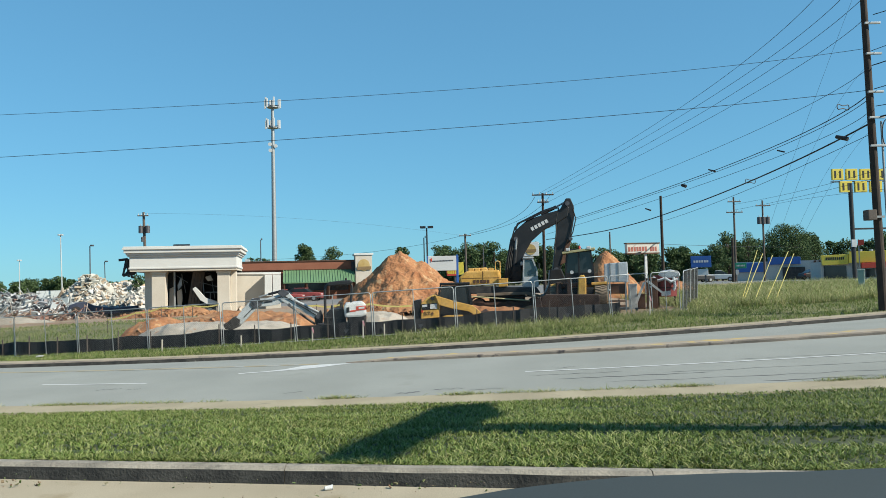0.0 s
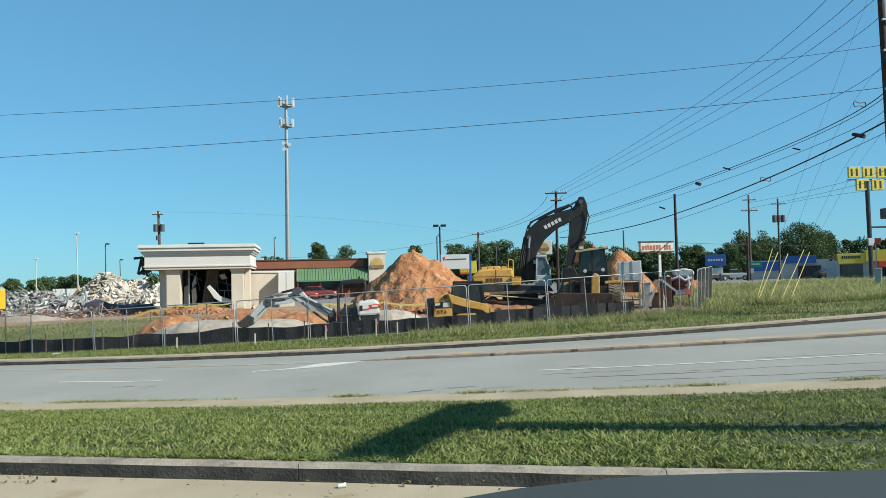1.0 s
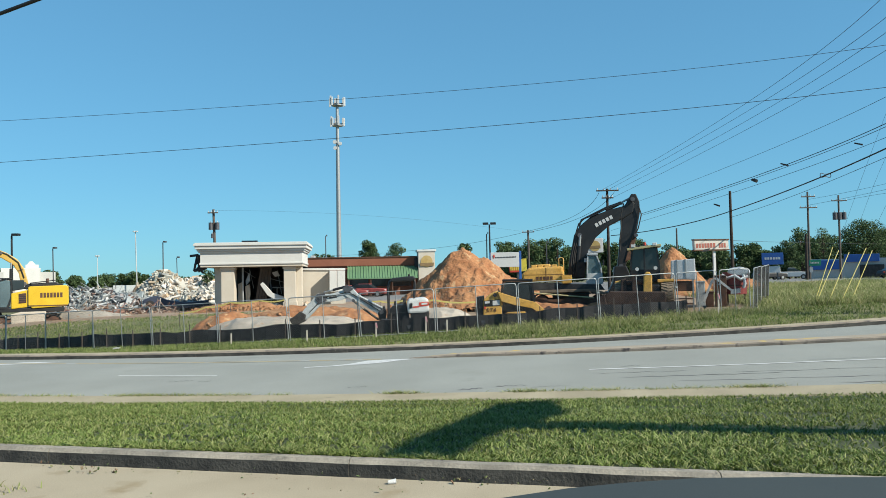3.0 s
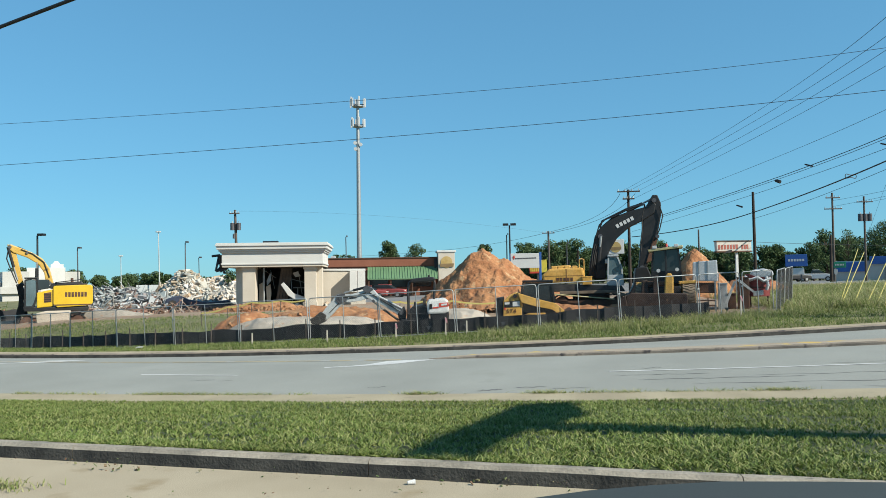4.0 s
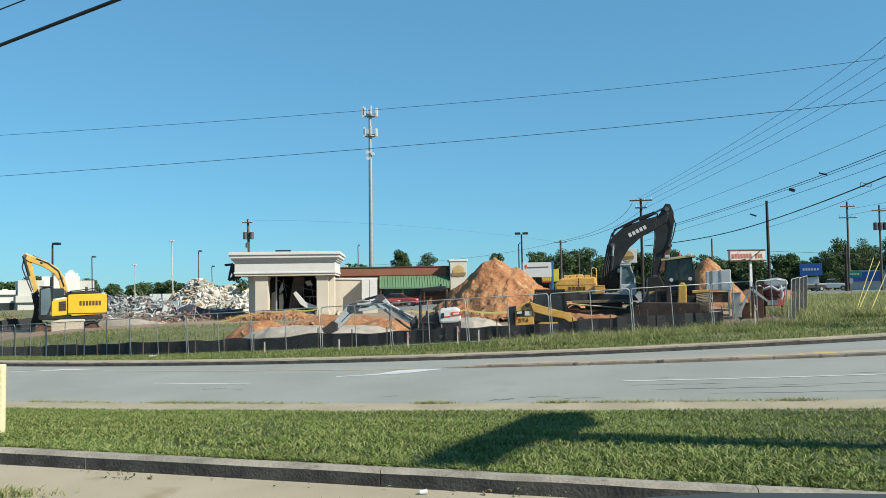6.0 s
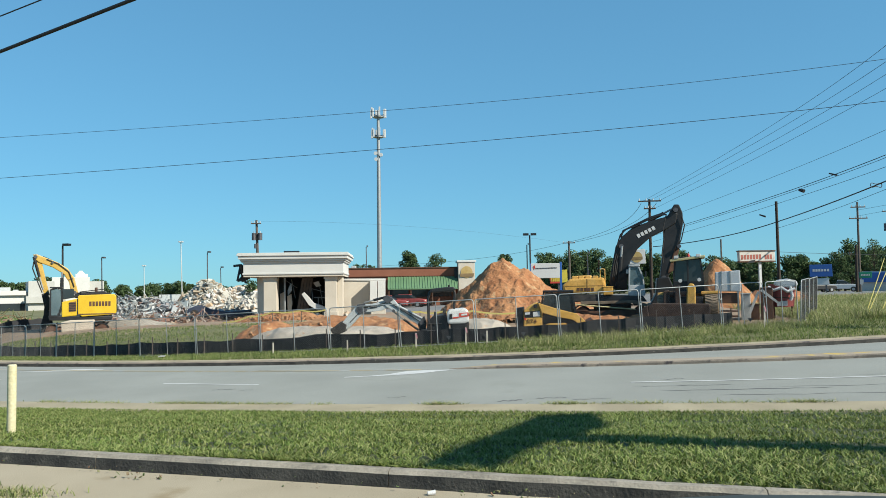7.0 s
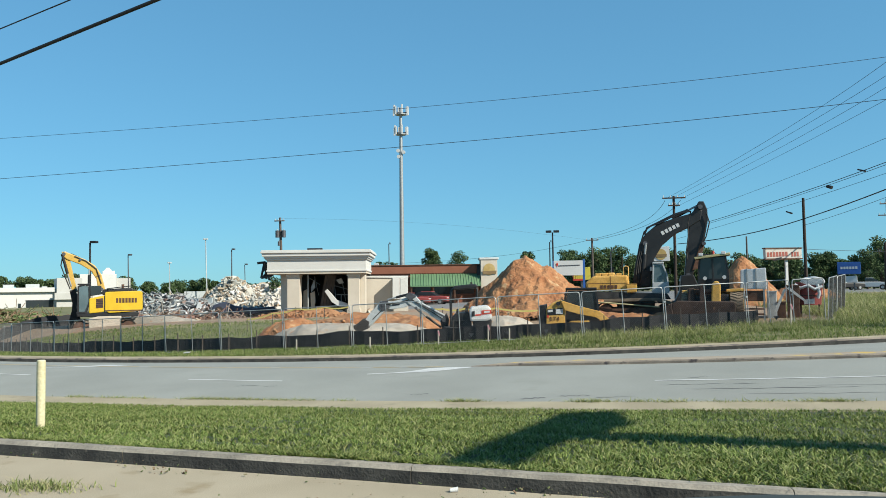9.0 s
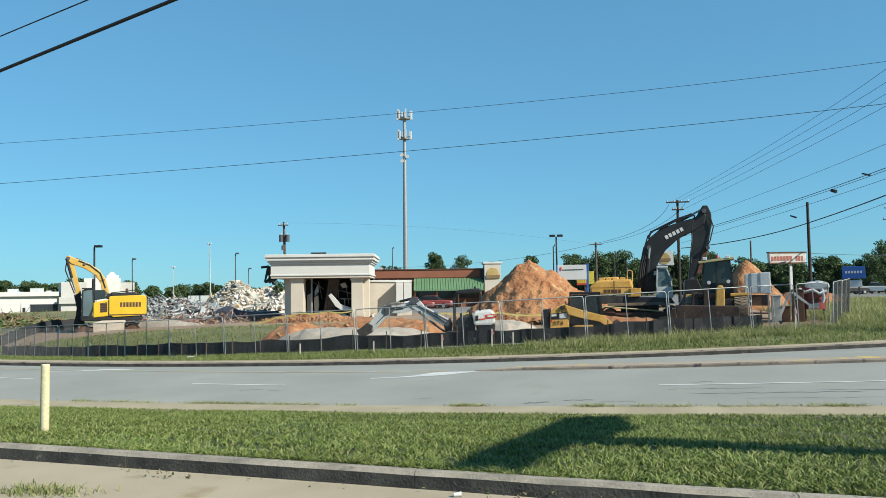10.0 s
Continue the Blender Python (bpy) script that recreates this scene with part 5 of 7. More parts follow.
M["sign_cream"] = material("sign_cream", (0.7, 0.64, 0.56), (0.76, 0.7, 0.62), 0.5, scale=0.6, bump=0)
wrapped_pallet()
red_tank()
stacked_items()
inn_sign()


# ---- temporary fence ----
def chainlink(w, h):
    """Woven wire as a lattice of thin prisms."""
    verts, faces = [], []
    r, step = 0.0009, 0.085
    for s in (1, -1):
        k = -h
        while k < w:
            a0, a1 = max(0.0, -k), min(h, w - k)
            if a1 > a0:
                x0, x1 = (k + a0, k + a1) if s > 0 else (w - k - a0, w - k - a1)
                b = len(verts)
                for x, z in ((x0, a0), (x1, a1)):
                    verts += [(x - r * 1.4, 0.002 * s, z), (x + r * 1.4, 0.002 * s, z), (x, -0.006 + 0.002 * s, z)]
                faces += [(b, b + 1, b + 4, b + 3), (b + 1, b + 2, b + 5, b + 4), (b + 2, b, b + 3, b + 5)]
            k += step
    me = bpy.data.meshes.new("wire_mesh")
    me.from_pydata(verts, [], faces)
    me.materials.append(M["wire_steel"])
    return me


FENCE_H = 1.83
JOINTS = [-37.2, -34.4, -31.5, -28.6, -25.6, -22.5, -19.3, -15.9, -12.5, -9.2, -6.1, -2.9, 0.5, 3.8, 7.1, 8.95, 10.35]
fence_rnd = random.Random(4)


def fence_panel(xa, ya, xb, yb, za, zb, lean):
    w = math.hypot(xb - xa, yb - ya)
    m = pose(xa, ya, za, lean, -math.degrees(math.atan2(zb - za, w)) , math.degrees(math.atan2(yb - ya, xb - xa)))
    v = thing("fence_panel", m, "temporary chain-link fence panel in a galvanised tube frame", "fence", "panels of the site fence")
    r = 0.021
    tube("frame", [(0.04, 0, -0.12), (0.04, 0, FENCE_H - 0.1), (0.07, 0, FENCE_H - 0.02), (0.14, 0, FENCE_H), (w - 0.14, 0, FENCE_H), (w - 0.07, 0, FENCE_H - 0.02), (w - 0.04, 0, FENCE_H - 0.1), (w - 0.04, 0, -0.12)], r, M["steel"], v, "bent galvanised tube frame")
    part("mid_post", rod((w / 2, 0, -0.05), (w / 2, 0, FENCE_H), r * 0.9, n=8), M["steel"], v)
    part("bottom_rail", rod((0.04, 0, 0.06), (w - 0.04, 0, 0.06), r * 0.9, n=8), M["steel"], v)
    ob = new("wire_mesh", chainlink(w - 0.1, FENCE_H - 0.1))
    ob.parent, ob.location = v, (0.05, 0.0, 0.07)
    part("clamp", box((-0.03, -0.03, 1.2), (0.06, 0.03, 1.26), 0.01), M["steel"], v)
    return v


for a, b in zip(JOINTS, JOINTS[1:]):
    fence_panel(a, fence_y(a), b, fence_y(b), ground_z(a, fence_y(a)) - 0.02, ground_z(b, fence_y(b)) - 0.02, fence_rnd.uniform(-2, 2))
for a, b in (((10.4, fence_y(10.35)), (11.5, 36.5)), ((11.52, 36.55), (12.75, 39.3))):
    fence_panel(*a, *b, ground_z(*a) - 0.03, ground_z(*b) + 0.0, 3.0)


def silt_fence(xs, off, h, name_label):
    verts, faces = [], []
    for k, x in enumerate(xs):
        y = fence_y(x) + off + 0.05 * math.sin(k * 1.7)
        z = ground_z(x, y)
        top = h * (0.9 + 0.14 * noise.noise(Vector((x * 0.45, off, 2)))) - 0.05 * abs(math.sin(x * 1.6))
        for yy, zz in ((0, -0.15), (0.0, top), (0.015, top), (0.015, -0.15)):
            verts.append((x, y + yy, z + zz))
    for k in range(len(xs) - 1):
        for j in range(3):
            faces.append((4 * k + j, 4 * k + j + 1, 4 * k + 5 + j, 4 * k + 4 + j))
    cloth = raw("silt_fence", verts, faces, M["silt"])
    tagged(cloth, name_label, "silt fence")
    k, x = 0, xs[0] + 0.6
    while x < xs[-1]:
        y = fence_y(x) + off
        z = ground_z(x, y)
        part("stake", box((x - 0.02, y - 0.05, z - 0.2), (x + 0.02, y - 0.01, z + h + (0.08 if k % 3 else 0.2))), M["pole_grey"], cloth)
        bm = bmesh.new()
        bm.faces.new([bm.verts.new((x + 0.75 + dx, y - 0.07, z + 0.22 + dz)) for dx, dz in ((-0.11, 0.17), (0, 0), (0.11, 0.17))])
        part("printed_mark", bm, M["steel_dark"], cloth)
        x += 1.55
        k += 1


silt_fence([-38 + 0.4 * k for k in range(115)], 0.45, 0.72, "sagging black silt fabric behind the chain-link fence")


def back_silt():
    verts, faces = [], []
    for k in range(60):
        s = k / 59
        x, y = -45.5 + 4.7 * s, 48.5 + 10.5 * s + 0.5 * math.sin(9 * s)
        z = ground_z(x, y)
        t = 0.85 + 0.1 * noise.noise(Vector((k * 0.3, 0, 0)))
        verts += [(x, y, z - 0.2), (x, y, z + t), (x, y + 0.02, z + t), (x, y + 0.02, z - 0.2)]
    for k in range(59):
        for j in range(3):
            faces.append((4 * k + j, 4 * k + j + 1, 4 * k + 5 + j, 4 * k + 4 + j))
    tagged(raw("silt_fence", verts, faces, M["silt"]), "second line of black silt fabric on the slope", "silt fence")


back_silt()


def survey_stake(x, y, h, ribbon):
    z = ground_z(x, y)
    v = thing("survey_stake", pose(x, y, z), "wooden survey stake with pink ribbon" if ribbon else "plain wooden survey stake in the verge", "stake")
    part("stake", box((-0.025, -0.02, -0.2), (0.025, 0.02, h), 0.004), M["stucco"], v)
    if ribbon:
        part("ribbon", plate([(-0.03, h - 0.04), (0.03, h - 0.02), (0.08, h - 0.2), (0.04, h - 0.24), (0.0, h - 0.12)], -0.035, -0.025), M["pink"], v, "pink marking ribbon")


M["pink"] = material("pink_tape", (0.75, 0.3, 0.35), (0.8, 0.4, 0.42), 0.6, bump=0)
for px, py, h, rb in ((-5.35, 31.5, 0.62, True), (-3.3, 31.5, 0.75, True), (-2.45, 31.6, 0.55, False), (-11.6, 32.0, 0.5, False), (-8.2, 31.4, 0.5, False), (8.7, 33.0, 0.9, True)):
    survey_stake(px, py, h, rb)


def warning_tape(points, label):
    """A slack band of yellow tape from stake to stake."""
    verts, faces = [], []
    for k, (a, b) in enumerate(zip(points, points[1:])):
        for j in range(9):
            s = j / 8
            p = Vector(a).lerp(Vector(b), s) - Vector((0, 0, 0.35 * s * (1 - s)))
            verts += [(p.x, p.y, p.z - 0.04), (p.x, p.y + 0.01, p.z + 0.04)]
    faces = [(2 * k, 2 * k + 2, 2 * k + 3, 2 * k + 1) for k in range(len(verts) // 2 - 1)]
    tape = tagged(raw("warning_tape", verts, faces, M["tape"]), label, "tape")
    for x, y, z in points:
        part("tape_stake", rod((x, y + 0.03, ground_z(x, y) - 0.3), (x, y + 0.03, z + 0.1), 0.02, n=6), M["pole_grey"], tape)


M["tape"] = material("yellow_tape", (0.62, 0.52, 0.12), (0.7, 0.6, 0.2), 0.6, bump=0)
warning_tape([(-19.03, 44.00, 0.08), (-17.44, 44.00, 0.42), (-16.00, 44.00, 0.68), (-14.24, 44.00, 0.76), (-12.81, 44.00, 0.76)], "yellow warning tape strung along the clay bank")
warning_tape([(-7.92, 41.00, 0.85), (-6.73, 41.00, 0.67), (-5.54, 41.00, 0.67), (-3.90, 41.00, 0.69), (-1.68, 41.00, 0.55)], "yellow warning tape strung before the clay heap")


# ---- poles, wires and the tower ----
def utility_pole(base, top, r, mat, label, arms=(), cans=()):
    """A wooden pole with crossarms (height below the top, length) and transformer cans."""
    b, t = Vector(base), Vector(top)
    v = thing("utility_pole", Matrix.Translation(b), label, "utility pole")
    h = t - b
    part("shaft", rod((0, 0, -0.8), h, r * 1.25, r * 0.85, n=14), mat, v)
    for drop, ln in arms:
        c = h * (1 - drop / h.length)
        arm = part("crossarm", box((c.x - ln / 2, c.y - r - 0.12, c.z - 0.06), (c.x + ln / 2, c.y - r, c.z + 0.06), 0.01), mat, v)
        for k in range(4):
            x = c.x - ln / 2 + 0.1 + (ln - 0.2) * k / 3
            part("insulator", rod((x, c.y - r - 0.06, c.z + 0.06), (x, c.y - r - 0.06, c.z + 0.26), 0.05, 0.03, n=8), M["pale_grey"], arm)
    for drop, side, s in cans:
        c = h * (1 - drop / h.length)
        can = part("transformer", rod((c.x + side, c.y - r * 0.5, c.z - s * 0.5), (c.x + side, c.y - r * 0.5, c.z + s * 0.5), s * 0.3, n=14), M["steel_dark"], v, "grey transformer can")
        part("bushing", rod((c.x + side, c.y - r * 0.5, c.z + s * 0.5), (c.x + side, c.y - r * 0.5, c.z + s * 0.75), 0.05, n=8), M["pale_grey"], can)
    return v


pole = utility_pole((16.89, 30.00, 1.06), (16.66, 30.00, 13.73), 0.135, M["pole_wood"], "dark leaning wooden utility pole beside the road", cans=())
part("meter_box", box((-0.6, -0.35, 2.66), (-0.26, 0.05, 3.06), 0.03), M["pole_grey"], pole, "weathered brown box clamped to the pole")
part("box_bracket", box((-0.4, -0.22, 2.75), (0.1, -0.17, 2.83)), M["steel"], pole)
part("conduit", rod((0.28, -0.1, -0.3), (0.2, -0.1, 6.5), 0.04), M["steel"], pole)
tube("cable_loop", [(0.35 + 0.18 * math.cos(a), -0.2, 6.0 + 0.55 * math.sin(a)) for a in [k * 0.42 for k in range(16)]], 0.02, M["wire"], pole)
for z in (10.3, 9.1, 7.6, 6.6, 5.5):
    part("bracket", box((-0.3, -0.22, z), (0.3, -0.14, z + 0.08), 0.01), M["steel"], pole)

utility_pole((9.74, 75.00, 0.44), (9.76, 75.00, 10.17), 0.13, M["pole_wood"], "wooden utility pole with two crossarms", arms=((0.2, 2.1), (0.9, 1.1)))
utility_pole((16.95, 60.00, 0.91), (16.94, 60.00, 8.04), 0.11, M["pole_wood"], "plain dark wooden utility pole")
utility_pole((35.68, 95.00, 0.93), (35.75, 95.00, 11.39), 0.12, M["pole_grey"], "wooden utility pole with two crossarms", arms=((0.6, 1.6), (1.9, 2.0)))
utility_pole((41.26, 100.00, 0.81), (41.33, 100.00, 11.37), 0.12, M["pole_grey"], "wooden utility pole with transformer bank", arms=((0.7, 1.9),), cans=((2.6, -0.5, 0.9), (2.6, 0.05, 0.9), (2.6, 0.6, 0.9)))
utility_pole((-32.44, 85.00, 1.30), (-32.75, 85.00, 10.22), 0.15, M["pole_grey"], "wooden utility pole with transformer bank", arms=((0.4, 1.2),), cans=((1.9, -0.35, 0.8), (1.9, 0.4, 0.8), (3.0, -0.2, 0.5)))
utility_pole((3.22, 110.00, 0.91), (3.17, 110.00, 8.59), 0.15, M["pole_grey"], "distant wooden utility pole", arms=((0.3, 1.7),))
utility_pole((23.66, 110.00, 0.83), (23.67, 110.00, 8.35), 0.12, M["pole_grey"], "distant slim wooden pole")
utility_pole((33.48, 90.00, 0.98), (33.55, 90.00, 6.15), 0.14, M["pole_wood"], "short dark wooden pole")


def lamp_post(base, top, r, mat, head, label):
    b, t = Vector(base), Vector(top)
    v = thing("street_lamp", Matrix.Translation(b), label, "street lamp")
    h = t - b
    part("pole", rod((0, 0, -0.8), h, r, r * 0.75, n=10), mat, v)
    s = head
    for d in ((-1, 1) if s > 0 else (1,)):
        w = abs(s)
        x0, x1 = (0.1 * d, w * d)
        part("lamp_head", box((h.x + min(x0, x1), h.y - 0.25, h.z - 0.02), (h.x + max(x0, x1), h.y + 0.25, h.z + 0.2), 0.04), mat, v)
    part("base_plate", rod((0, 0, -0.05), (0, 0, 0.5), r * 2.2, n=12), M["slab"], v)


lamp_post((-1.60, 80.00, 1.51), (-1.64, 80.00, 7.39), 0.1, M["black"], 0.68, "tall black parking-lot lamp with two heads")
lamp_post((-2.07, 85.00, 1.51), (-2.07, 85.00, 6.70), 0.08, M["black"], -0.2, "slim dark lamp post")
lamp_post((-58.86, 120.00, 1.87), (-59.11, 120.00, 10.43), 0.1, M["pale_grey"], 0.35, "tall pale grey lamp post")
lamp_post((-49.96, 110.00, 1.76), (-50.02, 110.00, 8.08), 0.1, M["steel_dark"], -0.5, "dark lamp post with single head")
lamp_post((-52.15, 120.00, 1.71), (-52.31, 120.00, 6.16), 0.08, M["steel_dark"], -0.45, "dark lamp post with single head")
lamp_post((-23.41, 100.00, 2.33), (-23.48, 100.00, 7.79), 0.08, M["steel_dark"], -0.2, "slim grey lamp post")
lamp_post((5.71, 110.00, 1.25), (5.69, 110.00, 6.77), 0.08, M["steel_dark"], -0.3, "slim grey lamp post")
lamp_post((-70.85, 130.00, 1.58), (-70.94, 130.00, 7.06), 0.08, M["pale_grey"], 0.3, "distant pale lamp post")
lamp_post((-46.56, 70.00, 1.06), (-46.64, 70.00, 6.74), 0.11, M["black"], -0.75, "black lamp post with single head")
lamp_post((-60.64, 100.00, 0.72), (-60.80, 100.00, 7.03), 0.09, M["steel_dark"], -0.5, "dark lamp post with single head")


def cell_tower():
    b, t = Vector((-37.98, 175.00, 2.09)), Vector((-37.97, 175.00, 44.05))
    v = thing("cell_tower", Matrix.Translation(b), "grey steel monopole tower with three tiers of white antennas", "tower")
    h = t - b
    part("mast", rod((0, 0, -1.5), h, 0.62, 0.33, n=20), M["steel"], v, "tapered grey steel mast")
    for drop, r, n, ln in ((0.8, 1.75, 9, 1.9), (5.5, 1.6, 9, 1.8)):
        c = h * (1 - drop / h.length)
        ring = part("platform", rod((c.x, c.y, c.z - 0.9), (c.x, c.y, c.z - 0.7), r * 0.75, n=18), M["steel"], v)
        for k in range(n):
            a = 2 * math.pi * (k + 0.3 * (k % 3)) / n
            x, y = c.x + r * math.cos(a), c.y + r * math.sin(a)
            part("antenna", box((x - 0.17, y - 0.12, c.z - ln * 0.55 + 0.25 * (k % 2)), (x + 0.17, y + 0.12, c.z + ln * 0.5 + 0.3 * (k % 2)), 0.04), M["white"], v, "white panel antenna")
            part("antenna_arm", rod((c.x, c.y, c.z - 0.4), (x, y, c.z - 0.4), 0.06, n=6), M["steel_dark"], v)
    c = h * (1 - 11.0 / h.length)
    for dx, dz in ((-0.6, 0.9), (0.65, 0.5), (-0.5, -0.5)):
        part("dish", rod((c.x + dx, c.y - 0.5, c.z + dz), (c.x + dx, c.y - 0.2, c.z + dz), 0.42, n=16), M["white"], v, "small white dish antenna")


cell_tower()


def wire(a, mid, b, r, label="thin black overhead wire"):
    """An overhead wire from a to b through a middle point, hanging as a parabola."""
    a, mid, b = Vector(a), Vector(mid), Vector(b)
    pts = []
    for k in range(41):
        s = -0.0 + k / 40
        pts.append(a * (2 * (s - 0.5) * (s - 1)) + mid * (4 * s * (1 - s)) + b * (2 * s * (s - 0.5)))
    return tagged(tube("overhead_wire", pts, r, M["wire"]), label, "wire")


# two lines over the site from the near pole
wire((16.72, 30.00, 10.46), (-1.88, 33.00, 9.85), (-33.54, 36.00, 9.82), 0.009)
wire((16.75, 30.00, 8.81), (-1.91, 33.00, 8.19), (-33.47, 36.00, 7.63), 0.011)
# three lines from high on the near pole to the crossarm pole
wire((13.91, 27.00, 12.07), (14.70, 47.00, 12.06), (8.98, 75.00, 9.91), 0.011)
wire((14.89, 27.00, 12.07), (15.79, 46.00, 12.15), (9.64, 75.00, 9.95), 0.011)
wire((15.69, 27.00, 12.05), (16.31, 46.00, 11.87), (10.40, 75.00, 9.88), 0.011)
wire((16.70, 30.00, 11.65), (16.65, 47.00, 11.46), (9.78, 75.00, 9.07), 0.011)
wire((16.73, 30.00, 9.66), (16.64, 47.00, 9.45), (9.91, 75.00, 7.91), 0.011)
bundle = wire((16.75, 30.00, 8.68), (16.23, 46.00, 8.00), (9.99, 75.00, 6.87), 0.02, "bundled black telephone cable")
wire((16.75, 30.00, 8.50), (16.23, 46.00, 7.87), (9.98, 75.00, 6.71), 0.014)
wire((16.76, 30.00, 8.06), (16.72, 45.00, 7.58), (10.02, 75.00, 6.16), 0.012)
heavy = wire((16.77, 30.00, 7.54), (16.67, 42.00, 6.79), (17.02, 60.00, 6.54), 0.035, "heavy black cable between the poles")
wire((17.02, 60.00, 6.54), (13.98, 67.00, 5.86), (10.01, 75.00, 5.67), 0.035, "heavy black cable between the poles")
wire((16.78, 30.00, 7.12), (17.00, 45.00, 6.39), (17.00, 60.00, 6.06), 0.012)
# beyond the pole to the right
wire((17.03, 30.00, 11.79), (17.44, 29.00, 11.74), (18.06, 27.00, 11.65), 0.016)
wire((16.90, 30.00, 10.36), (17.37, 29.00, 10.42), (18.00, 27.00, 10.44), 0.013)
wire((16.89, 30.00, 9.78), (17.35, 29.00, 9.83), (17.97, 27.00, 9.91), 0.02)
wire((16.93, 30.00, 8.85), (17.30, 29.00, 8.87), (17.91, 27.00, 8.87), 0.016)
wire((16.97, 30.00, 8.18), (17.26, 29.00, 8.11), (17.87, 27.00, 8.03), 0.014)
wire((16.99, 30.00, 7.74), (17.24, 29.00, 7.71), (17.85, 27.00, 7.71), 0.03)
# lines over the far right, from the transformer poles towards the road
wire((35.85, 95.00, 10.48), (35.47, 75.00, 9.94), (30.67, 50.00, 9.05), 0.014)
wire((35.83, 95.00, 9.79), (35.45, 75.00, 9.40), (30.64, 50.00, 8.46), 0.014)
wire((41.52, 100.00, 10.56), (38.38, 80.00, 9.60), (36.70, 60.00, 8.32), 0.014)
wire((15.48, 38.00, 2.61), (16.13, 35.00, 7.43), (17.37, 31.00, 14.13), 0.0045, "thin steel guy wire from the pole")
wire((16.12, 38.00, 2.67), (16.89, 35.00, 7.42), (17.15, 31.00, 9.92), 0.0045, "thin steel guy wire from the pole")
wire((16.87, 38.00, 2.82), (17.35, 35.00, 6.17), (17.14, 31.00, 7.79), 0.0045, "thin steel guy wire from the pole")
wire((17.14, 38.00, 2.71), (17.72, 35.00, 5.90), (17.16, 31.00, 7.30), 0.0045, "thin steel guy wire from the pole")
# far lines to the left
wire((-32.62, 85.00, 10.09), (-15.2, 95.00, 9.75), (3.17, 110.00, 8.27), 0.007)
wire((8.98, 75.00, 9.80), (8.11, 95.00, 9.12), (3.17, 110.00, 8.43), 0.02)
wire((10.40, 75.00, 9.77), (8.93, 95.00, 8.96), (3.65, 110.00, 8.34), 0.02)
wire((3.17, 110.00, 8.43), (-13.66, 140.00, 7.52), (-38.86, 170.00, 7.69), 0.02)
wire((17.41, 62.00, 4.40), (29.44, 80.00, 4.79), (50.86, 110.00, 5.54), 0.014)
# two cables over the car park, near the camera
wire((-13.63, 14.00, 6.44), (-9.21, 12.00, 6.54), (-5.56, 10.50, 6.71), 0.011)
wire((-13.60, 14.00, 5.72), (-8.98, 12.00, 5.99), (-4.23, 10.50, 6.58), 0.03, "heavy black cable over the car park")


def splice(line, p, ln, r, tilt):
    v = part("splice_case", rod((-ln / 2, 0, 0), (ln / 2, 0, 0), r, r * 0.8, n=10), M["wire"], line)
    v.matrix_basis = Matrix.Translation(p) @ Matrix.Rotation(tilt, 4, "Z") @ Matrix.Rotation(radians(-20), 4, "Y")


splice(bundle, (15.64, 50.00, 7.61), 0.35, 0.11, 2.2)
splice(heavy, (16.37, 31.50, 7.23), 0.5, 0.09, 2.2)
splice(bundle, (16.10, 46.00, 8.00), 0.5, 0.05, 2.2)
splice(bundle, (16.72, 38.00, 7.78), 0.4, 0.04, 2.2)
splice(bundle, (14.88, 56.00, 6.65), 0.5, 0.06, 2.2)


def coil(line, p, r):
    c = Vector(p)
    pts = [c + Vector((r * 1.6 * math.cos(a), r * 0.6 * math.cos(a), r * 0.55 * math.sin(a) + 0.05 * math.sin(3 * a))) for a in [k * 0.35 for k in range(37)]]
    tube("cable_coil", pts, 0.018, M["wire"], line)


coil(bundle, (16.48, 31.50, 8.49), 0.19)
coil(heavy, (16.76, 42.00, 6.82), 0.2)


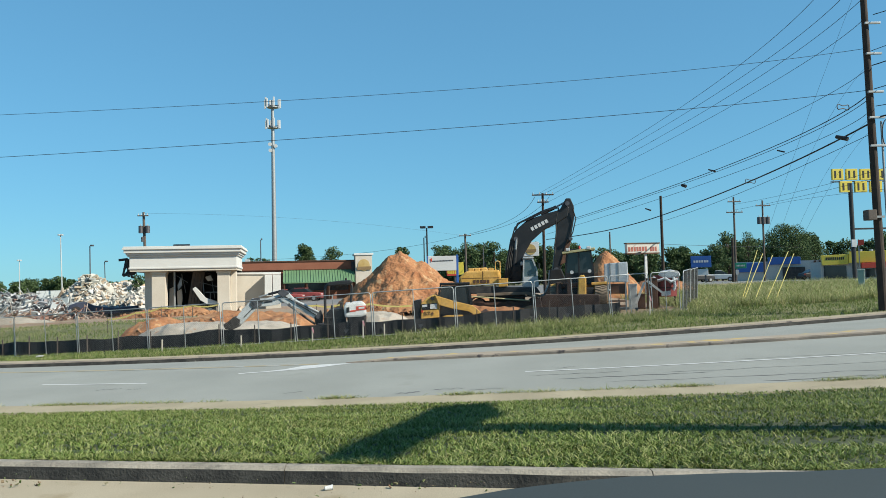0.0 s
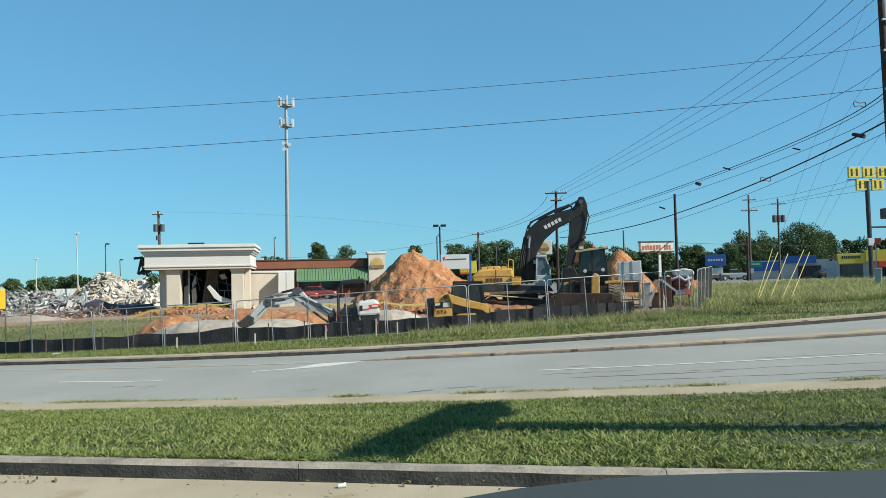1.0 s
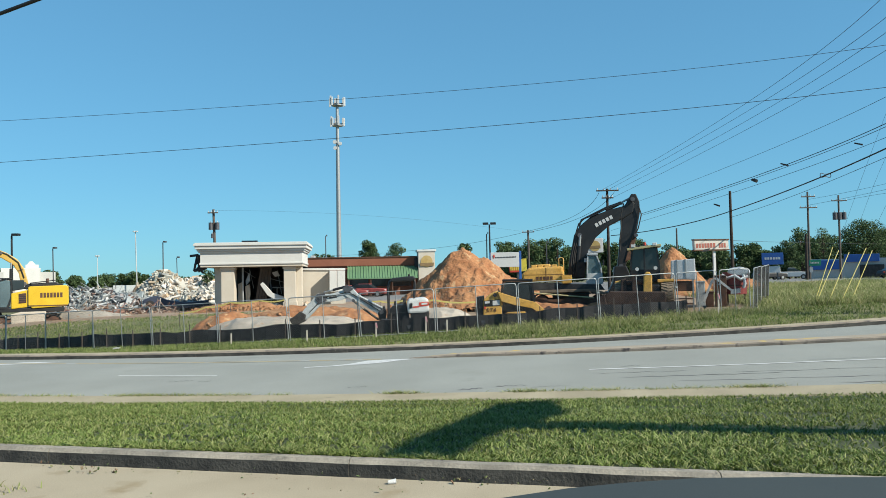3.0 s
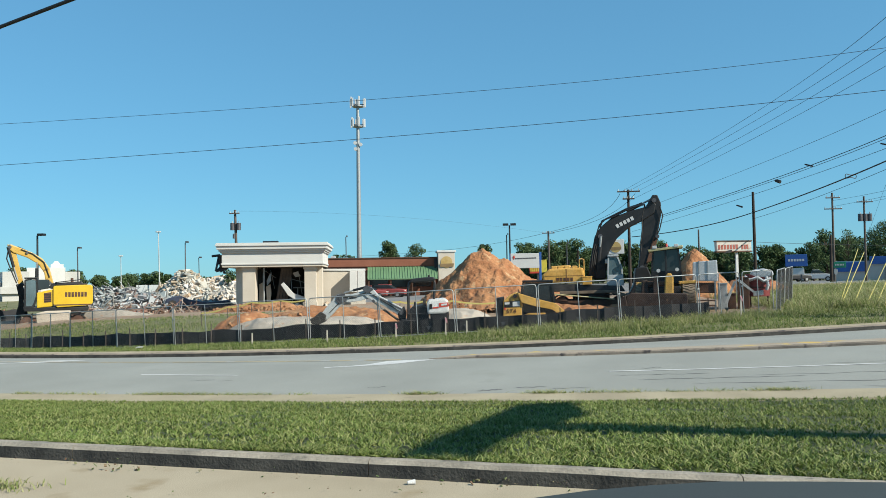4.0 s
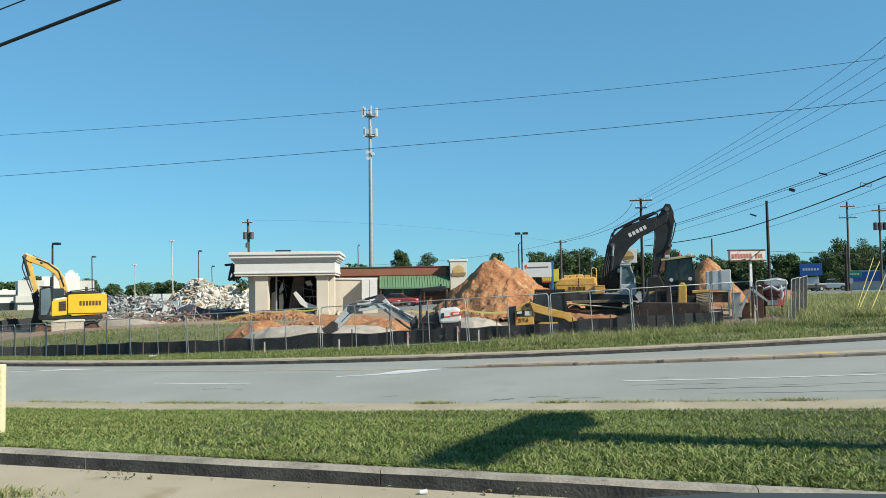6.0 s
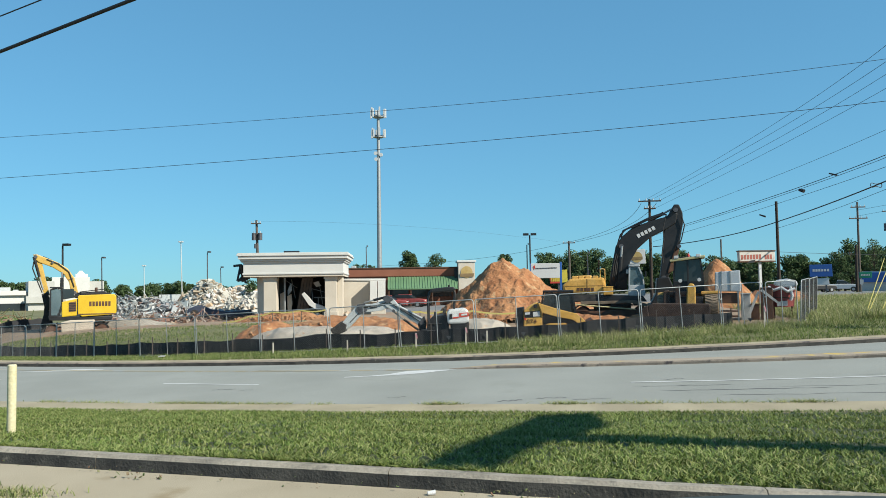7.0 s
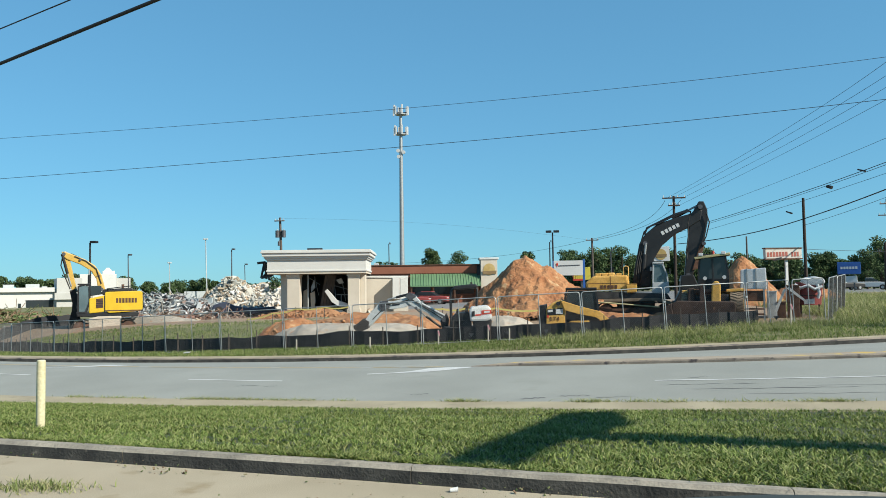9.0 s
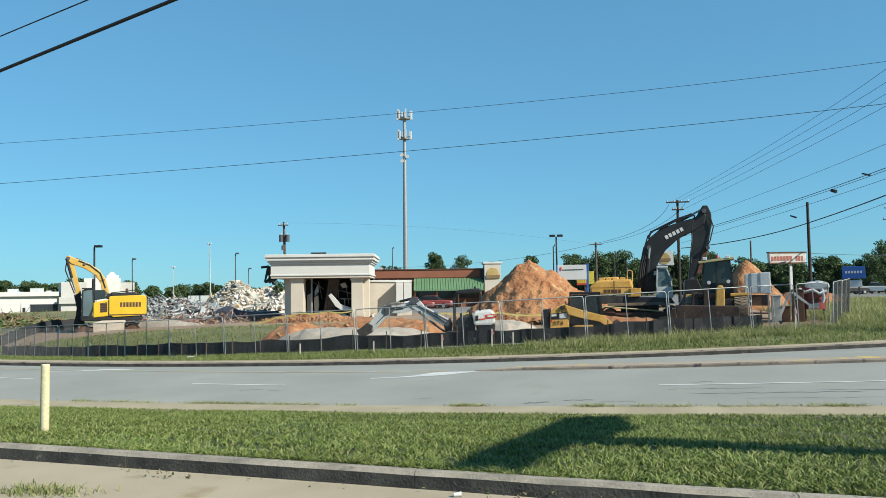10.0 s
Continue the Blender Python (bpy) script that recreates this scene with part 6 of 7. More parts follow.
# ---- trees ----
def tree(x, y, h, w, label, seed, base=0.35, leaves=2160, size=0.29, lobes=18):
    """A tapered trunk with limbs; the crown is many small leaf clumps gathered in lobes, with gaps between."""
    rnd = np.random.default_rng(seed + 500)
    v = thing("tree", pose(x, y, ground_z(x, y)), label, "tree")
    bm = bmesh.new()
    add_rod(bm, (0, 0, -0.5), (0, 0, h * 0.75), w * 0.03 + 0.08, w * 0.012 + 0.03, 8)
    centres, radii = [], []
    for k in range(lobes):
        f = (k + rnd.random()) / lobes
        profile = math.sin(math.pi * (0.16 + 0.76 * f)) ** 0.7
        a, rr = k * 2.4 + rnd.uniform(-0.5, 0.5), w * 0.5 * profile * rnd.uniform(0.25, 0.8)
        p = (rr * math.cos(a), rr * math.sin(a), h * (base + (0.93 - base) * f))
        centres.append(p)
        radii.append(w * rnd.uniform(0.13, 0.24))
        add_rod(bm, (0, 0, max(0.15, base - 0.1 + 0.6 * (1 - base) * f) * h), p, w * 0.01 + 0.03, 0.02, 5)
    part("trunk", bm, M["bark"], v)
    centres, radii = np.array(centres), np.array(radii)
    pick = rnd.integers(0, lobes, leaves)
    d = rnd.normal(size=(leaves, 3))
    d /= np.linalg.norm(d, axis=1)[:, None]
    d[:, 2] *= 0.7
    c = centres[pick] + d * (radii[pick] * rnd.random(leaves) ** 0.4)[:, None]
    c[:, 2] = np.maximum(c[:, 2], rnd.uniform(0.2, 0.8, leaves))
    u = rnd.normal(size=(leaves, 3))
    u /= np.linalg.norm(u, axis=1)[:, None]
    t = np.cross(u, rnd.normal(size=(leaves, 3)))
    t /= np.linalg.norm(t, axis=1)[:, None]
    s = (size * rnd.uniform(0.5, 1.3, leaves))[:, None]
    verts = np.stack([c - u * s * 0.5, c - t * s * 0.32 + u * s * 0.1, c + u * s * 0.5, c + t * s * 0.32], 1).reshape(-1, 3)
    raw("crown", verts.tolist(), [(b, b + 1, b + 2, b + 3) for b in range(0, 4 * leaves, 4)], M["leaf"], v)
    return v


def tree_at(p, top, width, label, seed, **kw):
    """p: the foot, top: height above the eye's level included."""
    tree(p[0], p[1], top[2] - ground_z(p[0], p[1]), width, label, seed, **kw)


tree_at((-26.40, 150.00, 2.44), (-26.50, 150.00, 9.97), 4.6, "tall pine with a dark dense crown", 1, base=0.5, leaves=5200, size=0.34)
tree_at((-21.50, 150.00, 2.32), (-21.37, 150.00, 9.30), 4.6, "tall pine with a loose open crown", 2, base=0.52, leaves=2600, size=0.3, lobes=11)
tree_at((-7.99, 150.00, 2.00), (-8.17, 150.00, 9.21), 3.8, "tall pine behind the clay heap", 3, base=0.5, leaves=3600, size=0.32)
tree_at((62.0, 140.00, 0.99), (62.0, 140.00, 10.7), 9.6, "broad dark oak with a rounded crown", 4, base=0.2, leaves=15000, size=0.27, lobes=34)
tree_at((68.2, 144.00, 0.82), (68.0, 144.00, 9.4), 7.4, "broad dark oak beside a larger one", 5, base=0.15, leaves=9000, size=0.27, lobes=26)
tree_at((55.0, 140.00, 1.12), (55.0, 140.00, 10.0), 4.0, "slender tree with sparse light crown", 6, base=0.35, leaves=1500, size=0.24)
tree_at((49.2, 140.00, 1.19), (49.2, 140.00, 7.8), 5.0, "rounded dark tree beyond the road", 7, base=0.25, leaves=4200, size=0.25)
tree_at((-34.08, 140.00, 3.63), (-34.03, 140.00, 7.49), 3.5, "small tree behind the brick building", 8, base=0.2, leaves=1680, size=0.35)
tree_at((-34.33, 150.00, 3.71), (-33.85, 150.00, 7.52), 3.0, "small tree behind the brick building", 9, base=0.2, leaves=1440, size=0.35)
tree_at((-29.94, 76.00, 1.36), (-30.09, 76.00, 3.35), 2.0, "small green tree beside the canopy", 10, base=0.2, leaves=1200, size=0.20)
tree_rnd = random.Random(12)
FAR_ROWS = [  # from x to x, distance, top height, how many
    (0.0, 32.0, 190.0, 9.8, 21), (-2.0, 14.0, 230.0, 11.5, 9), (33.0, 62.0, 175.0, 7.8, 18), (60.0, 105.0, 165.0, 9.5, 22),
    (-112.0, -88.0, 190.0, 4.2, 12), (-150.0, -104.0, 170.0, 5.4, 22), (-100.0, -72.0, 200.0, 3.4, 14), (-68.0, -52.0, 190.0, 3.2, 8),
]
for xa, xb, y, h, n in FAR_ROWS:
    for k in range(n):
        x = xa + (xb - xa) * (k + tree_rnd.uniform(0.1, 0.9)) / n
        hh = h * tree_rnd.uniform(0.72, 1.12)
        tree(x, y + tree_rnd.uniform(-8, 8), hh, tree_rnd.uniform(5.0, 7.5) * (0.65 + 0.05 * h), "distant dark green tree in the tree line", 100 + k + int(xa), base=0.05, leaves=3000, size=0.46)


# ---- signs and buildings behind the site ----
def panel_sign(v, name, pts, y, mat, label="", d=0.3):
    return part(name, plate(pts, y, y + d, 0.03), M[mat], v, label)


def office_sign():
    v = thing("roadside_sign", pose(-0.03, 70.00, 1.25, 0, 0, 0.0), "white roadside sign board between blue posts", "sign")
    face = panel_sign(v, "sign_board", [(-1.36, 2.88), (1.19, 2.87), (1.21, 1.55), (-1.34, 1.56)], -0.15, "sign_white", "white sign board")
    panel_sign(v, "post", [(1.19, 2.97), (1.39, 2.97), (1.37, -0.29), (1.16, -0.28)], -0.15, "blue", "blue post")
    panel_sign(v, "post", [(-1.46, 2.88), (-1.36, 2.88), (-1.38, -0.22), (-1.48, -0.22)], -0.15, "blue", "blue post")
    bars("lettering", (0.01, 2.44)[0], (0.01, 2.44)[1], 1.9, 0.1, 14, -0.155, M["steel_dark"], face, "grey lettering", 0.02)
    panel_sign(v, "logo_mark", [(-1.16, 2.62), (-1.01, 2.72), (-0.96, 2.51), (-1.07, 2.31)], -0.18, "orange", d=0.03)
    v = thing("roadside_sign", pose(1.37, 85.00, 0.81, 0, 0, -0.9), "yellow and orange shop sign on a pole", "sign")
    panel_sign(v, "sign_board", [(0.20, 3.08), (0.82, 3.13), (0.85, 1.77), (0.23, 1.72)], -0.1, "sign_yellow")
    panel_sign(v, "sign_board", [(-1.06, 2.31), (0.18, 2.34), (0.23, 1.66), (-1.01, 1.63)], -0.1, "orange")
    bars("lettering", (-0.44, 2.05)[0], (-0.44, 2.05)[1], 1.0, 0.4, 5, -0.1, M["sign_yellow"], v, "yellow lettering")
    panel_sign(v, "post", [(-0.21, 1.67), (-0.02, 1.67), (-0.01, -0.31), (-0.19, -0.30)], 0.0, "steel_dark")
    v = thing("roadside_sign", pose(8.84, 80.00, 0.97, 0, 0, -6.3), "pale shop sign with a round golden emblem", "sign")
    face = panel_sign(v, "sign_board", [(-0.62, 4.67), (1.00, 4.74), (1.02, 3.28), (-0.60, 3.27)], -0.2, "sign_white")
    part("emblem", rod(((0.17, 3.95)[0], -0.24, (0.17, 3.95)[1]), ((0.17, 3.95)[0], -0.2, (0.17, 3.95)[1]), 0.55, n=24), M["emblem_gold"], face)
    part("emblem_band", plate([(-0.41, 3.96), (0.75, 3.99), (0.74, 3.70), (-0.42, 3.67)], -0.27, -0.24), M["emblem_brown"], face)
    panel_sign(v, "post", [(0.09, 3.25), (0.27, 3.25), (0.21, -0.58), (0.04, -0.58)], 0.0, "steel_dark")


def restaurant():
    v = thing("restaurant", pose(-17.63, 95.00, 0.95, 0, 0, 10.5), "low brick restaurant with green metal roof", "building")
    part("wall", box(((-8.65, 1.44)[0], 0, -1.0), ((8.29, 1.05)[0], 12, (0.05, 3.31)[1])), M["brick_red"], v, "red brick wall")
    part("parapet", box(((-8.98, 1.45)[0], -0.2, (0.04, 2.76)[1]), ((6.68, 1.09)[0], 12, (0.06, 3.76)[1]), 0.05), M["brick_red"], v, "red brick parapet")
    part("parapet_cap", box(((-8.98, 1.45)[0] - 0.1, -0.3, (0.06, 3.76)[1]), ((6.68, 1.09)[0] + 0.1, 12.1, (0.06, 3.86)[1] + 0.02)), M["rust"], v)
    roof = part("roof", plate([(0, (0.02, 1.17)[1]), (0, (0.02, 1.24)[1]), (1, (0.02, 1.24)[1])], 0, 0.01), M["green_roof"], v, "green ribbed metal awning roof")
    bm = bmesh.new()
    x0, x1, z0, z1 = (-1.87, 1.28)[0], (6.61, 1.09)[0], (0.02, 1.24)[1], (0.04, 2.69)[1]
    q = [bm.verts.new(p) for p in ((x0, -2.6, z0), (x1, -2.6, z0), (x1, -0.22, z1), (x0, -0.22, z1), (x0, -2.6, z0 - 0.12), (x1, -2.6, z0 - 0.12))]
    bm.faces.new(q[:4]), bm.faces.new((q[4], q[5], q[1], q[0]))
    n = 26
    for k in range(n + 1):
        x = x0 + (x1 - x0) * k / n
        part("rib", box((x - 0.03, 0, 0), (x + 0.03, math.hypot(2.38, z1 - z0), 0.07), m=Matrix.Translation((0, -2.6, z0)) @ Matrix.Rotation(math.atan2(z1 - z0, 2.38), 4, "X")), M["green_roof"], roof)
    old = roof.data
    me = bpy.data.meshes.new("roof")
    bm.to_mesh(me)
    bm.free()
    me.materials.append(M["green_roof"])
    roof.data = me
    bpy.data.meshes.remove(old)
    for a in ((-1.67, 1.28)[0], (1.04, 1.22)[0], (3.64, 1.16)[0]):
        w = part("window", box((a, -0.12, (0.00, 0.21)[1]), (a + 2.3, -0.02, (0.02, 1.10)[1])), M["glass"], v, "dark window")
        part("window_frame", box((a - 0.08, -0.15, (0.02, 1.10)[1]), (a + 2.38, 0.0, (0.02, 1.17)[1] + 0.05)), M["rust"], w)
    for a in ((-1.81, 1.28)[0], (0.83, 1.22)[0], (3.43, 1.16)[0], (6.20, 1.10)[0]):
        part("awning_post", box((a, -2.5, -0.9), (a + 0.15, -2.35, z0)), M["rust"], v)
    t = part("sign_tower", box(((6.75, 1.08)[0], -1.5, -1.0), ((8.78, 1.04)[0], 1.0, (7.65, 4.36)[1]), 0.03), M["stucco"], v, "cream sign tower")
    part("tower_cap", box(((6.68, 1.09)[0] - 0.1, -1.6, (7.65, 4.36)[1]), ((8.85, 1.04)[0] + 0.1, 1.1, (7.65, 4.57)[1] + 0.04), 0.05), M["trim_white"], t)
    part("emblem", rod(((7.77, 3.16)[0], -1.56, (7.77, 3.16)[1]), ((7.77, 3.16)[0], -1.5, (7.77, 3.16)[1]), 0.72, n=24), M["emblem_gold"], t, "round golden brown emblem")
    part("emblem_band", plate([(6.93, 2.97), (8.68, 3.00), (8.60, 2.59), (6.99, 2.55)], -1.62, -1.56), M["emblem_brown"], t)
    part("dark_side", box(((6.33, 1.09)[0], -0.6, (7.61, 1.98)[1]), ((6.75, 1.08)[0] - 0.01, 0.2, (7.64, 3.66)[1])), M["black"], v)
    part("roof_unit", box(((-6.55, 1.39)[0], 2, (0.06, 3.79)[1]), ((-6.02, 1.38)[0], 4, (0.06, 4.21)[1]), 0.05), M["pale_grey"], v)


def flat_building():
    v = thing("flat_building", pose(-84.00, 110.00, -1.85, 0, 0, 37.4), "low white flat-roofed commercial building", "building")
    part("wall", box(((-10.92, 2.00)[0], 0, -1.5), ((4.52, 1.67)[0], 14, (-0.46, 4.52)[1]), 0.03), M["trim_white"], v, "white rendered wall")
    part("fascia", box(((-10.92, 2.00)[0], -0.5, (-0.45, 3.99)[1]), ((3.87, 1.68)[0], 0, (-0.47, 4.69)[1]), 0.05), M["trim_white"], v)
    w = part("window", box(((-0.11, 1.77)[0], -0.1, (-0.10, 1.42)[1]), ((3.71, 1.69)[0], 0.1, (-0.12, 2.65)[1])), M["glass"], v, "long dark window band")
    part("window_frame", box(((-0.18, 1.77)[0], -0.14, (-0.12, 2.65)[1]), ((3.79, 1.69)[0], 0.0, (-0.12, 2.74)[1])), M["steel_dark"], w)
    part("door", box(((-1.20, 1.79)[0], -0.1, (-1.18, 0.91)[1]), ((-0.81, 1.78)[0], 0.1, (-1.21, 2.23)[1])), M["glass"], v)
    for a, b, t in (((-3.40, 4.46), (-1.86, 4.44), 0.75), ((-0.23, 4.43), (1.75, 4.40), 0.85), ((2.07, 4.40), (2.87, 4.39), 0.5)):
        part("roof_unit", box((a[0], 3, a[1] - 0.2), (b[0], 5.5, a[1] + t), 0.05), M["pale_grey"], v)
    blk = part("upper_block", box(((4.11, 1.68)[0], -1.0, -1.5), ((7.80, 1.60)[0], 12, (5.11, 6.18)[1]), 0.05), M["pale_stone"], v, "taller pale grey block")
    part("block_shade", box(((4.11, 1.68)[0] - 0.3, -1.5, (5.15, 2.74)[1]), ((7.80, 1.60)[0], -0.9, (5.14, 3.82)[1]), 0.05), M["pale_stone"], blk)
    v = thing("white_building", pose(-80.62, 125.00, -1.45, 0, 0, 32.8), "plain white building with stepped pyramid roof", "building")
    part("wall", box(((-3.79, 1.06)[0], 0, -1.0), ((2.09, 0.94)[0], 10, (-0.07, 6.63)[1]), 0.05), M["trim_white"], v)
    part("roof_step", box(((-0.19, 0.99)[0], 1, (-0.07, 6.63)[1]), ((1.82, 0.95)[0], 8, (-0.08, 7.22)[1]), 0.05), M["trim_white"], v)
    part("roof_step", plate([(0.01, 7.22), (1.38, 7.22), (0.92, 7.82), (0.46, 7.82)], 2, 6, 0.03), M["trim_white"], v)
    part("lower_block", box(((2.09, 0.94)[0] + 0.01, 1, -1.0), ((4.41, 0.90)[0], 9, (2.69, 5.92)[1]), 0.05), M["pale_stone"], v)
    v = thing("trailer", pose(-63.22, 120.00, 0.24, 0, 0, 27.8), "long grey flat-sided trailer in the distance", "trailer")
    part("body", box(((0.31, 1.30)[0], 0, 0.2), ((3.91, 1.20)[0], 2.4, (1.55, 1.70)[1]), 0.05), M["pale_grey"], v)
    part("box_body", box(((-1.91, 1.36)[0], -1, 0.0), ((0.15, 1.30)[0], 1.4, (-0.77, 1.33)[1]), 0.05), M["stucco"], v)
    for a in ((0.77, 0.41)[0], (3.12, 0.34)[0]):
        part("wheel", rod((a, -0.1, 0.2), (a, 0.3, 0.2), 0.5, n=14), M["rubber"], v)


M["pale_stone"] = material("pale_stone", (0.55, 0.54, 0.5), (0.63, 0.62, 0.58), 0.9, scale=0.4, fine=12)


def tile_sign():
    v = thing("pole_structure", pose(43.69, 82.00, 0.44, 0, 0, 2.0) @ Matrix.Diagonal((1.13, 1, 1, 1)), "tall restaurant sign of yellow letter tiles on a black frame", "sign")
    def tile_row(p, q, n, step):
        for k in range(n):
            t = part("letter_tile", box((p[0] + k * step, -0.15, q[1] - 0.12 * k * 0.2), (p[0] + k * step + step * 0.8, 0.15, p[1] - 0.12 * k * 0.2), 0.03), M["sign_yellow"], v, "yellow letter tile")
            cx, cz = p[0] + k * step + step * 0.4, (p[1] + q[1]) / 2 - 0.024 * k
            part("letter_mark", box((cx - 0.34, -0.17, cz - 0.38), (cx - 0.18, -0.15, cz + 0.38)), M["black"], t)
            part("letter_mark", box((cx + 0.14, -0.17, cz - 0.38), (cx + 0.3, -0.15, cz + 0.38)), M["black"], t)
    tile_row((-2.11, 12.33), (-1.13, 11.16), 6, (-0.77, 12.21)[0] - (-2.11, 12.33)[0])
    tile_row((-1.41, 11.00), (-0.44, 9.83), 5, (0.08, 10.88)[0] - (-1.35, 10.99)[0])
    part("frame_beam", box(((-2.21, 11.19)[0], -0.1, (0.45, 10.91)[1]), ((5.80, 10.52)[0], 0.1, (0.46, 11.02)[1]), 0.01), M["black"], v)
    for p, q in (((-0.39, 9.83), (-0.32, 0.01)), ((4.50, 9.46), (4.20, -0.08))):
        part("post", rod((q[0], 0, -0.6), (p[0], 0, (-0.35, 10.79)[1]), 0.2, n=12), M["black"], v, "black steel post")
    part("cross_brace", box(((-0.17, 5.97)[0], -0.06, (-0.18, 5.85)[1]), ((4.45, 5.72)[0], 0.06, (-0.17, 6.03)[1])), M["black"], v)
    part("notice_box", box(((-0.63, 4.02)[0], -0.3, (-0.63, 4.02)[1]), ((-0.17, 4.78)[0], -0.1, (-0.59, 4.80)[1]), 0.03), M["pale_grey"], v)


def diner():
    v = thing("diner", pose(47.03, 92.00, 0.66, 0, 0, -18.0) @ Matrix.Diagonal((1.06, 1, 1, 1)), "low diner with yellow fascia and red awning", "building")
    part("wall", box(((-2.07, 0.72)[0], 0, -1.0), ((9.10, 0.44)[0], 9, (0.70, 2.51)[1])), M["pale_stone"], v)
    f = part("fascia", plate([(-2.09, 3.22), (0.73, 3.31), (0.68, 2.12), (-1.96, 2.06)], -0.5, 0.2, 0.04), M["sign_yellow"], v, "yellow fascia")
    part("fascia", plate([(0.74, 3.58), (9.24, 3.63), (9.19, 2.35), (0.69, 2.25)], -0.6, 0.2, 0.04), M["sign_yellow"], v, "yellow fascia")
    bars("lettering", (-0.66, 2.83)[0], (-0.66, 2.83)[1], 1.9, 0.32, 10, -0.5, M["black"], f, "black lettering")
    part("awning", plate([(1.86, 2.21), (9.19, 2.35), (9.15, 1.59), (1.83, 1.62)], -1.2, -0.6, 0.03), M["orange"], v, "red awning")
    for k in range(4):
        a = (2.41, 1.40)[0] + 1.25 * k
        w = part("window", box((a, -0.08, 0.5), (a + 0.9, 0.0, (2.41, 1.53)[1])), M["glass"], v)
        part("window_frame", box((a - 0.08, -0.12, 0.42), (a + 0.98, -0.02, 0.5)), M["sign_white"], w)
    part("shop_window", box(((-1.77, 0.71)[0], -0.08, 0.1), ((0.50, 0.66)[0], 0.0, (-1.12, 1.97)[1])), M["glass"], v)
    for k in range(3):
        part("roof_vent", rod(((2.50, 3.58)[0] + k * 1.1, 3, (2.50, 3.51)[1] - 0.5), ((2.50, 3.58)[0] + k * 1.1, 3, (2.51, 3.91)[1]), 0.2, n=10), M["steel"], v)
    v = thing("shop_building", pose(57.59, 125.00, 1.17, 0, 0, -24.7), "low blue and white shop building", "building")
    part("wall", box(((-10.21, 0.43)[0], 0, -1.0), ((3.27, 0.10)[0], 10, (-1.55, 2.78)[1])), M["pale_stone"], v)
    part("fascia", box(((-5.02, 0.31)[0], -0.4, (-1.57, 2.23)[1]), ((-0.16, 0.19)[0], 0.0, (-1.52, 3.41)[1]), 0.04), M["blue"], v, "blue fascia")
    part("fascia", box(((-10.21, 0.43)[0], -0.4, (-7.57, 1.11)[1]), ((-5.44, 0.32)[0], 0.0, (-7.51, 2.60)[1]), 0.04), M["blue"], v, "blue fascia")
    for k in range(5):
        a = (0.13, 1.09)[0] + 0.75 * k
        part("dark_bay", box((a + 1.6, -0.3, -0.5), (a + 1.95, 0.0, (0.19, 2.72)[1])), M["rust"], v)
    part("dark_bay", box(((-2.87, 1.17)[0], -0.5, -1.0), ((0.45, 1.08)[0], -0.05, (-1.59, 1.77)[1])), M["dark"], v)


def small_signs():
    v = thing("roadside_sign", pose(29.68, 90.00, 0.74, 0, 0, -18.2), "blue roadside sign over a white reader board", "sign")
    face = panel_sign(v, "sign_board", [(-1.00, 3.37), (1.23, 3.36), (1.25, 2.05), (-0.99, 2.05)], -0.2, "blue", "blue sign board")
    bars("lettering", (0.16, 2.74)[0], (0.16, 2.74)[1], 1.7, 0.26, 6, -0.2, M["sign_white"], face, "pale lettering")
    panel_sign(v, "reader_board", [(-0.68, 1.85), (0.87, 1.87), (0.91, 1.15), (-0.64, 1.13)], -0.1, "sign_white")
    for p in ((-0.40, 0.99), (0.59, 0.96)):
        part("post", box((p[0] - 0.08, -0.05, -0.8), (p[0] + 0.08, 0.1, (0.07, 2.02)[1])), M["steel_dark"], v)
    v = thing("street_sign", pose(26.65, 70.00, 1.13, 0, 0, -20.8), "small green street name sign on a post", "sign")
    face = panel_sign(v, "sign_plate", [(-0.36, 1.74), (0.59, 1.76), (0.57, 1.25), (-0.38, 1.23)], -0.02, "sign_green", d=0.04)
    bars("lettering", (0.10, 1.50)[0], (0.10, 1.50)[1], 0.7, 0.14, 6, -0.021, M["sign_white"], face, "pale lettering")
    panel_sign(v, "route_shield", [(-0.34, 1.13), (-0.05, 1.12), (-0.07, 0.76), (-0.21, 0.61), (-0.35, 0.77)], -0.02, "sign_white", d=0.03)
    part("post", box(((-0.25, 1.02)[0], 0.03, -0.6), ((-0.25, 1.02)[0] + 0.07, 0.09, (-0.22, 1.79)[1])), M["steel"], v)
    v = thing("utility_cabinet", pose(25.75, 48.00, 1.06, 0, 0, -28.2), "pale green utility pedestal in the weeds", "cabinet")
    part("cabinet_body", box((-0.18, -0.15, -0.3), (0.18, 0.15, (0.03, 0.77)[1]), 0.03), M["pale_green"], v)
    part("cap", box((-0.2, -0.17, (0.03, 0.77)[1]), (0.2, 0.17, (0.04, 0.87)[1]), 0.03), M["pale_green"], v)
    v = thing("flag_sign", pose(37.45, 70.00, 0.62, 0, 0, -28.1), "small red sign board on a thin pole", "sign")
    part("post", box((-0.05, -0.05, -0.6), (0.05, 0.05, (0.04, 4.12)[1])), M["steel"], v)
    part("sign_plate", plate([(-0.06, 4.07), (0.44, 4.10), (0.42, 3.59), (-0.08, 3.56)], -0.08, -0.05), M["orange"], v)


M["pale_green"] = material("pale_green_paint", (0.4, 0.5, 0.42), (0.46, 0.55, 0.47), 0.6, scale=2)


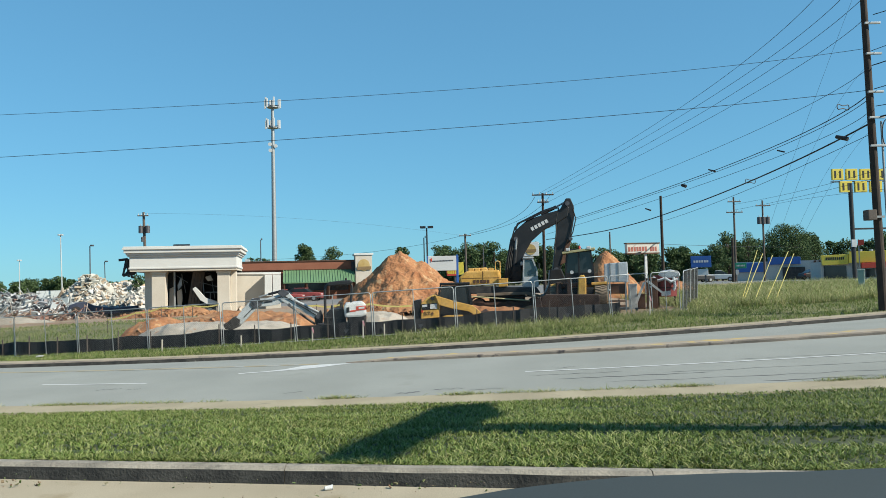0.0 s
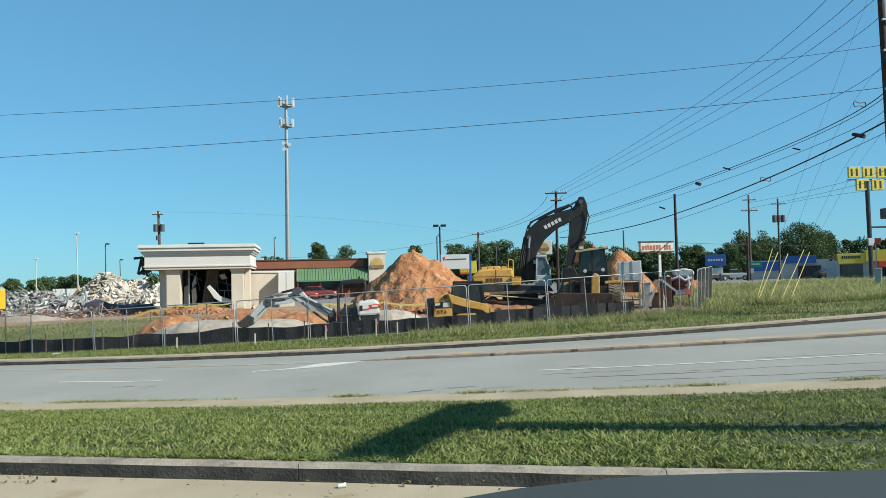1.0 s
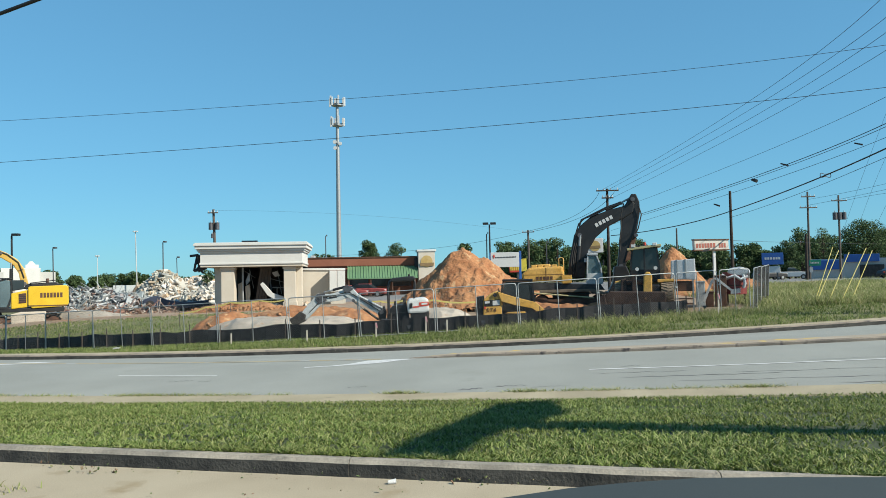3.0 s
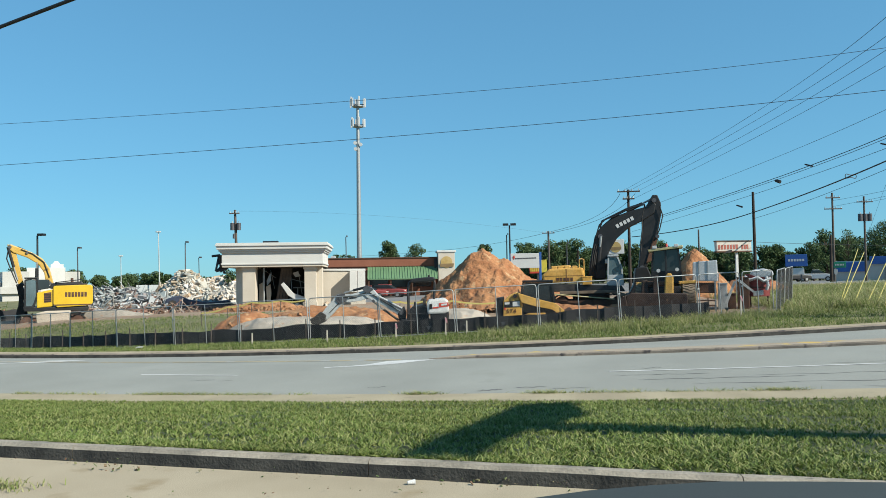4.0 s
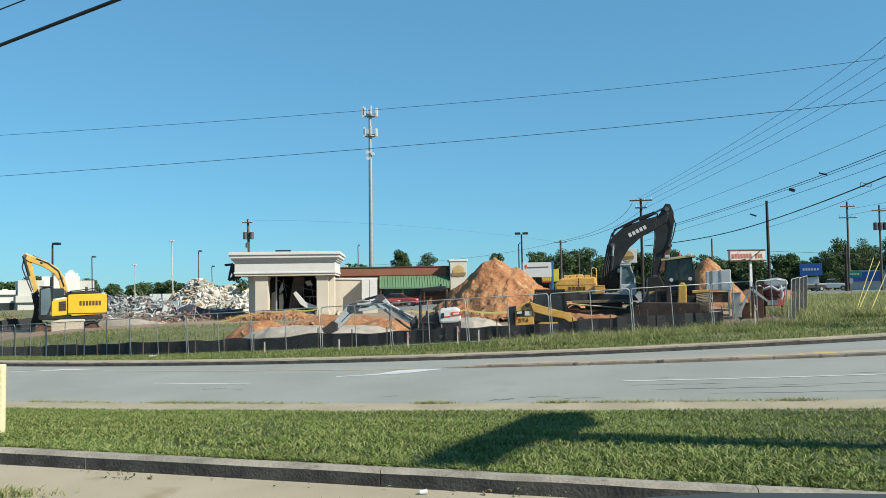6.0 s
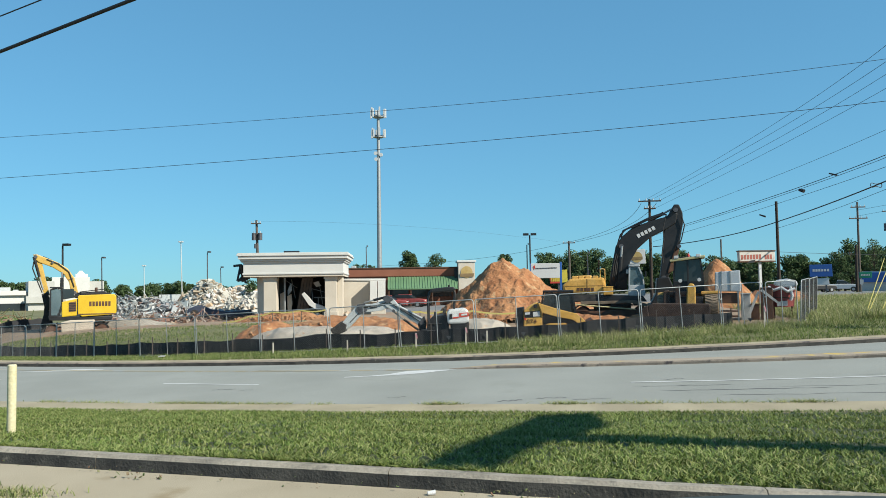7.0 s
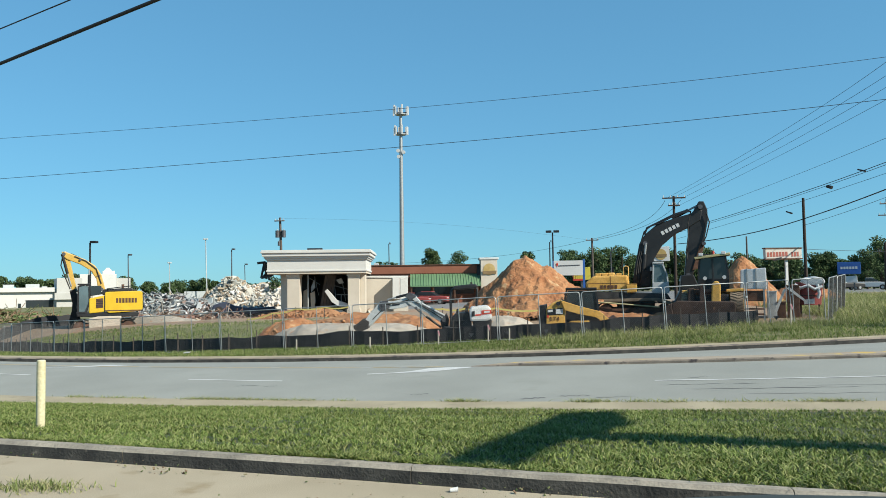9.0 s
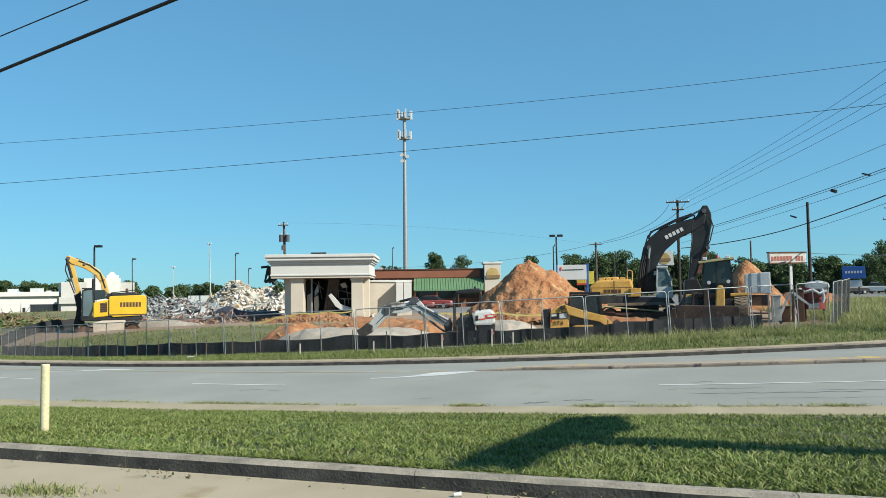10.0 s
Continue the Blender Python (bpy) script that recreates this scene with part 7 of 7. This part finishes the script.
def car(p, ln, mat, label, yaw, pickup=False):
    z = ground_z(p[0], p[1])
    v = thing("car", pose(p[0], p[1], z, 0, 0, yaw), label, "car", "parked cars")
    s = ln / 4.6
    low = [(-2.3, 0.35), (2.3, 0.35), (2.32, 0.75), (2.1, 0.9), (1.2, 0.98), (-1.3, 1.0), (-2.2, 0.95), (-2.32, 0.6)]
    top = [(1.15, 0.97), (0.5, 1.42), (-0.35, 1.46), (-0.45, 0.99)] if pickup else [(1.15, 0.97), (0.45, 1.42), (-1.0, 1.45), (-1.8, 0.99)]
    part("body", plate([(a * s, b * s) for a, b in low], -0.9 * s, 0.9 * s, 0.1), mat, v)
    roof = part("cabin", plate([(a * s, b * s) for a, b in top], -0.72 * s, 0.72 * s, 0.06), M["glass"], v)
    part("roof_panel", box((-0.8 * s if not pickup else -0.35 * s, -0.7 * s, 1.42 * s), (0.45 * s, 0.7 * s, 1.49 * s), 0.03), mat, v)
    for a in (-1.4, 1.45):
        for y in (-0.92, 0.72):
            w = part("wheel", rod((a * s, y * s, 0.32 * s), (a * s, (y + 0.2) * s, 0.32 * s), 0.33 * s, n=18), M["rubber"], v)
            part("rim", rod((a * s, (y - 0.01) * s, 0.32 * s), (a * s, (y + 0.21) * s, 0.32 * s), 0.18 * s, n=14), M["steel"], w)
    part("headlight", box((2.2 * s, -0.8 * s, 0.7 * s), (2.34 * s, -0.5 * s, 0.82 * s), 0.02), M["sign_white"], v)
    part("headlight", box((2.2 * s, 0.5 * s, 0.7 * s), (2.34 * s, 0.8 * s, 0.82 * s), 0.02), M["sign_white"], v)
    part("tail_light", box((-2.34 * s, -0.85 * s, 0.7 * s), (-2.22 * s, -0.6 * s, 0.85 * s), 0.02), M["orange"], v)


car((41.66, 118.00, 0.81), 5.2, M["white"], "white pickup truck parked beyond the field", -20, True)
car((36.62, 112.00, 0.92), 4.6, M["black"], "black car parked beyond the field", 20)
car((49.85, 104.00, 0.76), 4.4, M["black"], "black car parked by the diner", 8)
car((51.41, 102.00, 0.72), 4.8, M["steel_dark"], "dark grey car parked by the diner", -4)
car((-18.2, 88.00, 0.89), 4.6, M["red"], "red car parked outside the restaurant", 5)
car((-16.4, 90.50, 0.83), 4.8, M["red"], "red car parked outside the restaurant", -5)
office_sign()
restaurant()
flat_building()
tile_sign()
diner()
small_signs()


# yellow guards over guy wires
def guy_guard(a, b):
    a, b = Vector(a), Vector(b)
    a.z = ground_z(a.x, a.y) - 0.15
    ob = tagged(part("guy_guard", rod(a, b, 0.02, 0.018, n=8), M["pile_yellow"]), "yellow plastic guard on a slanting guy wire", "wire guard", "guy wire guards")


guy_guard((14.01, 37.00, 0.81), (15.36, 38.00, 2.94))
guy_guard((13.86, 36.50, 0.66), (15.42, 37.50, 2.76))
guy_guard((14.40, 36.50, 0.70), (15.88, 37.50, 2.66))
guy_guard((14.95, 36.50, 0.69), (16.65, 37.50, 2.84))
guy_guard((15.62, 37.00, 0.82), (17.14, 38.00, 2.73))


# ---- the near side ----
def bollard():
    p = (-6.65, 8.99, 0.01)
    v = thing("bollard", pose(p[0], p[1], ground_z(p[0], p[1])), "cream painted steel pipe bollard in the lawn", "bollard")
    part("pipe", rod((0, 0, -0.3), (0, 0, 0.85), 0.053, n=24), M["pipe"], v)
    part("cap", rod((0, 0, 0.85), (0, 0, 0.862), 0.053, 0.042, n=24), M["pipe"], v)


def litter():
    v = thing("paper_cup", pose(*(-1.00, 6.55, -0.00), 0, 0, 20) @ Matrix.Diagonal((0.7, 0.7, 0.7, 1)), "crushed white paper cup lying by the kerb", "litter")
    bm = bmesh.new()
    add_rod(bm, (-0.045, 0, 0.025), (0.045, 0, 0.03), 0.022, 0.032, 12)
    part("cup", bm, M["sign_white"], v)
    part("cup_rim", rod((0.045, 0, 0.03), (0.05, 0, 0.03), 0.034, n=12), M["sign_white"], v)
    v = thing("paper_scrap", pose(-16.5, fence_y(-16.5) - 2.3, ground_z(-16.5, fence_y(-16.5) - 2.3) + 0.08), "white paper scrap on the verge", "litter")
    part("sheet", plate([(-0.14, 0), (0.12, 0.02), (0.16, 0.07), (-0.1, 0.06)], -0.08, 0.08, 0.01), M["sign_white"], v)


def parked_car():
    """The car that the camera stands in: bonnet and body below the eye."""
    v = thing("parked_car", pose(0, 0, 0), "dark grey car with a smooth painted bonnet", "car")
    edge = [(-0.14, 2.00, 1.13), (0.01, 2.08, 1.13), (0.16, 2.16, 1.13), (0.33, 2.22, 1.13), (0.53, 2.27, 1.13), (0.78, 2.32, 1.12), (1.06, 2.36, 1.11), (1.32, 2.38, 1.11), (1.62, 2.36, 1.11), (1.87, 2.25, 1.13)]
    n = len(edge)
    verts, faces = [], []
    for k in range(9):
        s = k / 8
        for x, y, z in edge:
            verts.append((x, y + (0.9 - y) * s, z + 0.02 * math.sin(math.pi * s)))
    for k in range(8):
        for c in range(n - 1):
            faces.append((k * n + c, (k + 1) * n + c, (k + 1) * n + c + 1, k * n + c + 1))
    raw("bonnet", verts, faces, M["hood"], v, "dark grey painted bonnet", smooth=True)
    verts, faces = [], []
    for x, y, z in edge:
        verts += [(x, y, z), (x, y + 0.05, z - 0.03), (x, y + 0.09, z - 0.2), (x, y + 0.12, z - 0.5), (x, y + 0.05, 0.3)]
    for c in range(n - 1):
        for k in range(4):
            faces.append((c * 5 + k, c * 5 + 5 + k, c * 5 + 6 + k, c * 5 + 1 + k))
    raw("front_panel", verts, faces, M["hood"], v, smooth=True)
    x0, x1 = edge[0][0], edge[-1][0]
    zt = edge[0][2] - 0.03
    side = [(-2.6, 0.4), (2.0, 0.35), (2.02, zt - 0.2), (1.95, zt - 0.02), (0.9, zt), (-2.5, zt - 0.05), (-2.65, 0.7)]
    for x in (x0 - 0.04, x1 - 0.02):
        bm = plate(side, 0, 0.06, 0.02)
        bmesh.ops.transform(bm, matrix=Matrix.Translation((x + 0.06, 0, 0)) @ Matrix.Rotation(radians(90), 4, "Z"), verts=bm.verts[:])
        part("side_panel", bm, M["hood"], v)
    part("floor_pan", box((x0, -2.5, 0.35), (x1, 2.0, 0.45)), M["black"], v)
    part("dashboard", box((x0 + 0.05, 0.45, 0.75), (x1 - 0.05, 0.9, zt - 0.02), 0.06), M["rubber"], v)
    part("bumper", box((x0 + 0.05, 2.02, 0.3), (x1 - 0.05, 2.5, 0.6), 0.1), M["black"], v)
    for x in (x0 + 0.12, x1 - 0.32):
        part("seat", box((x, -0.9, 0.45), (x + 0.5, -0.35, 0.95), 0.08), M["rubber"], v)
        part("headlight", box((x - 0.05, 2.12, zt - 0.3), (x + 0.3, 2.3, zt - 0.12), 0.04), M["sign_white"], v)
    for x in (x0 + 0.12, x1 - 0.12):
        for y in (1.45, -1.55):
            w = part("wheel", rod((x - 0.11, y, 0.35), (x + 0.11, y, 0.35), 0.35, n=24), M["rubber"], v)
            part("rim", rod((x - 0.12, y, 0.35), (x + 0.12, y, 0.35), 0.2, n=18), M["steel"], w)


def pole_structure():
    """Unseen caster added beside the car park, outlined to throw the lawn's shadow."""
    h, reach = 9.2, 1 / math.tan(se)
    kx, ky = reach * math.sin(sa), reach * math.cos(sa)
    v = thing("pole_structure", pose(kx * h, ky * h, 0), "unseen cantilever blade beside the car park, added to shade the lawn", "sign")
    bm, ring = bmesh.new(), []
    for x, y in ((-1.18, 6.9), (-1.0, 8.6), (-0.72, 10.6), (-0.2, 15.2), (0.85, 15.5), (0.95, 12.6), (0.45, 10.8), (-0.15, 9.0), (-0.5, 6.9)):
        z = ground_z(x, y)
        ring.append(bm.verts.new((x - kx * z, y - ky * z, h)))
    face = bm.faces.new(ring)
    up = bmesh.ops.extrude_face_region(bm, geom=[face])["geom"]
    bmesh.ops.translate(bm, vec=(0, 0, 0.05), verts=[g for g in up if isinstance(g, bmesh.types.BMVert)])
    bmesh.ops.recalc_face_normals(bm, faces=bm.faces[:])
    part("shadow_blade", bm, M["sign_white"], v, "slanting white blade shaped to cast the lawn shadow")
    part("arm", box((-0.3, -0.5, -0.12), (11.5, 0.5, 0.0), 0.02, pose(0.3, 10.05, h - 0.01, 0, 0, -11)), M["steel_dark"], v, "flat dark steel arm added to cast the shadow band")
    part("post", box((11.2, 7.5, -0.5), (11.6, 8.1, h), 0.04), M["steel_dark"], v, "square dark steel post under the added arm")


bollard()
litter()
parked_car()
pole_structure()


# ---- grass ----
def blades(name, spots, mat, label, category, seed, lean=0.35):
    """Tufts of thin bent blades. spots: x, y, height, width."""
    rnd = np.random.default_rng(seed)
    xs = np.array(spots, float)
    n = len(xs)
    z = np.array([ground_z(a, b) for a, b in xs[:, :2]]) - 0.01
    a = rnd.uniform(0, 2 * np.pi, n)
    d = np.stack([np.cos(a), np.sin(a)], 1)
    l = rnd.normal(0, lean, (n, 2))
    h, w = xs[:, 2], xs[:, 3]
    base = np.column_stack([xs[:, :2], z])
    left = base - np.column_stack([d * w[:, None], np.zeros(n)])
    right = base + np.column_stack([d * w[:, None], np.zeros(n)])
    mid_c = base + np.column_stack([l * h[:, None] * 0.35, h * 0.6])
    ml = mid_c - np.column_stack([d * w[:, None] * 0.7, np.zeros(n)])
    mr = mid_c + np.column_stack([d * w[:, None] * 0.7, np.zeros(n)])
    tip = base + np.column_stack([l * h[:, None], h * 0.95])
    verts = np.stack([left, right, mr, ml, tip], 1).reshape(-1, 3)
    k = np.arange(n) * 5
    faces = [f for b in k.tolist() for f in ((b, b + 1, b + 2, b + 3), (b + 3, b + 2, b + 4))]
    ob = raw(name, verts.tolist(), faces, mat)
    return tagged(ob, label, category, kind="stuff")


grass = np.random.default_rng(7)


def scatter(n, x0, x1, lo, hi, h0, h1, w, near=0.0, clump=0.0):
    """Spots over a strip between lo(x) and hi(x); clump gathers them into tussocks with gaps between."""
    out = []
    for x, s, h in zip(grass.uniform(x0, x1, n), grass.random(n), grass.uniform(h0, h1, n)):
        s = s ** (1 + near)
        a, b = lo(x), hi(x)
        y = a + (b - a) * s
        patch = 1 + 0.35 * noise.noise(Vector((x * 0.5, y * 0.5, 0)))
        if clump:
            q = noise.noise(Vector((x * 11.0, y * 9.0, 2))) + 0.7 * noise.noise(Vector((x * 0.35, y * 2.2 + 0.3 * x, 5)))
            if q < -0.17:
                continue
            patch *= 1 + clump * q
        out.append((x, y, h * patch, w * (0.7 + 0.6 * h / h1)))
    return out


blades("lawn_grass", scatter(290000, -17, 12, lambda x: kerb_y(x) + 0.01, lambda x: near_y(x) - 1.1, 0.025, 0.06, 0.0072, 0.6, 0.6), M["blade"], "mown green lawn grass", "grass", 1, 0.9)
blades("kerb_grass", scatter(5000, -17, 12, lambda x: kerb_y(x) + 0.005, lambda x: kerb_y(x) + 0.05, 0.04, 0.09, 0.006, 0, 0.5), M["blade"], "grass hanging over the kerb", "grass", 9, 1.2)
blades("verge_weeds", scatter(85000, -38, 30, lambda x: far_y(x) + 0.85, lambda x: fence_y(x) + 0.35, 0.05, 0.15, 0.011, 0, 0.5), M["verge_blade"], "rough green grass along the verge", "grass", 2, 0.7)
blades("fence_weeds", scatter(11000, -2, 12.5, lambda x: fence_y(x) - 1.5, lambda x: fence_y(x) + 0.3, 0.08, 0.3, 0.007, 0, 0.9), M["weed"], "tall weeds along the fence foot", "weeds", 3, 0.5)
blades("field_weeds", scatter(120000, 11, 44, lambda x: max(far_y(x) + 1.0, fence_y(min(x, 12.5))), lambda x: 60.0, 0.15, 0.45, 0.011, 0.4, 0.7), M["weed"], "tall rough weeds in the open field", "weeds", 4, 0.6)
blades("site_grass", scatter(24000, -44, -15, lambda x: fence_y(x) + 0.8, lambda x: max(fence_y(x) + 2, 51.0), 0.06, 0.16, 0.016), M["verge_blade"], "patchy grass behind the fence", "grass", 5)
tufts = []
for x, n in ((-9.8, 60), (-9.2, 80), (-8.7, 70), (-8.0, 60), (-7.3, 50), (-6.6, 40), (-5.5, 25), (-2.55, 90), (-2.3, 50), (0.35, 90), (0.6, 40), (1.35, 40), (2.0, 70), (3.0, 25), (3.4, 30), (3.9, 25), (4.6, 40), (4.95, 90), (7.6, 70), (8.0, 30), (8.5, 40), (-11.5, 40), (-12.4, 40), (-13.5, 60)):
    for k in range(3 * n):
        tx = x + grass.normal(0, 0.24)
        tufts.append((tx, near_y(tx) + grass.normal(-0.03, 0.06), grass.uniform(0.04, 0.14), 0.009))
blades("gutter_weeds", tufts, M["weed"], "weeds growing in the gutter joint", "weeds", 6, 1.1)
lot_x, lot_y, _ = (-4.66, 6.28, -0.00)
lot = [(lot_x + grass.normal(0, 0.22), lot_y + grass.normal(0, 0.09), grass.uniform(0.03, 0.09), 0.006) for k in range(500)]
blades("lot_weeds", lot, M["weed"], "weeds in a crack of the car park", "weeds", 8, 0.7)
chunks("kerb_litter", (0.03, 6.59, -0.00)[0], (0.03, 6.59, -0.00)[1], 0.7, 0.1, 0.02, 420, 0.02, M["brush"], "dead leaves and grit along the kerb", "litter", 31, 0.4)
chunks("kerb_litter", (-3.83, 6.92, -0.00)[0], (-3.83, 6.92, -0.00)[1], 0.28, 0.05, 0.02, 120, 0.022, M["brush"], "dead leaves on the car park", "litter", 32, 0.4)

for k in range(7):
    gx = -7.5 + 1.5 * k
    chunks("kerb_grit", gx, kerb_y(gx) - 0.24, 0.95, 0.07, 0.01, 170, 0.016, M["brush"], "grit and dead leaves at the kerb foot", "litter", 40 + k, 0.4)
rnd_lot = random.Random(3)
for k in range(26):
    gx, gy = rnd_lot.uniform(-5.5, 1.0), rnd_lot.uniform(5.2, 6.4)
    chunks("leaf_litter", gx, gy, 0.12, 0.04, 0.01, 10, 0.02, M["brush"], "a few dead leaves on the paving", "litter", 60 + k, 0.3)


# cracks and patches on the road
def crack(x0, y0, x1, y1, w, seed):
    rnd = random.Random(seed)
    a, b = [], []
    for k in range(15):
        s = k / 14
        x, y = x0 + (x1 - x0) * s, y0 + (y1 - y0) * s + rnd.uniform(-0.06, 0.06)
        ww = w * rnd.uniform(0.3, 1.1) * (1 if 0 < k < 14 else 0.1)
        a.append((x, y - ww / 2))
        b.append((x, y + ww / 2))
    paint("tar_crack", a, b, "dark tar-filled crack in the asphalt", M["tar"], 0.004)


for k, (x0, x1, off, w) in enumerate(((2.5, 6.0, 1.6, 0.05), (3.5, 9.5, 1.0, 0.05), (2.0, 4.2, 2.2, 0.04), (5.0, 10.5, 2.0, 0.035), (-1.2, -0.6, 0.45, 0.12), (-0.3, 0.4, 0.75, 0.08), (6.5, 9.0, 0.4, 0.06), (2.8, 3.3, 3.3, 0.05), (7.0, 12.0, 3.6, 0.03), (-9.5, -8.8, 2.0, 0.06), (-8.6, -8.2, 1.9, 0.05), (-10.0, -8.6, 6.5, 0.04), (10.0, 14.0, 2.6, 0.04), (-4.0, -3.5, 0.9, 0.05), (0.5, 1.4, 0.6, 0.04))):
    crack(x0, near_y(x0) + off, x1, near_y(x1) + off + 0.15, w, k)
